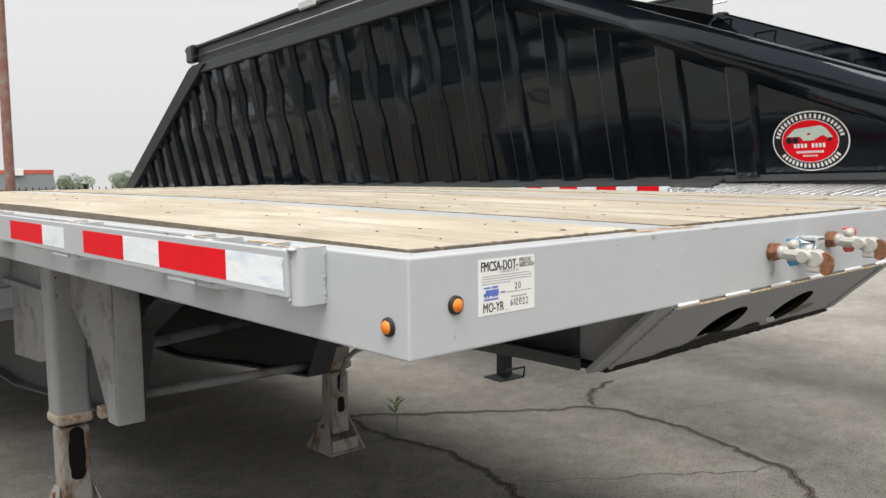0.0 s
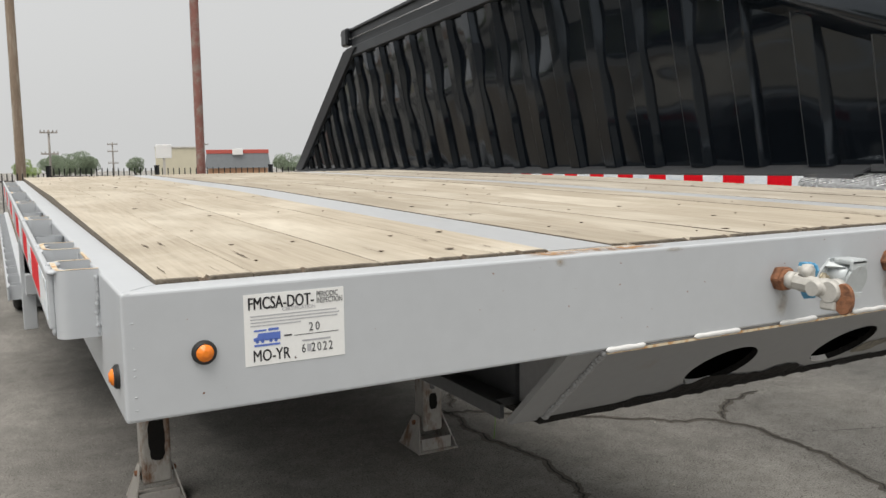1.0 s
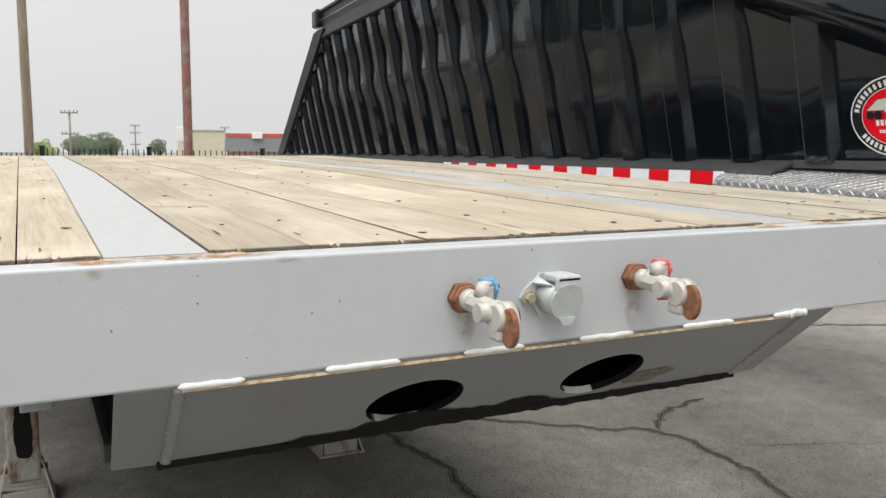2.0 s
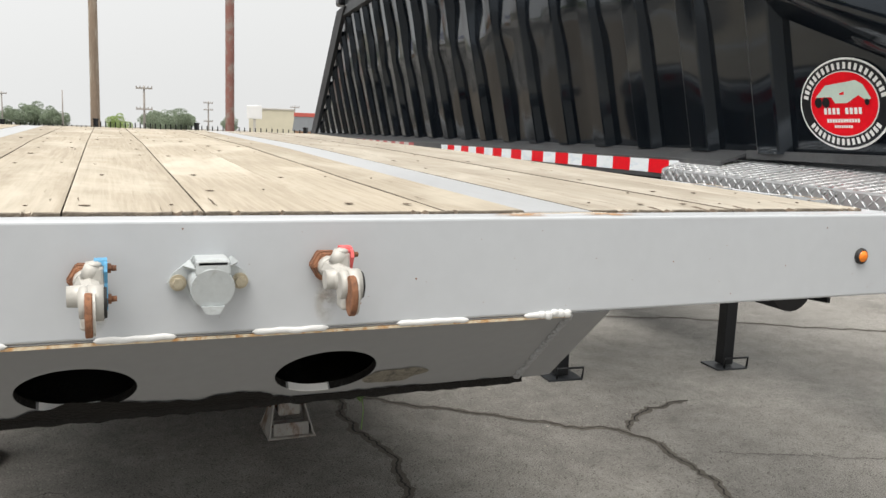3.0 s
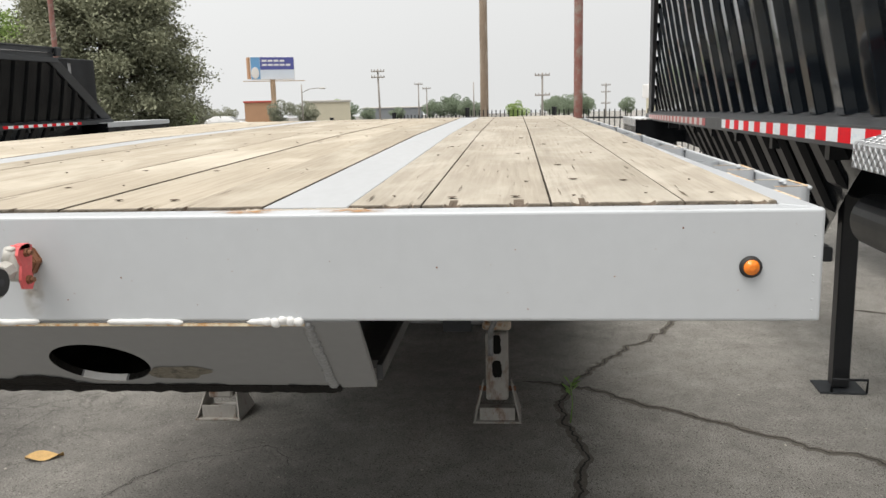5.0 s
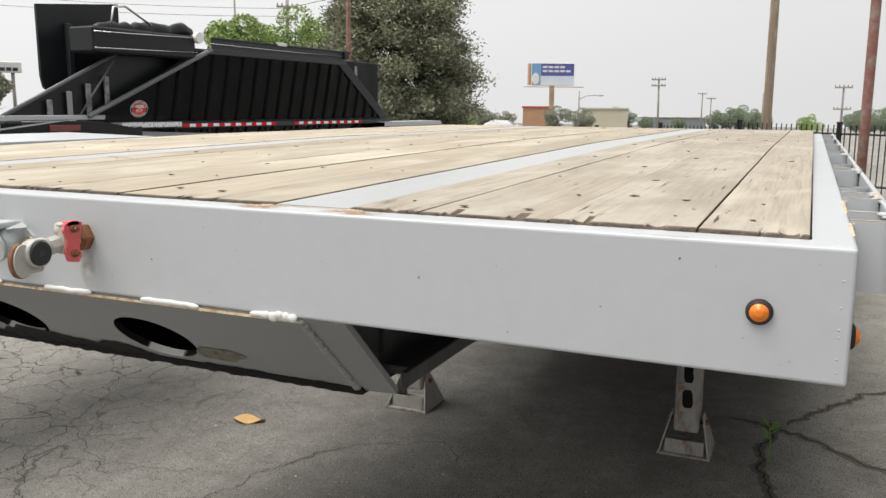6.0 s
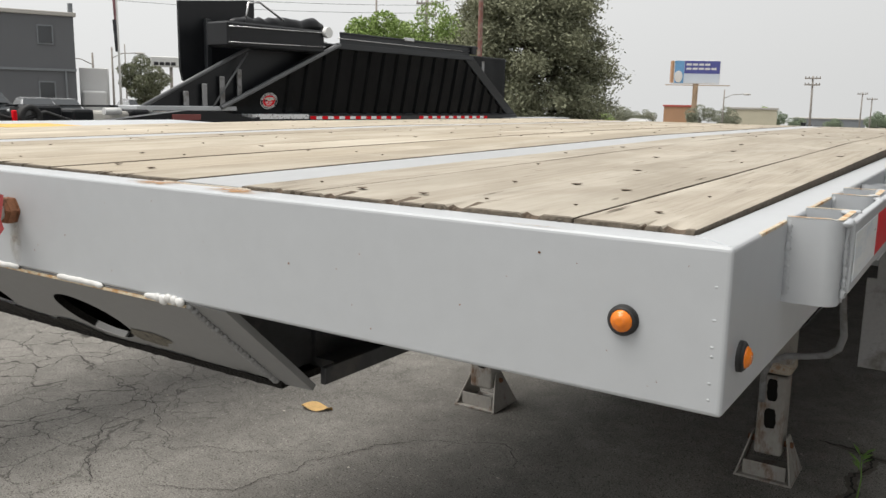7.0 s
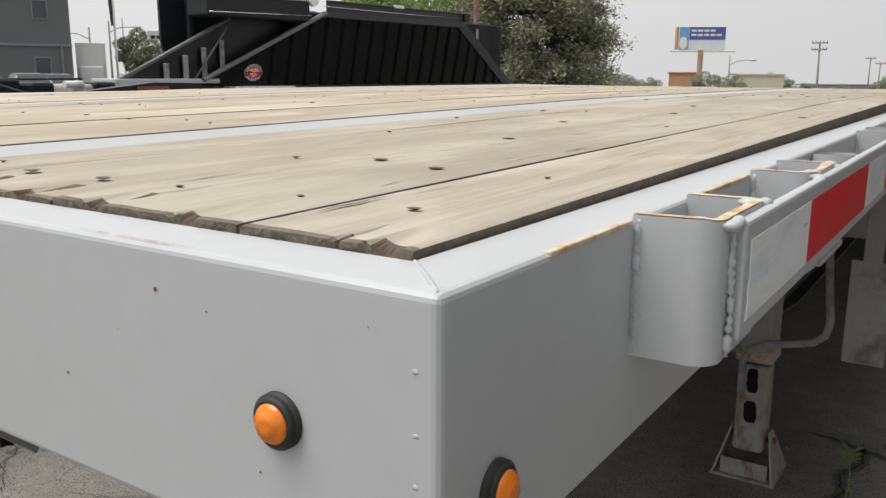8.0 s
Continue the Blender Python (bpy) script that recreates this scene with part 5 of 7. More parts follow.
# gusset channel before the leg
bm = bmesh.new()
line = [(2.450, 0.578), (2.450, 1.06)] + [(2.60 - 0.15 * math.cos(radians(9 * k)), 1.06 + 0.24 * math.sin(radians(9 * k))) for k in range(1, 11)] + [(2.70, 1.30)]
rows = []
for y, z in line:
    bend = 0.012
    sec = [(-0.740, 0.10), (-0.740, bend), (-0.7365, bend * 0.3), (-0.728, 0.0), (-0.632, 0.0), (-0.623, bend * 0.3), (-0.620, bend), (-0.620, 0.05)]
    rows.append([bm.verts.new((x + (0.016 if x < -0.7 else 0.0) * max(0.0, z - 0.7), y + o, z)) for x, o in sec])
for p, q in zip(rows, rows[1:]):
    for k in range(7):
        bm.faces.new((p[k], p[k + 1], q[k + 1], q[k])).smooth = True
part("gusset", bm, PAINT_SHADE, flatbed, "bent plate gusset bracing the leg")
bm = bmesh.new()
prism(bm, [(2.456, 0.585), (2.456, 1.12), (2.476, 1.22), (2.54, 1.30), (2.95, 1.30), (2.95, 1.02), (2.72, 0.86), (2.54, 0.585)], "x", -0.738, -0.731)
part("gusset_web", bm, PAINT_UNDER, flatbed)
bm = bmesh.new()
box(bm, -0.70, -0.60, 2.86, 2.955, 1.13, 1.335, 0.006, 2)
part("leg_bracket", bm, PAINT_SHADE, flatbed)
bm = bmesh.new()
box(bm, -0.65, -0.60, 2.90, 2.95, 0.49, 0.545, 0.004)
cyl(bm, (-0.625, 2.905, 0.517), (-0.625, 2.885, 0.517), 0.014, n=6)
part("collar_clamp", bm, RUSTY_WELD, flatbed, "rusty bolted clamp at the collar")
bm = bmesh.new()
box(bm, 1.10, 1.21, 2.30, 2.312, 0.755, 1.06, 0.002)
box(bm, 1.13, 1.18, 2.29, 2.30, 1.06, 1.40, 0.002)
part("hanging_panel", bm, PAINT_UNDER, flatbed, "grey plate hung under the side rail")
bm = bmesh.new()
tube(bm, [(0.93, 2.90, 1.36), (0.95, 2.90, 1.05), (0.972, 2.90, 0.80), (0.984, 2.90, 0.70), (0.970, 2.90, 0.645), (0.93, 2.90, 0.612), (0.86, 2.90, 0.595), (0.775, 2.90, 0.580), (0.715, 2.90, 0.548), (0.692, 2.90, 0.49), (0.690, 2.915, 0.36)], 0.014, 12)
part("crank_handle", bm, PAINT_UNDER, flatbed, "bent crank handle of the landing gear")


def lower_deck():
    bm = bmesh.new()
    box(bm, -1.22, 1.22, 4.47, 11.8, 0.74, 0.86, 0.004)
    part("lower_frame", bm, PAINT, flatbed, "lower deck frame behind the step")
    # boards out of view, dark only to dim their reflection in the black sheet
    bm = bmesh.new()
    box(bm, -1.17, 1.17, 4.50, 11.75, 0.861, 0.872)
    part("lower_boards", bm, END_GRAIN, flatbed, "unseen boards of the lower deck, darkened to dim their reflection")
    for sx in (-1, 1):
        bm = bmesh.new()
        box(bm, *sorted((sx * 1.288, sx * 1.298)), 4.55, 11.8, 0.775, 0.86, 0.002)
        part("rub_rail", bm, PAINT, flatbed)
        for i in range(16):
            y = 4.58 + 0.45 * i
            bm = bmesh.new()
            t = 0.007
            u = [(1.219, y), (1.289, y), (1.289, y + 0.117), (1.219, y + 0.117), (1.219, y + 0.117 - t), (1.289 - t, y + 0.117 - t), (1.289 - t, y + t), (1.219, y + t)]
            prism(bm, [(sx * p, q) for p, q in u], "z", 0.775, 0.862)
            part("stake_pocket", bm, PAINT, flatbed)


lower_deck()


def tyre_mesh(bm, c, r, w, n=36):
    """Tyre with rounded shoulders and grooves; its axle runs along x."""
    prof = [(0.56 * r, -0.44 * w), (0.80 * r, -0.5 * w), (0.93 * r, -0.47 * w), (0.985 * r, -0.38 * w)]
    for g in (-0.2, 0.0, 0.2):
        prof += [(r, (g - 0.07) * w), (0.97 * r, (g - 0.03) * w), (0.97 * r, (g + 0.03) * w), (r, (g + 0.07) * w)]
    prof += [(0.985 * r, 0.38 * w), (0.93 * r, 0.47 * w), (0.80 * r, 0.5 * w), (0.56 * r, 0.44 * w)]
    rings = [[bm.verts.new((c[0] + x, c[1] + rr * math.cos(2 * math.pi * k / n), c[2] + rr * math.sin(2 * math.pi * k / n))) for k in range(n)] for rr, x in prof]
    for a, b in zip(rings, rings[1:] + rings[:1]):
        for k in range(n):
            bm.faces.new((a[k], a[(k + 1) % n], b[(k + 1) % n], b[k])).smooth = True


def wheel(parent, c, r=0.50, w=0.27, out=-1):
    bm = bmesh.new()
    tyre_mesh(bm, c, r, w)
    wl_ = part("wheel", bm, TYRE, parent, "black truck tyre on a steel rim")
    bm = bmesh.new()
    cyl(bm, (c[0] + out * 0.10, c[1], c[2]), (c[0] - out * 0.10, c[1], c[2]), 0.57 * r, 0.57 * r, 28)
    cyl(bm, (c[0] + out * 0.10, c[1], c[2]), (c[0] + out * 0.15, c[1], c[2]), 0.24 * r, 0.2 * r, 20)
    for k in range(10):
        a = 2 * math.pi * k / 10
        cyl(bm, (c[0] + out * 0.10, c[1] + 0.36 * r * math.cos(a), c[2] + 0.36 * r * math.sin(a)), (c[0] + out * 0.125, c[1] + 0.36 * r * math.cos(a), c[2] + 0.36 * r * math.sin(a)), 0.016, n=8)
    part("rim", bm, CHROME, wl_, "steel rim with hub and nuts")


for sx in (-1, 1):
    for y in (8.9, 10.2):
        for xx in (1.10, 0.80):
            wheel(flatbed, (sx * xx, y, 0.40), 0.40, 0.25, sx)


# ---- bottom dump trailers ----
def fan(bm, pts):
    bm.faces.new([bm.verts.new(p) for p in pts])


def dump_trailer(at, rz, mx, d, label, detailed):
    """Black belly dump trailer. Local y runs along it, mx * x inwards from the side that is seen; d holds its lengths and heights."""
    T = thing("bottom_dump_trailer", label, "trailer", at, rz, group="black bottom dump trailers")
    zb, zt, W = d["zb"], d["zt"], d["W"]
    lean = 0.207

    def P(w, s, z):
        return (mx * w, s, z)

    def inward(z):
        return -lean * (z - zb)

    def swage(u):
        """Pressed swage along the upper half: the sheet bellies out below it and draws in above."""
        return 0.014 * (math.exp(-((u - 0.50) / 0.085) ** 2) - math.exp(-((u - 0.71) / 0.085) ** 2))

    def plain(s, z):
        """Inward offset of the ribs, which run straight."""
        u = min(1.0, max(0.0, (z - zb) / (zt - zb)))
        edge = min(1.0, max(0.0, (d["r0"] + (d["r1"] - d["r0"]) * u - 0.35 - s) / 0.9))
        return inward(z) - (0.010 * 4 * u * (1 - u) + (0.15 * swage(u) if detailed else 0.0)) * edge

    def sheet(s, z):
        """Inward offset of the side sheet, which bellies out between its edges."""
        u = min(1.0, max(0.0, (z - zb) / (zt - zb)))
        edge = min(1.0, max(0.0, (d["r0"] + (d["r1"] - d["r0"]) * u - 0.35 - s) / 0.9))
        dish = 0.010 * 4 * u * (1 - u)
        if detailed:
            dish += swage(u)
            dish += 0.008 * noise.noise(Vector((s * 1.7, z * 2.3, 3.0))) * (1 - abs(2 * u - 1))
        return inward(z) - dish * edge

    def B(bm, w0, w1, s0, s1, z0, z1, bevel=0.0):
        a, b = sorted((mx * w0, mx * w1))
        box(bm, a, b, s0, s1, z0, z1, bevel)

    def ztop(s):
        z = zt
        if s < d["f1"]:
            z = min(z, d["fz0"] + (zt - d["fz0"]) * (s - d["f0"]) / (d["f1"] - d["f0"]))
        if s > d["r1"]:
            z = min(z, zb + (zt - zb) * (d["r0"] - s) / (d["r0"] - d["r1"]))
        return z
    for side in (0, 1):
        bm = bmesh.new()
        cols = [d["f0"] + (d["r0"] - d["f0"]) * k / 72 for k in range(73)]
        grid = []
        for s in cols:
            hi = max(zb + 0.005, ztop(s))
            col = []
            for k in range(37):
                z = zb + (hi - zb) * k / 36
                w = sheet(s, z)
                col.append(bm.verts.new(P(w if side == 0 else W - w, s, z)))
            grid.append(col)
        for p, q in zip(grid, grid[1:]):
            for k in range(36):
                bm.faces.new((p[k], q[k], q[k + 1], p[k + 1])).smooth = True
        panel = part("side_panel", bm, BLACK_GLOSS if detailed else BLACK_MATTE, T, "glossy black side sheet with upright ribs")
        s = d["rib0"]
        while s < d["r0"] - 0.3:
            z1 = min(ztop(s - 0.09), ztop(s + 0.09)) - 0.01
            if z1 > zb + 0.12:
                bm = bmesh.new()
                sec = [(-0.088, -0.016), (-0.061, 0.040), (-0.053, 0.045), (0.050, 0.045), (0.061, 0.039), (0.088, -0.016)]
                ends = []
                for k in range(37):
                    z = zb + 0.002 + (z1 - zb - 0.002) * k / 36
                    row = []
                    for u, o in sec:
                        base = plain(s + u, z)
                        w = base - o if side == 0 else W - base + o
                        row.append(bm.verts.new(P(w, s + u, z)))
                    ends.append(row)
                for lo, hi in zip(ends, ends[1:]):
                    for i in range(5):
                        # back edge facet gets the lighter grey: sky glint put into the colour
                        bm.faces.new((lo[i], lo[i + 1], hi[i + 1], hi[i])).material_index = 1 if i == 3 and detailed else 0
                bm.faces.new(ends[0][::-1])
                bm.faces.new(ends[-1])
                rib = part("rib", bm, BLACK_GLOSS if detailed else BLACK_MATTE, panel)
                rib.data.materials.append(LEDGE_GLINT)
            s += 0.41
    # end sheets of the hopper, which slope inwards to the gates
    fz = d["fz0"]
    for s_top, s_low in ((d["f1"] + 0.05, d["f1"] + 1.25), (d["r1"] - 0.05, d["r1"] - 0.9)):
        bm = bmesh.new()
        plate(bm, [P(0.14, s_low, zb - 0.3), P(W - 0.14, s_low, zb - 0.3), P(W - inward(zt) - 0.02, s_top, zt), P(inward(zt) + 0.02, s_top, zt)], 0.01)
        part("end_sheet", bm, BLACK_SATIN, T, "sloping end sheet of the hopper")
    # edge caps along the slopes and the top
    for side in (0, 1):
        def E(s, z, o):
            w = inward(z) - o if side == 0 else W - inward(z) + o
            return Vector(P(w, s, z))
        bm = bmesh.new()
        a0, a1 = (d["r0"] + 0.06, zb), (d["r1"] + 0.06, zt)
        b0, b1 = (d["r0"] - 0.34, zb), (d["r1"] - 0.34, zt)
        plate(bm, [E(*a0, 0.05), E(*a1, 0.05), E(*b1, 0.05), E(*b0, 0.05)], 0.045)
        part("rear_edge", bm, BLACK_EDGE, T)
        bm = bmesh.new()
        rise_ = (zt - fz) / (d["f1"] - d["f0"])
        ext = 0.9 if detailed else 0.0
        ends = [(d["f0"] - ext, fz - rise_ * ext), (d["f1"] + 0.05, zt)]
        dn = Vector((rise_, -1)).normalized()
        sec = [(0.0, -0.03), (0.020, -0.03), (0.040, -0.024), (0.060, -0.006), (0.082, 0.030), (0.090, 0.060), (0.088, 0.080), (0.074, 0.105), (0.052, 0.130), (0.028, 0.152), (0.0, 0.172)]
        if not detailed:
            sec = [(0.0, -0.03), (0.055, -0.03), (0.09, 0.0), (0.09, 0.03), (0.0, 0.045)]
        rows_ = [[bm.verts.new(E(s + dn.x * v, z + dn.y * v, o)) for o, v in sec] for s, z in ends]
        for k in range(len(sec) - 1):
            bm.faces.new((rows_[0][k], rows_[0][k + 1], rows_[1][k + 1], rows_[1][k])).smooth = detailed and k > 1
        for rw in rows_:
            bm.faces.new(rw)
        # the far brace has sky reflection painted in as a greyer black
        part("front_brace", bm, BLACK_GLOSS if detailed else BLACK_SKYLIT, T, "box brace along the front slope")
        bm = bmesh.new()
        w = inward(zt) if side == 0 else W - inward(zt)
        o = -1 if side == 0 else 1
        B(bm, w, w + o * 0.07, d["f1"] - 0.02, d["r1"] + 0.06, zt - 0.08, zt + 0.02, 0.006)
        part("top_rail", bm, BLACK_EDGE, T, "dusty top rail")
        bm = bmesh.new()
        B(bm, w + o * 0.0, w + o * 0.02, d["f1"] + 0.1, d["r1"] - 0.02, zt + 0.02, zt + d["board"], 0.003)
        B(bm, w + o * -0.01, w + o * 0.05, d["f1"] + 0.1, d["r1"] - 0.02, zt + d["board"], zt + d["board"] + 0.03, 0.006)
        part("side_board", bm, BLACK_EDGE, T)
        bm = bmesh.new()
        tube(bm, [P(w + o * 0.055, d["f1"], zt + 0.11), P(w + o * 0.055, (d["f1"] + d["r1"]) / 2, zt + 0.10), P(w + o * 0.055, d["r1"], zt + 0.11)], 0.008, 8)
        part("tarp_cable", bm, CHROME, T)
        bm = bmesh.new()
        B(bm, w + o * 0.0, w + o * 0.09, d["r1"] - 0.03, d["r1"] + 0.16, zt + 0.05, zt + 0.24, 0.02)
        cyl(bm, P(w + o * 0.04, d["r1"] + 0.17, zt + 0.20), P(w + o * 0.04, d["r1"] + 0.23, zt + 0.20), 0.03, n=12)
        part("tarp_bracket", bm, BLACK_SATIN, T)
        bm = bmesh.new()
        mid = d["f1"] + 0.45 * (d["r1"] - d["f1"])
        B(bm, w + o * 0.02, w + o * 0.07, mid, mid + 0.30, zt + 0.19, zt + 0.26, 0.012)
        part("clearance_lamp", bm, CHROME, T, "small bright lamp on the side board")
        # lower ledge and reflective tape
        wb = 0.0 if side == 0 else W
        bm = bmesh.new()
        a, b = d["tape"][0][0] - (0.03 if detailed else 0.6), d["r0"]
        if detailed:
            B(bm, wb + o * 0.0, wb + o * 0.03, d["f0"], a, zb - 0.02, zb + 0.012, 0.003)
        q = [P(wb, a, zb + 0.01), P(wb, b, zb + 0.01), P(wb + o * 0.13, b, zb - 0.032), P(wb + o * 0.13, a, zb - 0.032)]
        plate(bm, q, 0.01)
        B(bm, wb + o * 0.125, wb + o * 0.137, a, b, zb - 0.115, zb - 0.030, 0.002)
        part("lower_ledge", bm, LEDGE_GLINT if detailed else BLACK_EDGE, T, "dusty ledge under the hopper side")
        for t0, t1 in d["tape"]:
            n = int((t1 - t0) / 0.152)
            for i in range(n):
                if detailed and t0 + 0.152 * (i + 1) < 1.64:
                    continue
                bm = bmesh.new()
                B(bm, wb + o * 0.136, wb + o * 0.139, max(t0 + 0.152 * i, 1.64 if detailed else 0.0), t0 + 0.152 * (i + 1) - 0.001, zb - 0.096, zb - 0.040)
                part("reflective_tape", bm, (DUSTY_RED if i % 2 == 0 else DUSTY_WHITE) if detailed and t0 > 5 else (TAPE_RED if i % 2 == 0 else TAPE_WHITE), T, "red reflective tape" if i % 2 == 0 else "white reflective tape")
    # decal: oval with a red field, a trailer drawing and bars for its lettering
    lc, lz, la, lb = d["logo"]

    def on(u, v, out):
        z = lz + v
        return P(sheet(lc - mx * u, z) - out - 0.003, lc - mx * u, z)

    def oval(a, b, out, mat, name, parent, lab=""):
        bm = bmesh.new()
        n = 48
        fan(bm, [on(a * math.cos(2 * math.pi * i / n), b * math.sin(2 * math.pi * i / n), out) for i in range(n)])
        return part(name, bm, mat, parent, lab)
    dec = oval(la, lb, 0.004, STICKER, "decal", T, "oval red, white and black maker's decal")
    oval(la * 0.965, lb * 0.955, 0.0055, BLACK_SATIN, "decal_ring", dec)
    oval(la * 0.74, lb * 0.72, 0.0070, STICKER, "decal_line", dec)
    oval(la * 0.72, lb * 0.695, 0.0085, TAPE_RED, "decal_field", dec)

    def bars(rows, mat, name):
        bm = bmesh.new()
        for u0, v0, u1, v1 in rows:
            fan(bm, [on(la * u0, lb * v0, 0.0105), on(la * u1, lb * v0, 0.0105), on(la * u1, lb * v1, 0.0105), on(la * u0, lb * v1, 0.0105)])
        part(name, bm, mat, dec, kind="stuff")
    rows = []
    bm = bmesh.new()
    for a0, a1, count in ((168, 12, 20), (214, 326, 16)):
        for i in range(count):
            a = radians(a0 + (a1 - a0) * i / (count - 1))
            du, dv = math.cos(a), math.sin(a)
            hw = 0.030
            cu, cv = 0.85 * du * la, 0.83 * dv * lb
            tu, tv = -dv, du
            h = 0.085
            pts = []
            for e, f in ((-1, -1), (1, -1), (1, 1), (-1, 1)):
                pts.append(on(cu + tu * e * hw * la + du * f * h * la * 0.62, cv + tv * e * hw * la + dv * f * h * la * 0.62, 0.0075))
            fan(bm, pts)
    part("decal_lettering", bm, STICKER, dec, "white bars in place of lettering", kind="stuff")
    bars([(-0.42 + 0.094 * i, -0.22, -0.355 + 0.094 * i, -0.08) for i in range(9) if i != 4], STICKER, "decal_lettering")
    bars([(-0.36 + 0.06 * i, -0.40, -0.315 + 0.06 * i, -0.32) for i in range(12)], STICKER, "decal_lettering")
    bars([(-0.2 + 0.05 * i, -0.52, -0.165 + 0.05 * i, -0.46) for i in range(8)], STICKER, "decal_lettering")
    bm = bmesh.new()
    fan(bm, [on(la * u, lb * v, 0.0105) for u, v in ((-0.60, 0.16), (-0.36, 0.42), (0.30, 0.50), (0.44, 0.40), (0.60, 0.10), (0.50, 0.06), (0.34, 0.18), (0.10, 0.02), (-0.16, 0.02), (-0.24, 0.16))])
    part("decal_drawing", bm, material("decal_green", (0.55, 0.66, 0.58), 0.4, vary=0.05, scale=20, fine=100), dec, "pale trailer drawing")
    bm = bmesh.new()
    for u, v, r_ in ((-0.53, 0.04, 0.085), (-0.36, 0.04, 0.085), (0.52, 0.03, 0.05)):
        fan(bm, [on(la * (u + r_ * math.cos(2 * math.pi * k / 14)), lb * v + la * r_ * math.sin(2 * math.pi * k / 14), 0.0120) for k in range(14)])
    part("decal_wheels", bm, BLACK_SATIN, dec, "dark wheels of the drawing", kind="stuff")
    bars([(-0.06, 0.20, 0.04, 0.34)], TAPE_RED, "decal_badge")
    # chassis
    for w in (0.30, W - 0.45):
        bm = bmesh.new()
        B(bm, w, w + 0.15, d["f0"] - 1.5, d["r0"] + 2.2, zb - 0.42, zb - 0.12, 0.01)
        part("chassis_rail", bm, BLACK_SATIN, T)
    for k in range(9):
        s = d["rib0"] + 0.4 + k * (d["r0"] - d["rib0"]) / 9
        bm = bmesh.new()
        B(bm, 0.0, W, s, s + 0.07, zb - 0.20, zb - 0.12)
        part("cross_bar", bm, BLACK_SATIN, T)
    # lower hopper, which narrows to the gates, with its ribs and the rubber skirt under it
    zl = zb - 0.13
    for side in (0, 1):
        def H(s, f, out=0.0):
            w = 0.05 + 0.33 * f - out
            return P(w if side == 0 else W - w, s, zl + (0.60 - zl) * f + out * 0.45)

        def depth(s):
            return min(1.0, max(0.02, (s - d["f1"] + 0.55) / 1.9), max(0.02, (d["r1"] + 1.0 - s) / 1.9))
        bm = bmesh.new()
        cols = [d["f1"] - 0.5 + (d["r1"] + 1.45 - d["f1"]) * k / 40 for k in range(41)]
        grid = [[bm.verts.new(H(s, depth(s) * k / 4)) for k in range(5)] for s in cols]
        for p, q in zip(grid, grid[1:]):
            for k in range(4):
                bm.faces.new((p[k], q[k], q[k + 1], p[k + 1]))
        low = part("lower_hopper", bm, BLACK_GLOSS, T, "black lower hopper sloping in to the gates")
        s = d["f1"] + 0.2
        while s < d["r1"] + 0.3:
            bm = bmesh.new()
            f1_ = min(depth(s - 0.08), depth(s + 0.08)) - 0.02
            rows_ = [[bm.verts.new(H(s + u, f1_ * f + 0.01, o)) for u, o in ((-0.085, 0.0), (-0.075, 0.05), (0.075, 0.05), (0.085, 0.0))] for f in (0.0, 1.0)]
            for i in range(3):
                bm.faces.new((rows_[0][i], rows_[0][i + 1], rows_[1][i + 1], rows_[1][i]))
            bm.faces.new(rows_[0])
            bm.faces.new(rows_[1][::-1])
            part("rib", bm, BLACK_SATIN, low)
            s += 0.41
        s0, s1 = d["f1"] + 1.3, d["r1"] - 0.8
        bm = bmesh.new()
        w0, w1 = sorted((0.32, 0.46)) if side == 0 else sorted((W - 0.32, W - 0.46))
        B(bm, w0, w1, s0, s1, 0.53, 0.61, 0.008)
        part("gate_rail", bm, BLACK_EDGE, low, "flange along the gate")
        bm = bmesh.new()
        w0, w1 = (0.325, 0.337) if side == 0 else (W - 0.337, W - 0.325)
        B(bm, w0, w1, s0 + 0.02, s1 - 0.02, 0.33, 0.53)
        part("rubber_skirt", bm, RUBBER, low, "black rubber skirt bolted under the gate")
        s = s0 + 0.12
        while s < s1 and side == 0:
            bm = bmesh.new()
            cyl(bm, P(0.325, s, 0.40), P(0.305, s, 0.40), 0.022, 0.016, 8)
            part("bolt", bm, CHROME, low)
            s += 0.30
    bm = bmesh.new()
    cyl(bm, P(0.27, d["leg"] - 2.1, zb - 0.47), P(0.27, d["leg"] - 0.55, zb - 0.47), 0.105, n=24)
    bmesh.ops.bevel(bm, geom=[e for e in bm.edges if len(e.link_faces) == 2 and e.calc_face_angle(0) > 1], offset=0.03, segments=3, affect="EDGES")
    tank = part("air_tank", bm, BLACK_SATIN, T, "black air tank on the chassis")
    if detailed:
        bm = bmesh.new()
        B(bm, 0.225, 0.245, d["leg"] - 1.92, d["leg"] - 1.80, zb - 0.40, zb - 0.372, 0.002)
        part("tank_label", bm, STICKER, tank, "small white label")
    bm = bmesh.new()
    poly = [(d["leg"] - 2.15, zb - 0.10), (d["leg"] - 2.15, zb - 0.54), (d["leg"] - 1.75, zb - 0.56), (d["leg"] - 1.2, zb - 0.40), (d["leg"] - 0.1, zb - 0.36), (d["leg"] - 0.1, zb - 0.10)]
    prism(bm, [(q, z_) for q, z_ in poly], "x", *sorted((mx * 0.40, mx * 0.415)))
    part("leg_gusset", bm, BLACK_SATIN, T, "deep black gusset plate before the landing leg")
    for w in d["legw"]:
        bm = bmesh.new()
        B(bm, w - 0.045, w + 0.045, d["leg"] - 0.045, d["leg"] + 0.045, 0.02, zb - 0.2, 0.006)
        leg = part("landing_leg", bm, BLACK_SATIN, T, "square black landing leg")
        bm = bmesh.new()
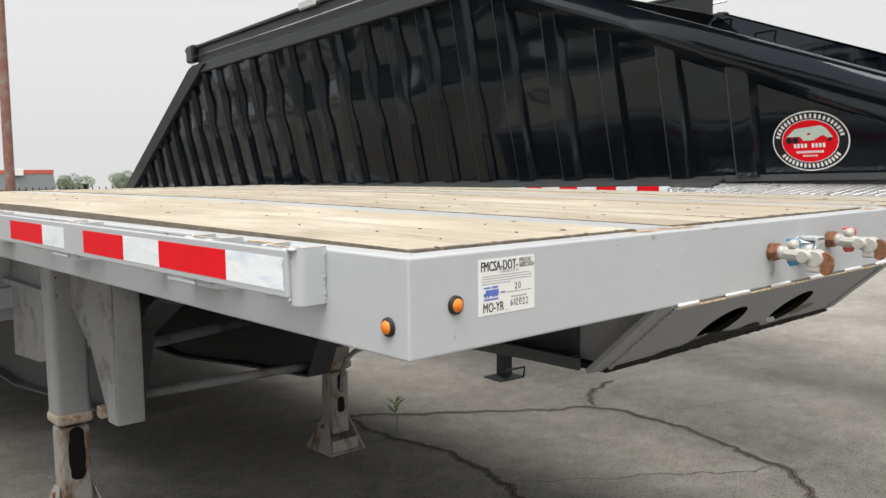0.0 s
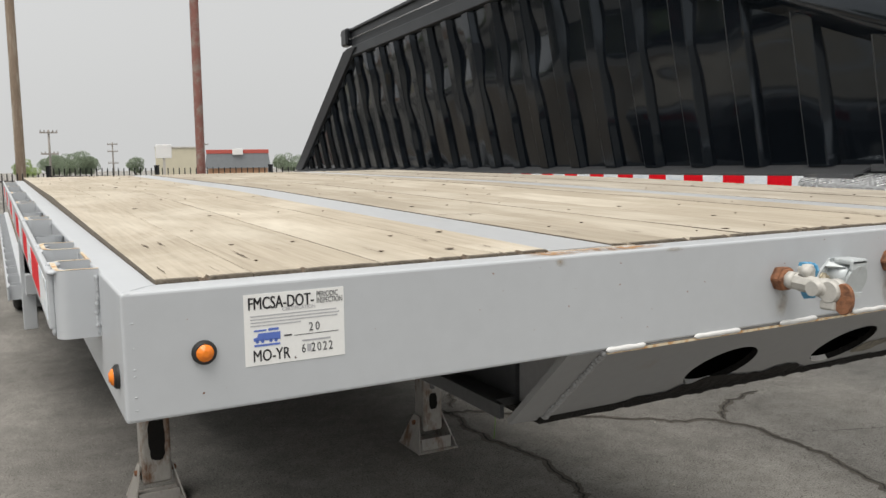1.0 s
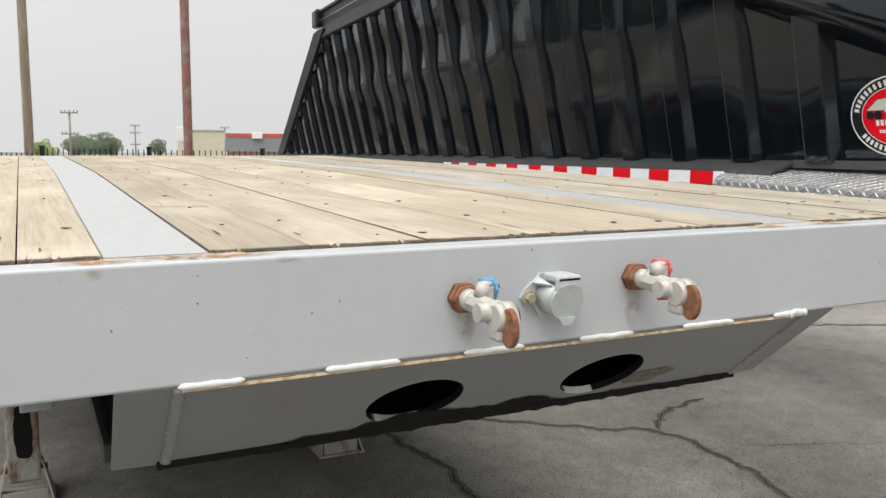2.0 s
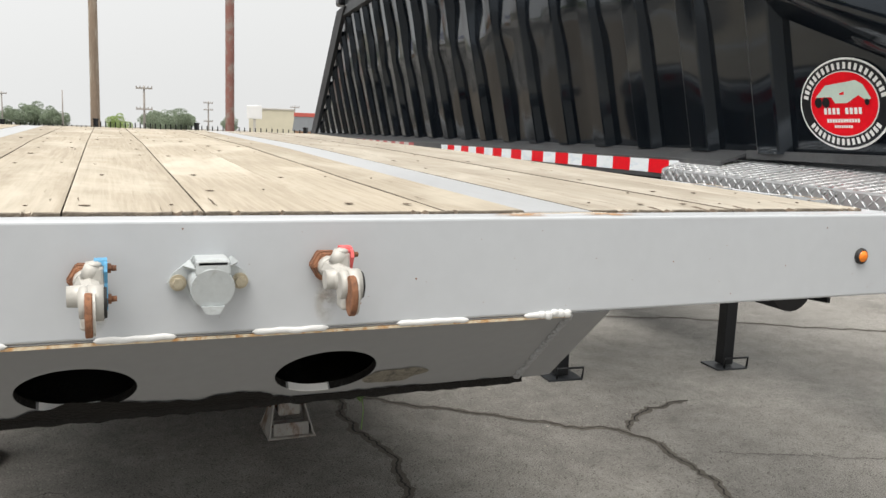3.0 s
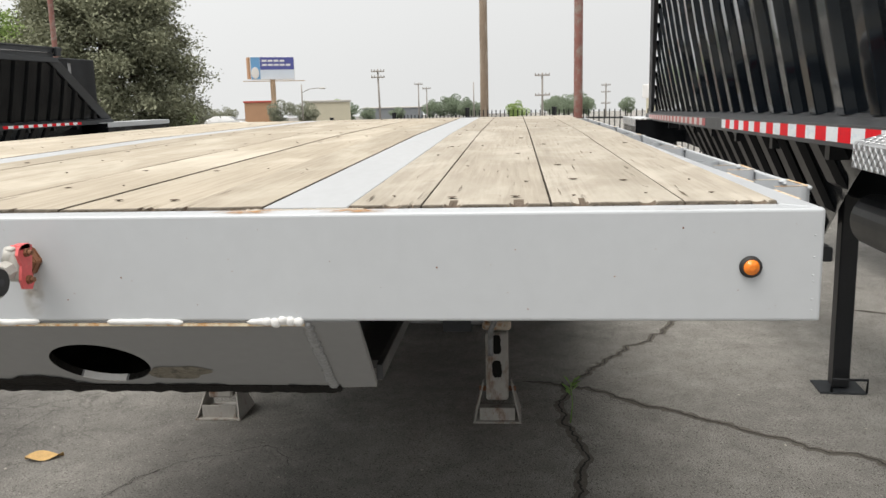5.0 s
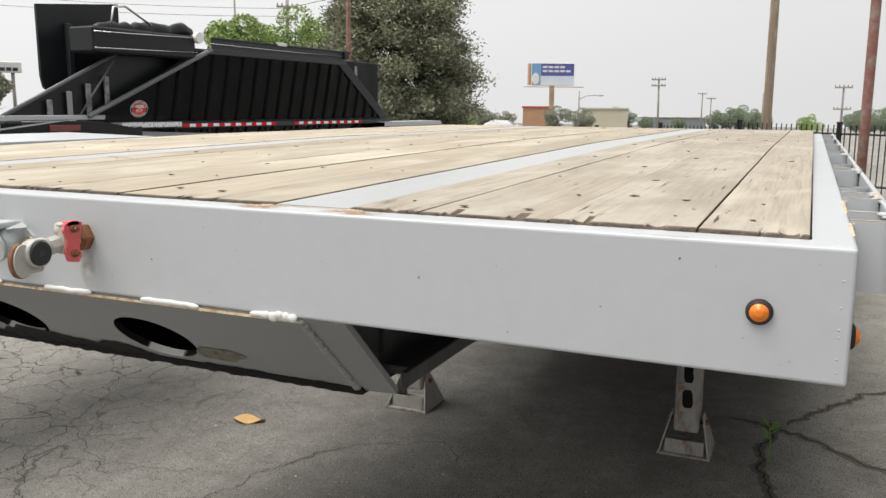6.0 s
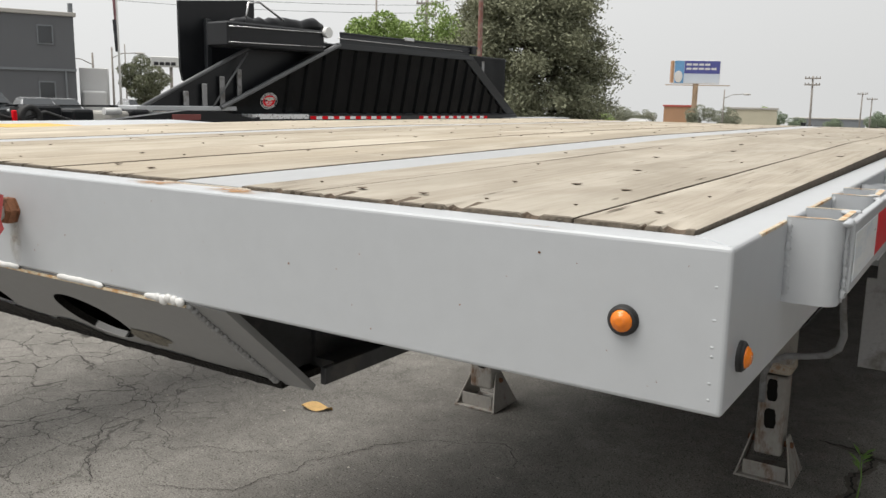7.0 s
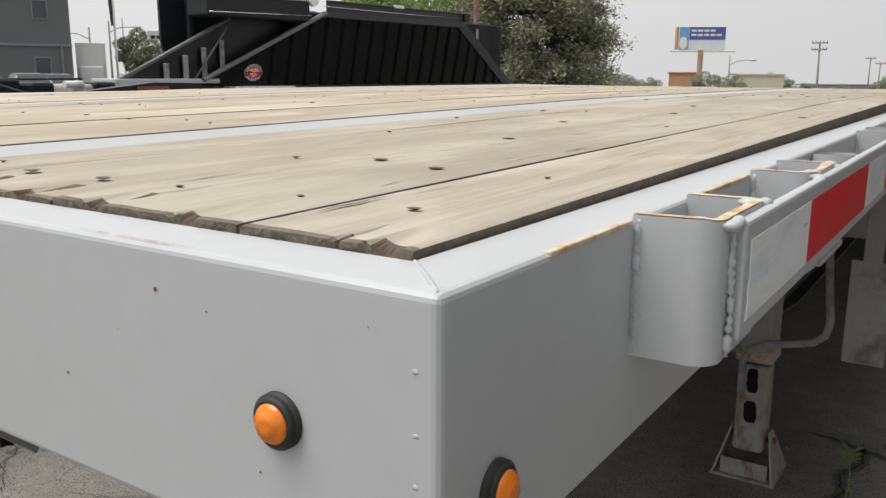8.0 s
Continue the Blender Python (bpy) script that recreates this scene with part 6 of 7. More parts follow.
        B(bm, w - 0.12, w + 0.12, d["leg"] - 0.10, d["leg"] + 0.10, 0.0, 0.012, 0.002)
        part("foot_plate", bm, BLACK_EDGE, leg)
        bm = bmesh.new()
        tube(bm, [P(w - 0.06, d["leg"] - 0.09, 0.01), P(w - 0.06, d["leg"] - 0.10, 0.085), P(w + 0.12, d["leg"] - 0.10, 0.085), P(w + 0.12, d["leg"] - 0.09, 0.01)], 0.008, 8)
        part("foot_handle", bm, BLACK_SATIN, leg)
    # tandem axles, fenders
    for s in (d["axle"], d["axle"] + 1.28):
        for w in (-0.19, 0.13, W - 0.13, W + 0.19):
            wheel(T, P(w, s, 0.51), 0.51, 0.26, -mx if w < 1 else mx)
        bm = bmesh.new()
        cyl(bm, P(-0.1, s, 0.51), P(W + 0.1, s, 0.51), 0.07, n=14)
        part("axle", bm, BLACK_SATIN, T)
    for w0, w1 in ((-0.36, 0.32), (W - 0.32, W + 0.36)):
        bm = bmesh.new()
        s0, s1 = d["axle"] - 0.85, d["axle"] + 2.1
        zf = zb - 0.10
        B(bm, w0, w1, s0, s1, zf, zf + 0.015, 0.003)
        B(bm, w0, w0 + 0.01, s0, s1, zf - 0.09, zf, 0.002)
        part("fender", bm, TREAD if detailed else PAINT, T, "flat pale fender over the wheels")
        bm = bmesh.new()
        B(bm, w0 + 0.012, w0 + 0.020, s0 + 0.02, s1 - 0.02, zf - 0.30, zf - 0.005, 0.002)
        B(bm, w0 + 0.012, w1, s0 + 0.01, s0 + 0.02, zf - 0.30, zf - 0.005, 0.002)
        part("fender_skirt", bm, BLACK_MATTE, T, "black skirt plate under the fender")
        if not detailed:
            bm = bmesh.new()
            B(bm, w0 + 0.02, w1 - 0.02, s0 + 0.02, s0 + 0.03, zf - 0.35, zf, 0.002)
            part("mud_flap", bm, RUBBER, T)
    # front: neck, bulkhead, tarp housing
    for w in (0.0, W - 0.22):
        bm = bmesh.new()
        B(bm, w, w + 0.22, d["f0"] - 2.4, d["f1"] - 0.3, zb - 0.12, zb - 0.01, 0.02)
        part("neck_rail", bm, BLACK_EDGE, T)
    f1 = d["f1"]
    for wo in (() if detailed else (0.0,)):
        bm = bmesh.new()
        tube(bm, [P(wo, f1 - 4.0, zb + 0.08), P(wo, f1 - 1.84, zt - 0.17)], 0.032, 8)
        part("neck_brace", bm, BLACK_SKYLIT, T)
        bm = bmesh.new()
        tube(bm, [P(wo - 0.02, f1 - 2.62, zb + 0.12), P(wo - 0.02, f1 - 1.88, zt - 0.25)], 0.017, 8)
        part("neck_strut", bm, BLACK_SKYLIT, T)
        bm = bmesh.new()
        plate(bm, [P(wo + 0.10, f1 - 3.9, zb + 0.08), P(wo + 0.10, f1 - 2.4, zb + 0.08), P(wo + 0.10, f1 - 0.1, zt - 0.1), P(wo + 0.10, f1 - 1.8, zt - 0.2)], 0.01)
        part("neck_web", bm, BLACK_SATIN, T)
        # pale grey puts a sky reflection into the black stiffeners' colour
        for k in range(4):
            bm = bmesh.new()
            s = f1 - 3.15 + 0.36 * k
            B(bm, wo + 0.02, wo + 0.06, s, s + 0.09, zb + 0.12, zb + 0.36 + 0.13 * k, 0.01)
            part("web_stiffener", bm, PAINT_UNDER, T)
    if not detailed:
        bm = bmesh.new()
        B(bm, -0.04, 0.6, f1 - 4.05, f1 - 2.15, zb + 0.05, zb + 0.125, 0.01)
        part("neck_deck", bm, PAINT, T, "pale deck plate on the neck")
        bm = bmesh.new()
        sA, sB = f1 - 2.65, f1 - 1.03
        prism(bm, [(sA + 0.15, zb + 0.48), (sB, zb + 0.48), (sB, zt + 0.74), (sA, zt + 0.58), (sA, zb + 0.75), (sA + 0.04, zb + 0.56)], "x", *sorted((mx * 0.80, mx * 0.85)))
        part("bulkhead", bm, BLACK_SATIN, T, "tall black bulkhead sheet at the front")
        bm = bmesh.new()
        B(bm, 0.70, 0.79, sA + 0.48, sA + 0.58, zb + 0.65, zt + 0.32, 0.01)
        part("bulkhead_post", bm, BLACK_EDGE, T)
    bm = bmesh.new()
    w = inward(zt)
    B(bm, w - 0.02, w + 0.55, f1 - 2.5, f1 - 0.3, zt - 0.18, zt + 0.22, 0.03)
    part("tarp_housing", bm, BLACK_SATIN, T, "long black tarp arm housing")
    for dz in (-0.12, 0.13):
        bm = bmesh.new()
        tube(bm, [P(w - 0.05, f1 - 2.5, zt + dz), P(w - 0.05, f1 - 0.3, zt + dz + 0.05)], 0.010, 8)
        part("housing_trim", bm, CHROME, T)
    bm = bmesh.new()
    cyl(bm, P(w - 0.02, f1 - 0.27, zt + 0.19), P(w - 0.10, f1 - 0.27, zt + 0.19), 0.10, 0.095, 24)
    part("end_cap", bm, STICKER, T, "round white cap of the tarp roller")
    bm = bmesh.new()
    rnd = random.Random(21)
    pts = [P(0.30 + 0.04 * rnd.random(), f1 - 2.0 + 2.2 * k / 17, zt + 0.20 + 0.12 * k / 17 + 0.05 * rnd.random()) for k in range(18)]
    tube(bm, pts, [0.06 if k in (0, 17) else 0.10 + 0.06 * rnd.random() for k in range(18)], 12)
    part("rolled_tarp", bm, BLACK_SATIN, T, "rolled black tarpaulin")
    bm = bmesh.new()
    tube(bm, [P(0.2, f1 - 1.75, zt + 0.2), P(0.15, f1 - 1.70, zt + 0.60), P(0.15, f1 - 1.45, zt + 0.63), P(0.1, f1 - 0.95, zt + 0.36)], 0.02, 8)
    part("tarp_arm", bm, CHROME, T)
    if not detailed:
        bm = bmesh.new()
        B(bm, -0.27, 0.02, 1.1, 2.42, zb - 0.085, zb + 0.0, 0.006)
        part("tread_step", bm, TREAD, T, "bright diamond plate step along the side")
        bm = bmesh.new()
        B(bm, 0.02, 1.6, d["r1"] + 0.25, d["r1"] + 1.95, zb + 0.12, zt + 0.06, 0.02)
        part("rear_box", bm, BLACK_MATTE, T, "black box behind the hopper")
        bm = bmesh.new()
        B(bm, 0.006, 0.021, d["r1"] + 0.9, d["r1"] + 1.0, zb + 0.5, zt - 0.05, 0.004)
        part("box_panel", bm, PAINT_UNDER, T)
    if detailed:
        # diamond plate step beside the front of the hopper
        bm = bmesh.new()
        prism(bm, [(mx * -0.27, 1.398), (mx * -0.27, 1.470), (mx * -0.262, 1.476), (mx * 0.02, 1.522), (mx * 0.02, 1.46)], "y", -2.4, 1.55)
        for v in bm.verts:
            if v.co.y > 1.5:
                v.co.y += 0.22 * (0.27 + mx * v.co.x) / 0.29
        step = part("tread_step", bm, TREAD, T, "bright diamond plate step along the side")
        bm = bmesh.new()

        def lozenge(c, u, v, nrm):
            a = [c + u * 0.0140, c + v * 0.0040, c - u * 0.0140, c - v * 0.0040]
            top = bm.verts.new(c + nrm * 0.0024 + u * 0.003)
            top2 = bm.verts.new(c + nrm * 0.0024 - u * 0.003)
            vs = [bm.verts.new(p) for p in a]
            bm.faces.new((vs[0], vs[1], top))
            bm.faces.new((vs[0], top, vs[3]))
            bm.faces.new((vs[1], vs[2], top2))
            bm.faces.new((vs[2], vs[3], top2))
            bm.faces.new((vs[1], top2, top))
            bm.faces.new((vs[3], top, top2))
        su = Vector((mx * 0.282, 0, 0.046)).normalized()
        sv = Vector((0, 1, 0))
        nn = Vector((mx * -0.16, 0, 1)).normalized()
        for i in range(150):
            s = 1.538 - 0.024 * i
            for j in range(11):
                base = Vector((mx * -0.255, s, 1.477)) + su * (0.006 + 0.0245 * j)
                dirn = (su + sv).normalized() if (i + j) % 2 else (su - sv).normalized()
                per = dirn.cross(nn)
                lozenge(base + nn * 0.0004 + sv * (0.22 * j / 11), dirn, per, nn)
            for j in range(4):
                base = Vector((mx * -0.2705, s, 1.408 + 0.0178 * j))
                up = Vector((0, 0, 1))
                dirn = (up + sv).normalized() if (i + j) % 2 else (up - sv).normalized()
                out = Vector((-mx, 0, 0))
                lozenge(base, dirn, dirn.cross(out), out)
        part("tread_pattern", bm, TREAD, step, "raised diamond pattern", kind="stuff")
        for s in (1.2, 0.3, -0.6):
            bm = bmesh.new()
            B(bm, -0.24, 0.3, s, s + 0.06, 1.20, 1.384, 0.006)
            part("step_bracket", bm, BLACK_SATIN, T)
    # the trailer stands a little nose-high on its landing legs
    for ob in T.children_recursive:
        kind_ = ob.name.split(".")[0]
        if kind_ in ("wheel", "rim", "axle", "tread_step", "tread_pattern", "step_bracket"):
            continue
        for v in ob.data.vertices:
            v.co.z += d["rise"] * (11.0 - v.co.y) * min(1.0, max(0.0, (v.co.z - 0.15) / 0.9))
    return T


NEAR = dict(rise=0.0174, zb=1.380, zt=2.70, W=1.90, f0=-0.40, fz0=1.444, f1=2.88, r1=7.84, r0=11.24, rib0=1.235, board=0.20,
            tape=[(1.403, 4.765), (5.51, 10.7)], logo=(0.90, 1.548, 0.192, 0.142), leg=3.50, legw=(0.33, 1.60), axle=11.0)
FAR = dict(rise=0.0, zb=1.335, zt=2.62, W=1.90, f0=0.62, fz0=1.44, f1=3.12, r1=7.40, r0=9.69, rib0=2.1, board=0.20,
           tape=[(2.58, 5.2), (5.78, 8.5)], logo=(1.66, 1.56, 0.19, 0.14), leg=3.9, legw=(0.33, 1.60), axle=9.9)
dump_trailer((2.01, 0, 0), -4.18, 1, NEAR, "glossy black bottom dump trailer parked beside the flatbed", True)
dump_trailer((-9.5, 8.4, 0), -4.18, -1, FAR, "black bottom dump trailer with a tall front bulkhead, farther off", False)


# ---- poles and fence ----
def spot(az, dist):
    a = radians(az)
    return 0.4 + dist * math.sin(a), -1.0 + dist * math.cos(a)


def pole(name, at, r, h, mat, label, taper=0.75):
    bm = bmesh.new()
    n = 7
    tube(bm, [(0.0, 0, h * i / n - (0.3 if i == 0 else 0)) for i in range(n + 1)], [r * (1 - (1 - taper) * i / n) for i in range(n + 1)], 16)
    solid(name, bm, mat, label, "pole", at)


pole("steel_pole", (1.935, 14.05, 0), 0.078, 11, REDPOLE, "tall rusty red steel pole by the fence", 0.95)
pole("wooden_pole", (-0.40, 32.3, gz(32.3)), 0.17, 13, WOODPOLE, "tall weathered wooden pole")
pole("steel_pole", (*spot(-28.6, 26), gz(22)), 0.075, 10, REDPOLE, "tall rusty red steel pole before the big tree", 0.95)


def fence():
    F = thing("fence", "low black iron picket fence along the yard's edge", "fence")
    p0, dr = Vector((-2.204, 19.782, 0)), Vector((0.788, -0.616, 0)).normalized()
    iron = BLACK_SATIN
    bm = bmesh.new()
    box(bm, -0.008, 0.008, -0.008, 0.008, 0.06, 1.34)
    picket = mesh_of(bm, "picket", iron)
    bm = bmesh.new()
    box(bm, -0.035, 0.035, -0.035, 0.035, -0.1, 1.37)
    box(bm, -0.042, 0.042, -0.042, 0.042, 1.37, 1.395)
    post = mesh_of(bm, "post", iron)
    ang = math.atan2(dr.y, dr.x)
    rest = bmesh.new()
    for k in range(-16, 7):
        base = p0 + dr * 2.44 * k
        sink = -0.10 * min(3, max(0, 1 - k)) - 0.02 * max(0, -k)
        o = new("post", post)
        o.parent = F
        o.matrix_basis = Matrix.Translation(base + Vector((0, 0, gz(base.y) + sink))) @ Matrix.Rotation(ang, 4, "Z")
        a, b = base + dr * 0.035, base + dr * 2.405
        for z in (0.22, 1.17):
            bm = bmesh.new()
            cyl(bm, a + Vector((0, 0, z + sink + gz(a.y))), b + Vector((0, 0, z + sink + gz(b.y))), 0.018, n=4)
            part("rail", bm, iron, F)
        for i in range(1, 20):
            c = base + dr * 0.122 * i
            c.z = gz(c.y) + sink
            if -8 <= k < 7:
                o = new("picket", picket)
                o.parent = F
                o.matrix_basis = Matrix.Translation(c) @ Matrix.Rotation(ang, 4, "Z")
            else:
                box(rest, c.x - 0.008, c.x + 0.008, c.y - 0.008, c.y + 0.008, c.z + 0.06, c.z + 1.34)
    part("far_pickets", rest, iron, F, kind="stuff")


fence()


# ---- plants ----
def leaf_material(name, a, b, rough=0.6):
    m = bpy.data.materials.new(name)
    m.use_nodes = True
    n, l = m.node_tree.nodes, m.node_tree.links
    g = n.new("ShaderNodeNewGeometry")
    ramp = n.new("ShaderNodeValToRGB")
    ramp.color_ramp.elements[0].color = (*a, 1)
    ramp.color_ramp.elements[1].color = (*b, 1)
    l.new(g.outputs["Random Per Island"], ramp.inputs["Fac"])
    l.new(ramp.outputs[0], n["Principled BSDF"].inputs["Base Color"])
    n["Principled BSDF"].inputs["Roughness"].default_value = rough
    n["Principled BSDF"].inputs["Specular IOR Level"].default_value = 0.12
    return m


# all but the spring green carry distance haze in their leaf colour
LEAF_OLIVE = leaf_material("olive_needles", (0.195, 0.205, 0.135), (0.28, 0.288, 0.198))
LEAF_HAZE_OLIVE = leaf_material("hazy_olive_leaves", (0.16, 0.175, 0.11), (0.24, 0.25, 0.17))
LEAF_GREEN = leaf_material("spring_leaves", (0.20, 0.29, 0.08), (0.37, 0.46, 0.19))
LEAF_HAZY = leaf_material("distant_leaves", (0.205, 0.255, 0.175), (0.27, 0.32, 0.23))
LEAF_HAZE_GREY = leaf_material("haze_grey_leaves", (0.235, 0.25, 0.18), (0.31, 0.32, 0.245))
BARK = material("bark", (0.10, 0.075, 0.055), 0.9, vary=0.25, scale=6, fine=40, stretch=(1, 1, 0.2), bump=0.6)


def foliage(parent, mat, clumps, count, size, seed, flat=1.0):
    """Many small leaf clusters scattered through ellipsoid clumps, denser at their skins."""
    rs = np.random.RandomState(seed)
    vol = np.array([c[3] * c[4] for c in clumps], float)
    which = rs.choice(len(clumps), count, p=vol / vol.sum())
    C = np.array(clumps)[which]
    d = rs.normal(size=(count, 3))
    d /= np.linalg.norm(d, axis=1)[:, None]
    r = rs.uniform(0.55, 1.06, count) ** 0.6
    pos = C[:, :3] + d * r[:, None] * C[:, [3, 3, 4]]
    a = rs.normal(size=(count, 3))
    a /= np.linalg.norm(a, axis=1)[:, None]
    b = np.cross(a, rs.normal(size=(count, 3)))
    b /= np.linalg.norm(b, axis=1)[:, None]
    s = size * rs.uniform(0.5, 1.4, count)[:, None]
    v = np.stack([pos - a * s, pos - b * s * 0.5, pos + a * s, pos + b * s * 0.5], 1).reshape(-1, 3)
    me = bpy.data.meshes.new("crown")
    idx = np.arange(count * 4).reshape(-1, 4)
    me.from_pydata(v.tolist(), [], idx.tolist())
    me.materials.append(mat)
    ob = new("crown", me)
    ob.parent = parent
    return ob


def tree(at, h, r, mat, seed, label, count=2600, size=0.16, low=0.25, limbs=6, dense=9, trunk=0.06):
    rnd = random.Random(seed)
    T = thing("tree", label, "tree", at, rnd.uniform(0, 360))
    bm = bmesh.new()
    tube(bm, [(0, 0, -0.3), (0.02 * h, 0, 0.25 * h), (0.0, 0.02 * h, 0.55 * h), (0.01 * h, 0, 0.88 * h)], [trunk * h * 0.6, trunk * h * 0.45, trunk * h * 0.28, trunk * h * 0.07], 10)
    for k in range(limbs):
        a = 2 * math.pi * (k + rnd.random() * 0.7) / limbs
        z = h * rnd.uniform(low * 0.8, 0.6)
        ln = r * rnd.uniform(0.55, 0.9)
        tube(bm, [(0, 0, z), (ln * 0.5 * math.cos(a), ln * 0.5 * math.sin(a), z + ln * 0.22), (ln * math.cos(a), ln * math.sin(a), z + ln * rnd.uniform(0.3, 0.7))], [trunk * h * 0.2, trunk * h * 0.13, trunk * h * 0.04], 7)
    part("trunk", bm, BARK, T)
    clumps = []
    for k in range(dense):
        u = k / max(1, dense - 1)
        z = h * (low + (0.92 - low) * u)
        env = r * math.sin(math.pi * min(1, 0.22 + 0.80 * (1 - u) ** 0.9)) ** 0.8
        m = 1 if u > 0.92 else (3 if u > 0.7 else 5)
        for j in range(m):
            a = 2 * math.pi * (j / m + rnd.random())
            o = env * rnd.uniform(0.45, 0.75) if m > 1 else 0
            q = env * rnd.uniform(0.32, 0.48) + 0.03 * h
            clumps.append((o * math.cos(a), o * math.sin(a), z + rnd.uniform(-0.04, 0.04) * h, q, q * rnd.uniform(0.6, 0.9)))
    foliage(T, mat, clumps, count, size, seed)
    return T


def place(az, dist):
    x, y = spot(az, dist)
    return (x, y, gz(y))


def conifer(at, h, r, mat_, seed, label, branches=340, sprays=16, leaves=42):
    """Broad old conifer: limbs in loose tiers, each hung with drooping sprays of small needles tufts."""
    rs = np.random.RandomState(seed)
    T = thing("conifer_tree", label, "tree", at)
    bm = bmesh.new()
    tube(bm, [(0, 0, -0.3), (0.05, 0, 0.3 * h), (-0.04, 0.06, 0.6 * h), (0.0, 0, 0.95 * h)], [0.32, 0.26, 0.16, 0.04], 12)
    pos = []
    for k in range(branches):
        u = 0.07 + 0.90 * ((k + rs.rand()) / branches) ** 0.92
        env = r * np.interp(u, [0.05, 0.16, 0.34, 0.52, 0.72, 0.88, 1.0], [0.80, 0.96, 1.0, 0.86, 0.62, 0.36, 0.06])
        ln = env * rs.uniform(0.72, 1.10)
        a = k * 2.39996 + rs.uniform(-0.5, 0.5)
        rise, droop = rs.uniform(0.05, 0.30) * ln, rs.uniform(0.10, 0.28) * ln
        z = u * h

        def along(f):
            return np.array([ln * f * math.cos(a), ln * f * math.sin(a), z + rise * f * 1.4 - droop * f * f * 1.3])
        if k % 3 == 0:
            tube(bm, [tuple(along(f)) for f in (0.0, 0.35, 0.7, 0.95)], [0.055, 0.04, 0.026, 0.010], 6)
        f = 0.30 + 0.72 * np.sqrt(rs.rand(sprays))
        for q in f:
            c = along(q) + rs.normal(0, 0.07, 3) * (0.6 + q)
            tuft = rs.normal(0, 1, (leaves, 3)) * (0.27, 0.27, 0.17)
            tuft[:, 2] -= 0.12 * rs.rand(leaves)
            pos.append(c + tuft)
    part("trunk", bm, BARK, T)
    pos = np.concatenate(pos)
    n = len(pos)
    a = rs.normal(size=(n, 3)) * (1, 1, 0.7)
    a /= np.linalg.norm(a, axis=1)[:, None]
    b = np.cross(a, rs.normal(size=(n, 3)))
    b /= np.linalg.norm(b, axis=1)[:, None]
    size = 0.066 * rs.uniform(0.5, 1.5, n)[:, None]
    v = np.stack([pos - a * size, pos - b * size * 0.45, pos + a * size, pos + b * size * 0.45], 1).reshape(-1, 3)
    me = bpy.data.meshes.new("crown")
    me.from_pydata(v.tolist(), [], np.arange(n * 4).reshape(-1, 4).tolist())
    me.materials.append(mat_)
    ob = new("crown", me)
    ob.parent = T
    return T


conifer(place(-26.0, 36), 10.4, 3.45, LEAF_OLIVE, 3, "large dark olive conifer with loose drooping sprays")
for k, (az, dist, h, r) in enumerate([(-36.0, 46, 6.9, 2.0), (-32.8, 48, 7.0, 2.7), (-30.6, 50, 6.2, 2.3)]):
    tree(place(az, dist), h, r, LEAF_GREEN, 40 + k, "young tree with fresh light green leaves", 20000, 0.09, 0.25, 7, 8, 0.03)
tree(place(-52.0, 60), 4.6, 1.5, LEAF_HAZE_OLIVE, 50, "small rounded olive tree by the lot", 12000, 0.075, 0.2, 5, 6, 0.04)
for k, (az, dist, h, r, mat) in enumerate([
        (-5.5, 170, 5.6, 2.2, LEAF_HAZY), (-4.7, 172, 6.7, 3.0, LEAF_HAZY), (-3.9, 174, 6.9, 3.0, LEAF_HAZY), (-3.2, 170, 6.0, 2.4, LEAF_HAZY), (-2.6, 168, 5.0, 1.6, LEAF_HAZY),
        (0.55, 70, 3.1, 0.95, LEAF_GREEN), (-15.6, 96, 4.4, 1.6, LEAF_HAZE_GREY), (-14.0, 100, 4.0, 1.7, LEAF_HAZE_GREY), (-11.9, 140, 5.6, 1.7, LEAF_GREEN), (-11.0, 138, 4.6, 1.3, LEAF_HAZY),
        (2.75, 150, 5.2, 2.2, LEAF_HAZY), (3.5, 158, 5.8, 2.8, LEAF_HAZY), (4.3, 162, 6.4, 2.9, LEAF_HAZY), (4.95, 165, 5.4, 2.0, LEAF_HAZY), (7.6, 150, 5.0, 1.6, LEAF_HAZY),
        (-20.6, 130, 4.4, 2.8, LEAF_HAZE_GREY), (-22.2, 90, 3.2, 2.0, LEAF_GREEN), (17.4, 170, 5.0, 3.4, LEAF_HAZY),
        (-7.9, 180, 4.0, 1.8, LEAF_HAZY), (20.5, 150, 5.0, 3.2, LEAF_HAZY), (-19.2, 128, 4.0, 2.0, LEAF_HAZE_GREY), (-9.9, 130, 3.4, 1.4, LEAF_HAZY)]):
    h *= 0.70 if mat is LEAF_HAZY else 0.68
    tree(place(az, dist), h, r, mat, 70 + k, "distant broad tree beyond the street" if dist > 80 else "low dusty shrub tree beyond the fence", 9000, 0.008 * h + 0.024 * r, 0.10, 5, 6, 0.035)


# ---- street beyond ----
CONCRETE = material("pale_concrete", (0.46, 0.44, 0.41), 0.85, vary=0.12, scale=1.5, fine=30)
WALL_GREY = material("grey_siding", (0.135, 0.14, 0.15), 0.7, vary=0.06, scale=0.8, fine=30)
WALL_CREAM = material("cream_wall", (0.56, 0.52, 0.40), 0.8, vary=0.08, scale=0.8, fine=20)
WALL_TAN = material("tan_brick_wall", (0.46, 0.27, 0.16), 0.8, vary=0.1, scale=0.8, fine=20)
ROOF_RED = material("red_fascia", (0.45, 0.09, 0.07), 0.6, vary=0.1, scale=1, fine=20)
ROOF_GREY = material("grey_shingle", (0.22, 0.235, 0.25), 0.85, vary=0.12, scale=2, fine=30)
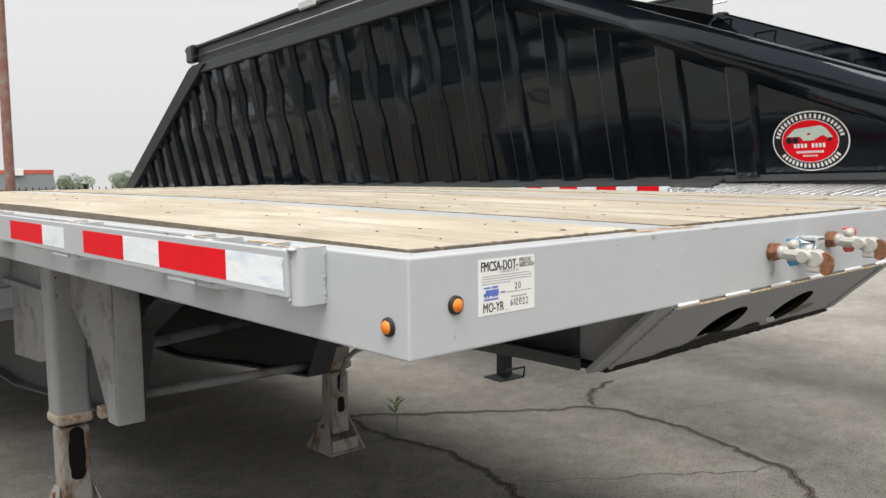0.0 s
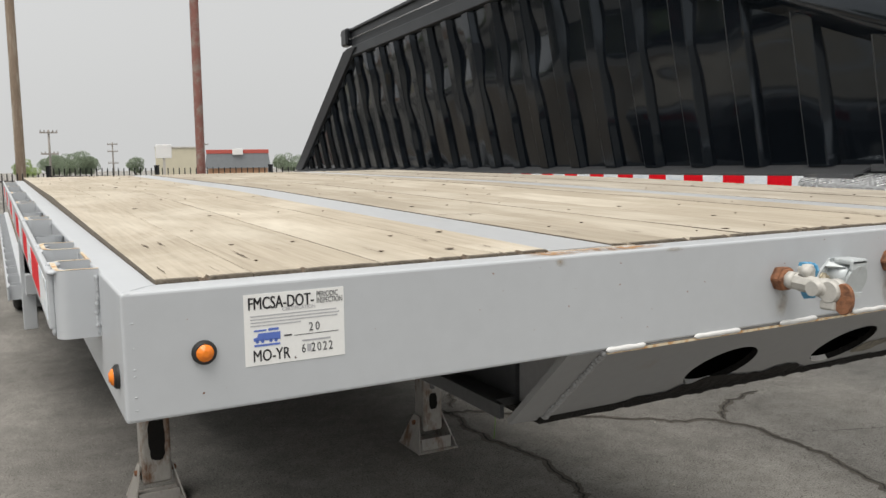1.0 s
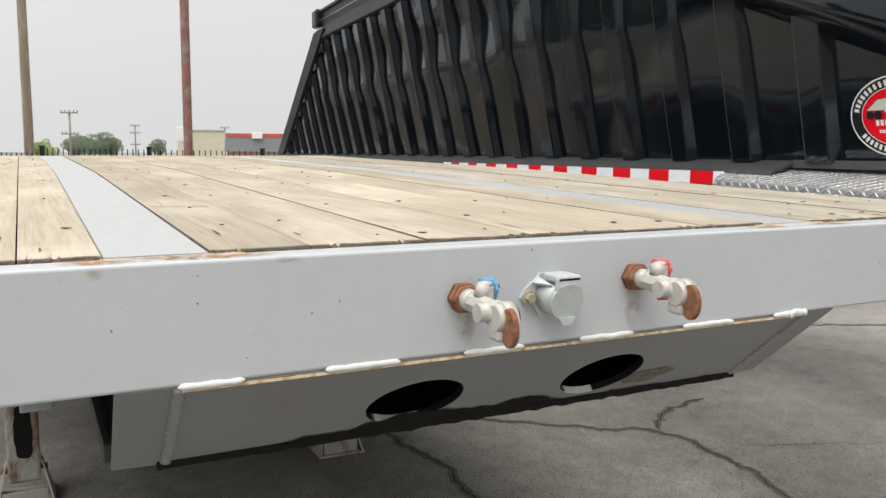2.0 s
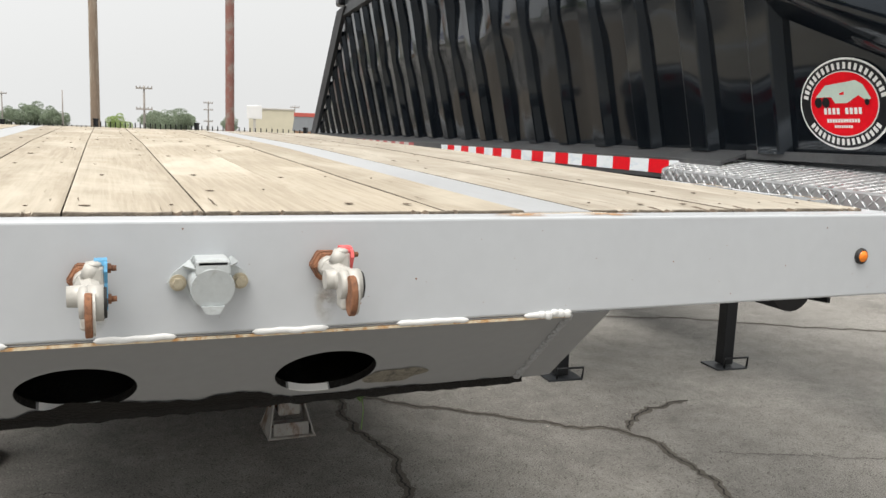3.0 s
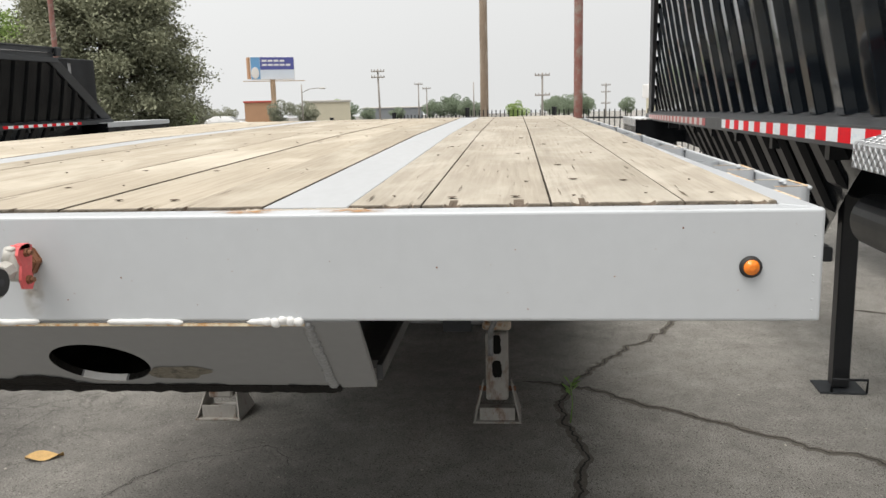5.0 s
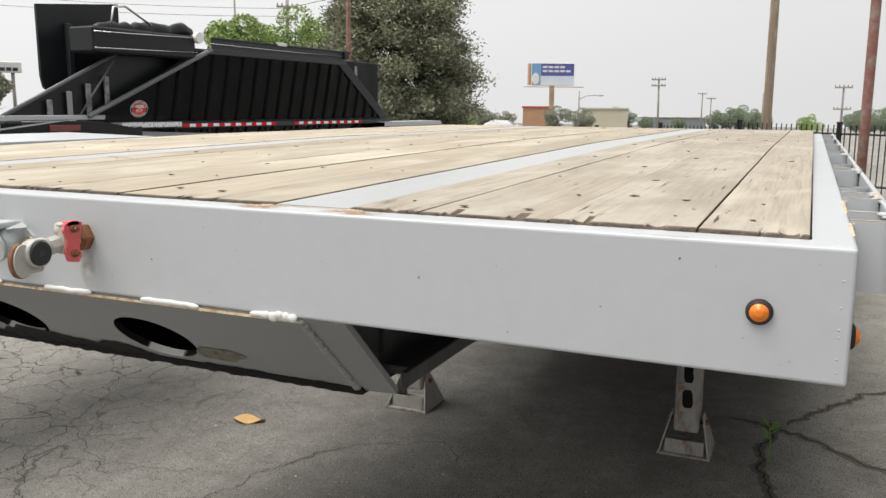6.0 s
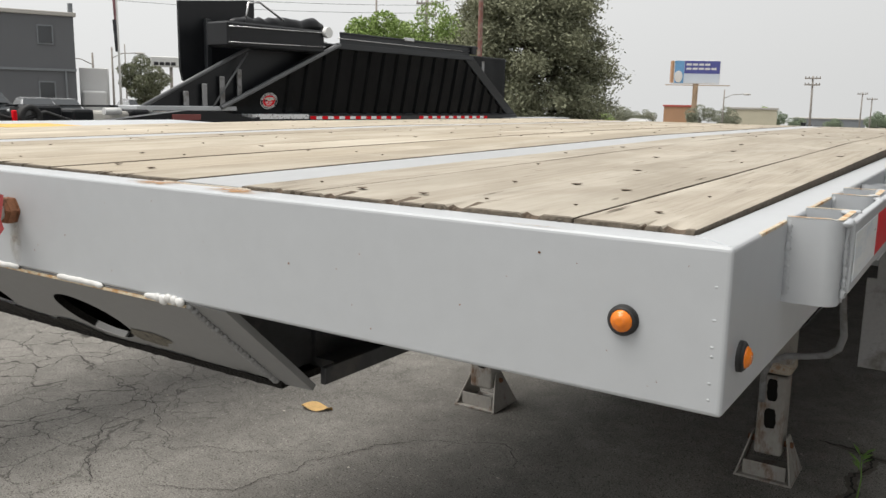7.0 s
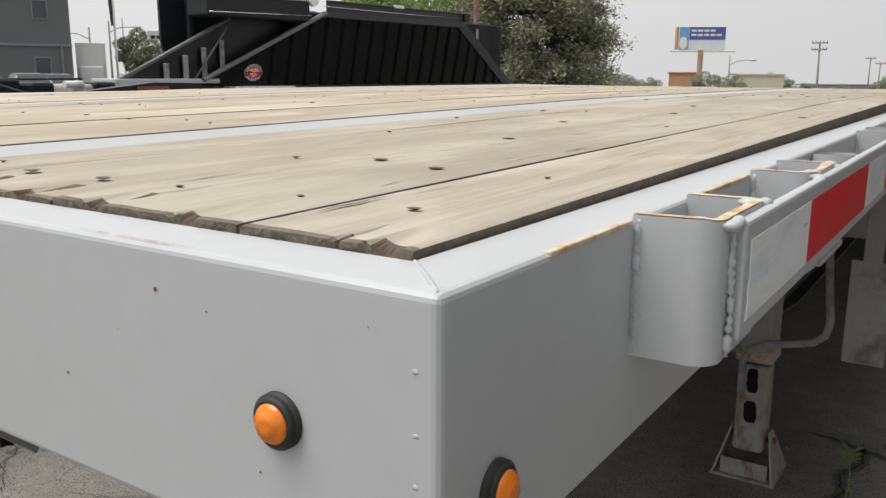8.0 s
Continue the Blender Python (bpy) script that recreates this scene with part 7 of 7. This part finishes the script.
WHITE = material("white_panel", (0.74, 0.74, 0.73), 0.5, vary=0.05, scale=1, fine=20)
GLASS = material("dark_window_glass", (0.03, 0.035, 0.04), 0.08, vary=0.1, scale=1, fine=10, bump=0, spec=0.8)
# pole wood lightened, with distance haze put into the colour
POLE_FAR = material("hazy_pole_wood", (0.30, 0.275, 0.25), 0.9, vary=0.2, scale=2, fine=20)
BB_BLUE = material("billboard_blue", (0.09, 0.10, 0.34), 0.5, vary=0.1, scale=0.6, fine=10)
BB_LIGHT = material("billboard_pale", (0.62, 0.70, 0.80), 0.5, vary=0.1, scale=0.6, fine=10)
BB_SKY = material("billboard_sky", (0.16, 0.36, 0.62), 0.5, vary=0.2, scale=0.6, fine=10)
POST_TAN = material("tan_steel_post", (0.50, 0.36, 0.24), 0.6, vary=0.1, scale=1, fine=20)


def facing(az):
    """Turn of a thing whose front looks back towards the yard."""
    return -az


def building(name, az, dist, width, height, depth, wall, label, roof=None, openings=(), extra_turn=0.0):
    x, y, z = place(az, dist)
    H = thing(name, label, "building", (x, y, z), facing(az) + extra_turn)
    bm = bmesh.new()
    box(bm, -width / 2, width / 2, 0, depth, -0.5, height)
    part("wall", bm, wall, H)
    bm = bmesh.new()
    box(bm, -width / 2 - 0.15, width / 2 + 0.15, -0.15, depth + 0.15, height, height + 0.25, 0.03)
    part("roof", bm, roof or CONCRETE, H)
    for u, v, w, h in openings:
        bm = bmesh.new()
        box(bm, u - w / 2 - 0.08, u + w / 2 + 0.08, -0.06, 0.0, v - 0.08, v + h + 0.08)
        win = part("window", bm, ROOF_GREY, H)
        bm = bmesh.new()
        box(bm, u - w / 2, u + w / 2, -0.08, -0.055, v, v + h)
        part("pane", bm, GLASS, win)
    return H


def utility_pole(az, dist, el, arms=(0.3,), r=0.13, lean=0.0, lamp=0):
    x, y, z = place(az, dist)
    h = 1.63 + dist * math.tan(radians(el)) - z
    U = thing("utility_pole", "dark wooden utility pole with crossarms and wires" if arms else "thin street lamp pole", "utility pole" if arms else "street lamp", (x, y, z), facing(az), group="poles along the street")
    bm = bmesh.new()
    tube(bm, [(0, 0, -0.3), (lean * h * 0.5, 0, h * 0.5), (lean * h, 0, h)], [r, r * 0.85, r * 0.7], 10)
    part("post", bm, POLE_FAR, U)
    for a in arms:
        bm = bmesh.new()
        box(bm, lean * h - 0.75, lean * h + 0.75, -r - 0.08, -r * 0.5, h - a - 0.07, h - a + 0.07)
        for k in (-0.68, -0.36, 0.36, 0.68):
            cyl(bm, (lean * h + k, -r - 0.02, h - a + 0.05), (lean * h + k, -r - 0.02, h - a + 0.22), 0.05, n=8)
        part("crossarm", bm, POLE_FAR, U)
    if lamp:
        bm = bmesh.new()
        tube(bm, [(0, 0, h - 0.9), (lamp * 0.8, 0, h - 0.5), (lamp * 1.9, 0, h - 0.42)], 0.04, 6)
        part("lamp_arm", bm, POLE_FAR, U)
        bm = bmesh.new()
        blob(bm, (lamp * 2.2, 0, h - 0.45), (0.42, 0.15, 0.10))
        part("lamp_head", bm, CONCRETE, U)
    return U


utility_pole(-8.95, 95, 2.0, (0.25, 0.9), 0.13, -0.02)
utility_pole(-6.4, 150, 1.05, (0.3,), 0.13)
utility_pole(-5.85, 150, 0.75, (0.3,), 0.12)
utility_pole(2.1, 85, 1.5, (0.25, 2.2), 0.12)
utility_pole(6.2, 140, 0.7, (0.3, 1.4, 3.2), 0.14)
utility_pole(11.8, 140, 0.64, (0.3,), 0.12)
utility_pole(-33.5, 62, 7.4, (1.1, 1.9), 0.16)
utility_pole(-36.9, 64, 7.0, (), 0.10)
utility_pole(-14.15, 92, 1.1, (), 0.09, 0, 1)
utility_pole(-2.6, 110, 1.0, (), 0.09)
utility_pole(-55.0, 70, 2.6, (), 0.10, 0, -1)
utility_pole(-53.9, 75, 3.0, (), 0.10, 0, 1)
utility_pole(-53.2, 85, 3.2, (), 0.07)


def wire(a, b, sag, r):
    """An overhead cable between two points, hanging a little."""
    a, b = Vector(a), Vector(b)
    bm = bmesh.new()
    tube(bm, [a.lerp(b, k / 16) - Vector((0, 0, sag * 4 * (k / 16) * (1 - k / 16))) for k in range(17)], r, 5)
    solid("overhead_wire", bm, INK, "thin dark overhead cable between the street poles", "cable", group="overhead wires")


def aloft(az, dist, el):
    x, y = spot(az, dist)
    return x, y, 1.63 + dist * math.tan(radians(el))


wire(aloft(-33.5, 62, 6.3), aloft(-9.0, 95, 12.5), 0.4, 0.022)
for el in (6.3, 5.8):
    wire(aloft(-33.5, 62, el), aloft(-70.0, 70, el + 1.0), 0.9, 0.014)


def billboard():
    x, y, z = place(-16.0, 105)
    Bb = thing("billboard", "blue and white billboard on one tan post", "billboard", (x, y, z), facing(-16.0) + 12)
    hb = 1.63 + 105 * math.tan(radians(1.45)) - z
    ht = 1.63 + 105 * math.tan(radians(2.93)) - z
    w = 5.35
    bm = bmesh.new()
    tube(bm, [(0, 0.4, -0.3), (0, 0.4, hb)], 0.32, 16)
    part("post", bm, POST_TAN, Bb)
    bm = bmesh.new()
    box(bm, -w / 2, w / 2, 0.0, 0.7, hb, ht, 0.03)
    face = part("panel", bm, WHITE, Bb)
    for u0, u1, v0, v1, m in ((-0.28, 0.49, 0.44, 0.98, BB_BLUE), (-0.49, -0.285, 0.02, 0.98, BB_SKY), (-0.28, 0.49, 0.02, 0.43, BB_LIGHT)):
        bm = bmesh.new()
        box(bm, u0 * w, u1 * w, -0.012, -0.001, hb + v0 * (ht - hb), hb + v1 * (ht - hb))
        part("poster", bm, m, face)
    for v, u1 in ((0.78, 0.42), (0.60, 0.44)):
        bm = bmesh.new()
        k = -0.24
        while k < u1 - 0.12:
            box(bm, k * w, (k + 0.11) * w, -0.02, -0.013, hb + v * (ht - hb), hb + (v + 0.09) * (ht - hb))
            k += 0.135
        part("poster_lettering", bm, WHITE, face, "white bars in place of lettering")
    bm = bmesh.new()
    blob(bm, (-0.40 * w, -0.03, hb + 0.3 * (ht - hb)), (0.09 * w, 0.02, 0.26 * (ht - hb)), 12, 6)
    part("poster_drop", bm, WHITE, face)
    bm = bmesh.new()
    box(bm, -w / 2 - 1.0, w / 2 + 1.0, -0.9, -0.1, hb - 0.22, hb - 0.14)
    part("catwalk", bm, POST_TAN, Bb)
    bm = bmesh.new()
    box(bm, -w / 2 - 0.25, -w / 2 - 0.02, 0.1, 1.2, hb + 0.1, ht - 0.05)
    part("back_panel", bm, WALL_TAN, Bb)


billboard()
building("tan_building", -17.1, 120, 3.8, 3.3, 6, WALL_TAN, "low tan brick building across the street", ROOF_RED)
building("cream_building", -12.5, 115, 6.0, 3.1, 6, WALL_CREAM, "low cream building across the street", CONCRETE)
building("flat_warehouse", -8.2, 190, 13.5, 2.7, 8, ROOF_GREY, "long flat grey warehouse in the distance", CONCRETE)
building("cream_store", 10.3, 150, 7.8, 4.8, 8, WALL_CREAM, "cream store with a flat roof across the street", CONCRETE)


def restaurant():
    x, y, z = place(13.7, 100)
    R = thing("roadside_restaurant", "restaurant with a grey mansard roof and a red fascia", "building", (x, y, z), facing(13.7))
    bm = bmesh.new()
    box(bm, -3.4, 3.4, 0.3, 7, -0.5, 1.6)
    part("wall", bm, WALL_TAN, R)
    bm = bmesh.new()
    prism(bm, [(-3.75, 1.2), (3.75, 1.2), (3.5, 2.9), (-3.5, 2.9)], "y", 0.0, 7.2)
    part("roof", bm, ROOF_GREY, R)
    bm = bmesh.new()
    box(bm, -3.55, 3.55, -0.05, 7.2, 2.9, 3.35, 0.02)
    part("fascia", bm, ROOF_RED, R, "red band along the roof edge")
    bm = bmesh.new()
    box(bm, -0.6, 0.6, -0.3, -0.05, 2.75, 3.45, 0.03)
    part("sign", bm, WHITE, R)


restaurant()
# roadside sign before the store
x, y, z = place(9.1, 110)
S = thing("roadside_sign", "white box sign on a post across the street", "sign", (x, y, z), facing(9.1))
bm = bmesh.new()
box(bm, -0.15, 0.15, -0.1, 0.1, 0, 2.9)
part("post", bm, CONCRETE, S)
bm = bmesh.new()
box(bm, -0.95, 0.95, -0.25, 0.25, 2.6, 4.3, 0.05)
part("panel", bm, WHITE, S)

# grey two storey building at the yard's side
G = building("grey_building", -60.85, 56, 10.0, 6.4, 12, WALL_GREY, "two storey grey metal sided building", CONCRETE,
             openings=((3.35, 4.75, 0.75, 1.0), (0.1, 4.75, 0.75, 1.0), (3.3, 0.2, 0.8, 2.2), (-3.4, 0.3, 2.4, 2.4)), extra_turn=7)
bm = bmesh.new()
box(bm, -5.05, 5.02, -0.12, 0.0, 3.1, 3.25)
part("ledge", bm, ROOF_GREY, G)
bm = bmesh.new()
cyl(bm, (4.4, -0.1, 0), (4.4, -0.1, 3.2), 0.06, n=8)
part("downpipe", bm, ROOF_GREY, G)
bm = bmesh.new()
box(bm, 4.75, 5.0, 0.0, 0.25, 6.4, 7.2)
part("chimney", bm, ROOF_GREY, G)


# ---- vehicles of the lot ----
CAR_DARK = material("dark_car_paint", (0.03, 0.035, 0.04), 0.2, vary=0.1, scale=1, fine=20, bump=0, spec=0.6)
CAR_GREY = material("silver_car_paint", (0.38, 0.39, 0.40), 0.25, 0.3, vary=0.05, scale=1, fine=20, bump=0)
CAR_WHITE = material("white_car_paint", (0.72, 0.72, 0.72), 0.3, vary=0.04, scale=1, fine=20, bump=0)
LAMP_GLASS = material("headlight_glass", (0.65, 0.66, 0.66), 0.15, vary=0.05, scale=5, fine=20, bump=0)


def car(az, dist, turn, paint, label, tall=1.5):
    x, y, z = place(az, dist)
    C = thing("car", label, "car", (x, y, z), facing(az) + turn, group="cars in front of the grey building")
    k = tall / 1.5
    bm = bmesh.new()
    side = [(-2.2, 0.35), (2.1, 0.35), (2.2, 0.75 * k), (1.2, 0.92 * k), (0.5, 1.42 * k), (-1.2, 1.48 * k), (-1.95, 1.0 * k), (-2.25, 0.9 * k)]
    prism(bm, side, "x", -0.85, 0.85)
    bmesh.ops.bevel(bm, geom=bm.edges[:], offset=0.08, segments=2, affect="EDGES")
    for v in bm.verts:
        v.co.y = -v.co.y
        if v.co.z > 1.0 * k:
            v.co.x *= 0.82
    part("body", bm, paint, C)
    bm = bmesh.new()
    plate(bm, [(-0.62, -0.56, 1.38 * k), (0.62, -0.56, 1.38 * k), (0.74, -1.18, 0.98 * k), (-0.74, -1.18, 0.98 * k)], 0.02)
    bmesh.ops.translate(bm, verts=bm.verts[:], vec=(0, -0.06, 0.03))
    part("windscreen", bm, GLASS, C)
    for s in (-1, 1):
        bm = bmesh.new()
        blob(bm, (s * 0.62, -2.12, 0.72 * k), (0.18, 0.1, 0.09))
        part("headlight", bm, LAMP_GLASS, C)
        for yy in (-1.35, 1.35):
            wheel(C, (s * 0.80, yy, 0.33), 0.33, 0.2, s)
    bm = bmesh.new()
    box(bm, -0.6, 0.6, -2.24, -2.16, 0.45, 0.65 * k, 0.02)
    part("grille", bm, BLACK_SATIN, C)


car(-60.8, 44, 12, CAR_DARK, "dark pickup parked before the grey building", 1.75)
car(-58.1, 46, 10, CAR_GREY, "silver sedan parked before the grey building", 1.5)
car(-56.6, 47, 8, CAR_GREY, "grey sedan parked at the building's corner", 1.5)
car(-52.7, 72, 20, CAR_GREY, "grey van parked in the lot", 1.8)
car(-19.2, 95, 80, CAR_WHITE, "white car on the street", 1.5)
car(-22.4, 92, 80, CAR_WHITE, "white van on the street", 1.8)
car(-24.6, 90, 80, CAR_GREY, "grey car on the street", 1.5)

x, y, z = place(-54.9, 60)
V = thing("box_truck", "white box truck behind the lot", "truck", (x, y, z), facing(-54.9))
bm = bmesh.new()
box(bm, -0.85, 0.95, 0, 5, 0.9, 3.6, 0.04)
part("box_body", bm, CAR_WHITE, V)
bm = bmesh.new()
box(bm, -0.7, 0.8, -1.6, -0.1, 0.6, 2.1, 0.15, 2)
part("cab", bm, CAR_WHITE, V)
for s in (-0.65, 0.75):
    wheel(V, (s, -0.9, 0.45), 0.45, 0.25, 1 if s > 0 else -1)
    wheel(V, (s, 3.8, 0.45), 0.45, 0.25, 1 if s > 0 else -1)

x, y, z = place(-50.6, 62)
S = thing("dealer_sign", "white box sign with dark bars on a post", "sign", (x, y, z), facing(-50.6))
hs = 1.63 + 62 * math.tan(radians(1.85)) - z
bm = bmesh.new()
cyl(bm, (0.4, 0.1, 0), (0.4, 0.1, hs), 0.11, n=12)
part("post", bm, POLE_FAR, S)
bm = bmesh.new()
box(bm, -0.95, 0.95, -0.15, 0.15, hs, hs + 0.72, 0.05)
panel = part("panel", bm, WHITE, S)
bm = bmesh.new()
for k in range(4):
    box(bm, -0.72 + 0.38 * k, -0.42 + 0.38 * k, -0.17, -0.149, hs + 0.12, hs + 0.34)
part("bars", bm, INK, panel, "dark bars in place of lettering")

x, y, z = place(-53.3, 58)
F = thing("flagpole", "white flagpole with a limp flag", "flagpole", (x, y, z), facing(-53.3))
bm = bmesh.new()
tube(bm, [(0, 0, 0), (0, 0, 11)], [0.08, 0.05], 10)
part("post", bm, WHITE, F)
for z0, z1, m in ((4.6, 6.6, INK), (6.6, 9.6, material("faded_flag", (0.24, 0.12, 0.13), 0.8, vary=0.3, scale=4, fine=20))):
    bm = bmesh.new()
    n = 10
    prev = None
    for k in range(n + 1):
        zz = z0 + (z1 - z0) * k / n
        wob = 0.10 * math.sin(k * 1.1)
        row = [bm.verts.new((-0.06, -0.08, zz)), bm.verts.new((-0.13 - 0.05 * k / n, -0.02 + wob, zz)), bm.verts.new((-0.20 - 0.10 * k / n, 0.06 - wob, zz))]
        if prev:
            for i in range(2):
                bm.faces.new((prev[i], prev[i + 1], row[i + 1], row[i])).smooth = True
        prev = row
    part("flag", bm, m, F)


# low black trailer standing between the flatbed and the far dump trailer
L = thing("lowboy_trailer", "low black equipment trailer with a humped neck", "trailer", (-5.5, 4.5, 0))
bm = bmesh.new()
prism(bm, [(-1.15, 1.24), (-1.10, 1.305), (0.50, 1.468), (0.95, 1.46), (1.40, 1.385), (1.50, 1.40), (1.50, 1.26)], "x", -0.07, 0.07)
part("neck", bm, BLACK_SATIN, L)
bm = bmesh.new()
box(bm, 0.070, 0.085, 0.30, 0.66, 1.372, 1.430, 0.003)
part("red_panel", bm, material("dull_red_paint", (0.22, 0.06, 0.055), 0.6, vary=0.15, scale=8, fine=60), L, "dull red marker panel")
bm = bmesh.new()
box(bm, -2.3, -0.12, -1.2, 3.6, 1.10, 1.26, 0.02)
part("deck", bm, BLACK_EDGE, L)
bm = bmesh.new()
box(bm, -0.9, -0.5, -0.80, -0.50, 1.26, 1.50, 0.02)
part("toolbox", bm, BLACK_SATIN, L)
bm = bmesh.new()
box(bm, -0.8, -0.76, -0.9, 0.3, 1.485, 1.505, 0.006)
part("guard_rail", bm, BLACK_SATIN, L)
for k, (a, b) in enumerate(((-0.45, 1.47), (-0.05, 1.45), (0.2, 1.47))):
    bm = bmesh.new()
    box(bm, -0.85, -0.4, a, a + 0.22, 1.26, b, 0.03, 2)
    part("chain_box", bm, BLACK_SATIN if k != 1 else CAST, L)
bm = bmesh.new()
cyl(bm, (-0.3, -0.20, 1.45), (-0.3, -0.02, 1.45), 0.035, n=14)
part("strap_roll", bm, WHITE, L, "white rolled strap")
bm = bmesh.new()
tyre_mesh(bm, (-0.3, -0.95, 1.40), 0.11, 0.08, 20)
part("dolly_wheel", bm, TYRE, L)
bm = bmesh.new()
box(bm, -0.3, -0.26, -1.12, -1.08, 1.34, 1.46, 0.012, 2)
part("red_coupling", bm, TAPE_RED, L, "red air coupling")
bm = bmesh.new()
tube(bm, [(-0.3, -1.5, 1.33), (-0.3, -1.25, 1.42), (-0.3, -1.05, 1.37), (-0.3, -0.8, 1.44), (-0.3, -0.55, 1.36)], 0.02, 8)
part("hose", bm, RUBBER, L, "black air hoses")
for s in (-1.9, 0.0):
    wheel(L, (s, -0.6, 0.45), 0.45, 0.25, 1)
    wheel(L, (s, 3.0, 0.45), 0.45, 0.25, 1)

# white deck of another trailer standing close beside the flatbed
D = thing("white_trailer_deck", "white painted front deck of a neighbouring trailer with a yellow stripe", "trailer", (0, 0, 0))
bm = bmesh.new()
prism(bm, [(-3.25, 0.45), (-2.25, 0.45), (-2.25, 2.75), (-3.20, 3.0)], "z", 1.36, 1.452)
bmesh.ops.bevel(bm, geom=bm.edges[:], offset=0.006, segments=2, affect="EDGES")
part("deck", bm, PAINT, D)
for y0, y1 in ((0.50, 1.30), (1.37, 1.76)):
    bm = bmesh.new()
    prism(bm, [(-2.70, y0), (-2.27, y0), (-2.27, y1), (-2.70, y1 + 0.05)], "z", 1.452, 1.455)
    part("yellow_stripe", bm, MATS["yellow_paint"], D, "yellow painted stripe")
for x in (-3.1, -2.4):
    bm = bmesh.new()
    box(bm, x - 0.05, x + 0.05, 0.48, 2.7, 1.20, 1.36, 0.006)
    part("beam", bm, PAINT_UNDER, D)
    bm = bmesh.new()
    box(bm, x - 0.06, x + 0.06, 0.50, 0.62, 0.012, 1.20, 0.008)
    leg = part("landing_leg", bm, PAINT_UNDER, D)
    bm = bmesh.new()
    box(bm, x - 0.12, x + 0.12, 0.44, 0.68, 0.0, 0.012, 0.002)
    part("foot_plate", bm, LEG_PAINT, leg)

# ---- small things on the ground ----
def dry_leaf():
    bm = bmesh.new()
    n = 9
    up, mid, dn = [], [], []
    for k in range(n + 1):
        u = k / n
        w = 0.034 * math.sin(math.pi * min(1, u * 1.05 + 0.03)) ** 0.7 + 0.003
        x = -0.085 + 0.17 * u
        up.append(bm.verts.new((x, w, 0.018 + 0.012 * math.sin(u * 5))))
        mid.append(bm.verts.new((x, 0.004, 0.006 + 0.006 * math.sin(u * 4))))
        dn.append(bm.verts.new((x, -w, 0.014 + 0.010 * math.cos(u * 6))))
    for k in range(n):
        bm.faces.new((up[k], up[k + 1], mid[k + 1], mid[k])).smooth = True
        bm.faces.new((mid[k], mid[k + 1], dn[k + 1], dn[k])).smooth = True
    solid("fallen_leaf", bm, LEAF_DRY, "dry tan leaf lying on the asphalt", "leaf", (-1.41, 2.42, 0.0), 20)


dry_leaf()


def weed(at, h, seed, n=9):
    rnd = random.Random(seed)
    W = thing("weed", "thin green weed growing from a crack", "weed", at)
    bm = bmesh.new()
    tube(bm, [(0, 0, 0), (0.01, 0.0, h * 0.5), (0.0, 0.01, h)], [0.004, 0.003, 0.002], 6)
    part("stem", bm, WEED, W)
    for k in range(n):
        a = rnd.uniform(0, 6.28)
        z = h * rnd.uniform(0.62, 1.0)
        ln = h * rnd.uniform(0.16, 0.32)
        bm = bmesh.new()
        c, s = math.cos(a), math.sin(a)
        pts = [(0, 0, z), (0.5 * ln, 0.16 * ln, z + 0.52 * ln), (ln, 0, z + 0.75 * ln), (0.5 * ln, -0.16 * ln, z + 0.52 * ln)]
        fan(bm, [(p[0] * c - p[1] * s, p[0] * s + p[1] * c, p[2]) for p in pts])
        part("leaf", bm, WEED, W)


weed((1.09, 2.93, 0), 0.21, 2, 14)

bm = bmesh.new()
crack_strip(bm, [(2.2, 7.65), (2.72, 8.0), (3.33, 8.65), (5.0, 10.4), (8.0, 13.6)], 0.10, 0.003, 0.2)
solid("parking_line", bm, YELLOW_LINE, "worn yellow parking line on the asphalt", "road marking", kind="structure")


def pebbles():
    """Loose grit and small stones on the asphalt."""
    rnd = random.Random(12)
    bm = bmesh.new()
    for _ in range(520):
        x, y = rnd.uniform(-3.4, 5.2), rnd.uniform(0.4, 6.0)
        r = rnd.choice((0.003, 0.003, 0.004, 0.005, 0.008))
        c = Vector((x, y, r * 0.5))
        vs = [bm.verts.new(c + Vector((r * rnd.uniform(0.6, 1.3) * a, r * rnd.uniform(0.6, 1.3) * b, r * 0.6 * e))) for a, b, e in ((1, 0, 0), (0, 1, 0), (-1, 0, 0), (0, -1, 0), (0, 0, 1))]
        for k in range(4):
            bm.faces.new((vs[k], vs[(k + 1) % 4], vs[4]))
    m = leaf_material("loose_grit", (0.10, 0.085, 0.07), (0.52, 0.48, 0.42), 0.9)
    solid("loose_grit", bm, m, "loose grit and small stones on the asphalt", "gravel", kind="stuff")


pebbles()
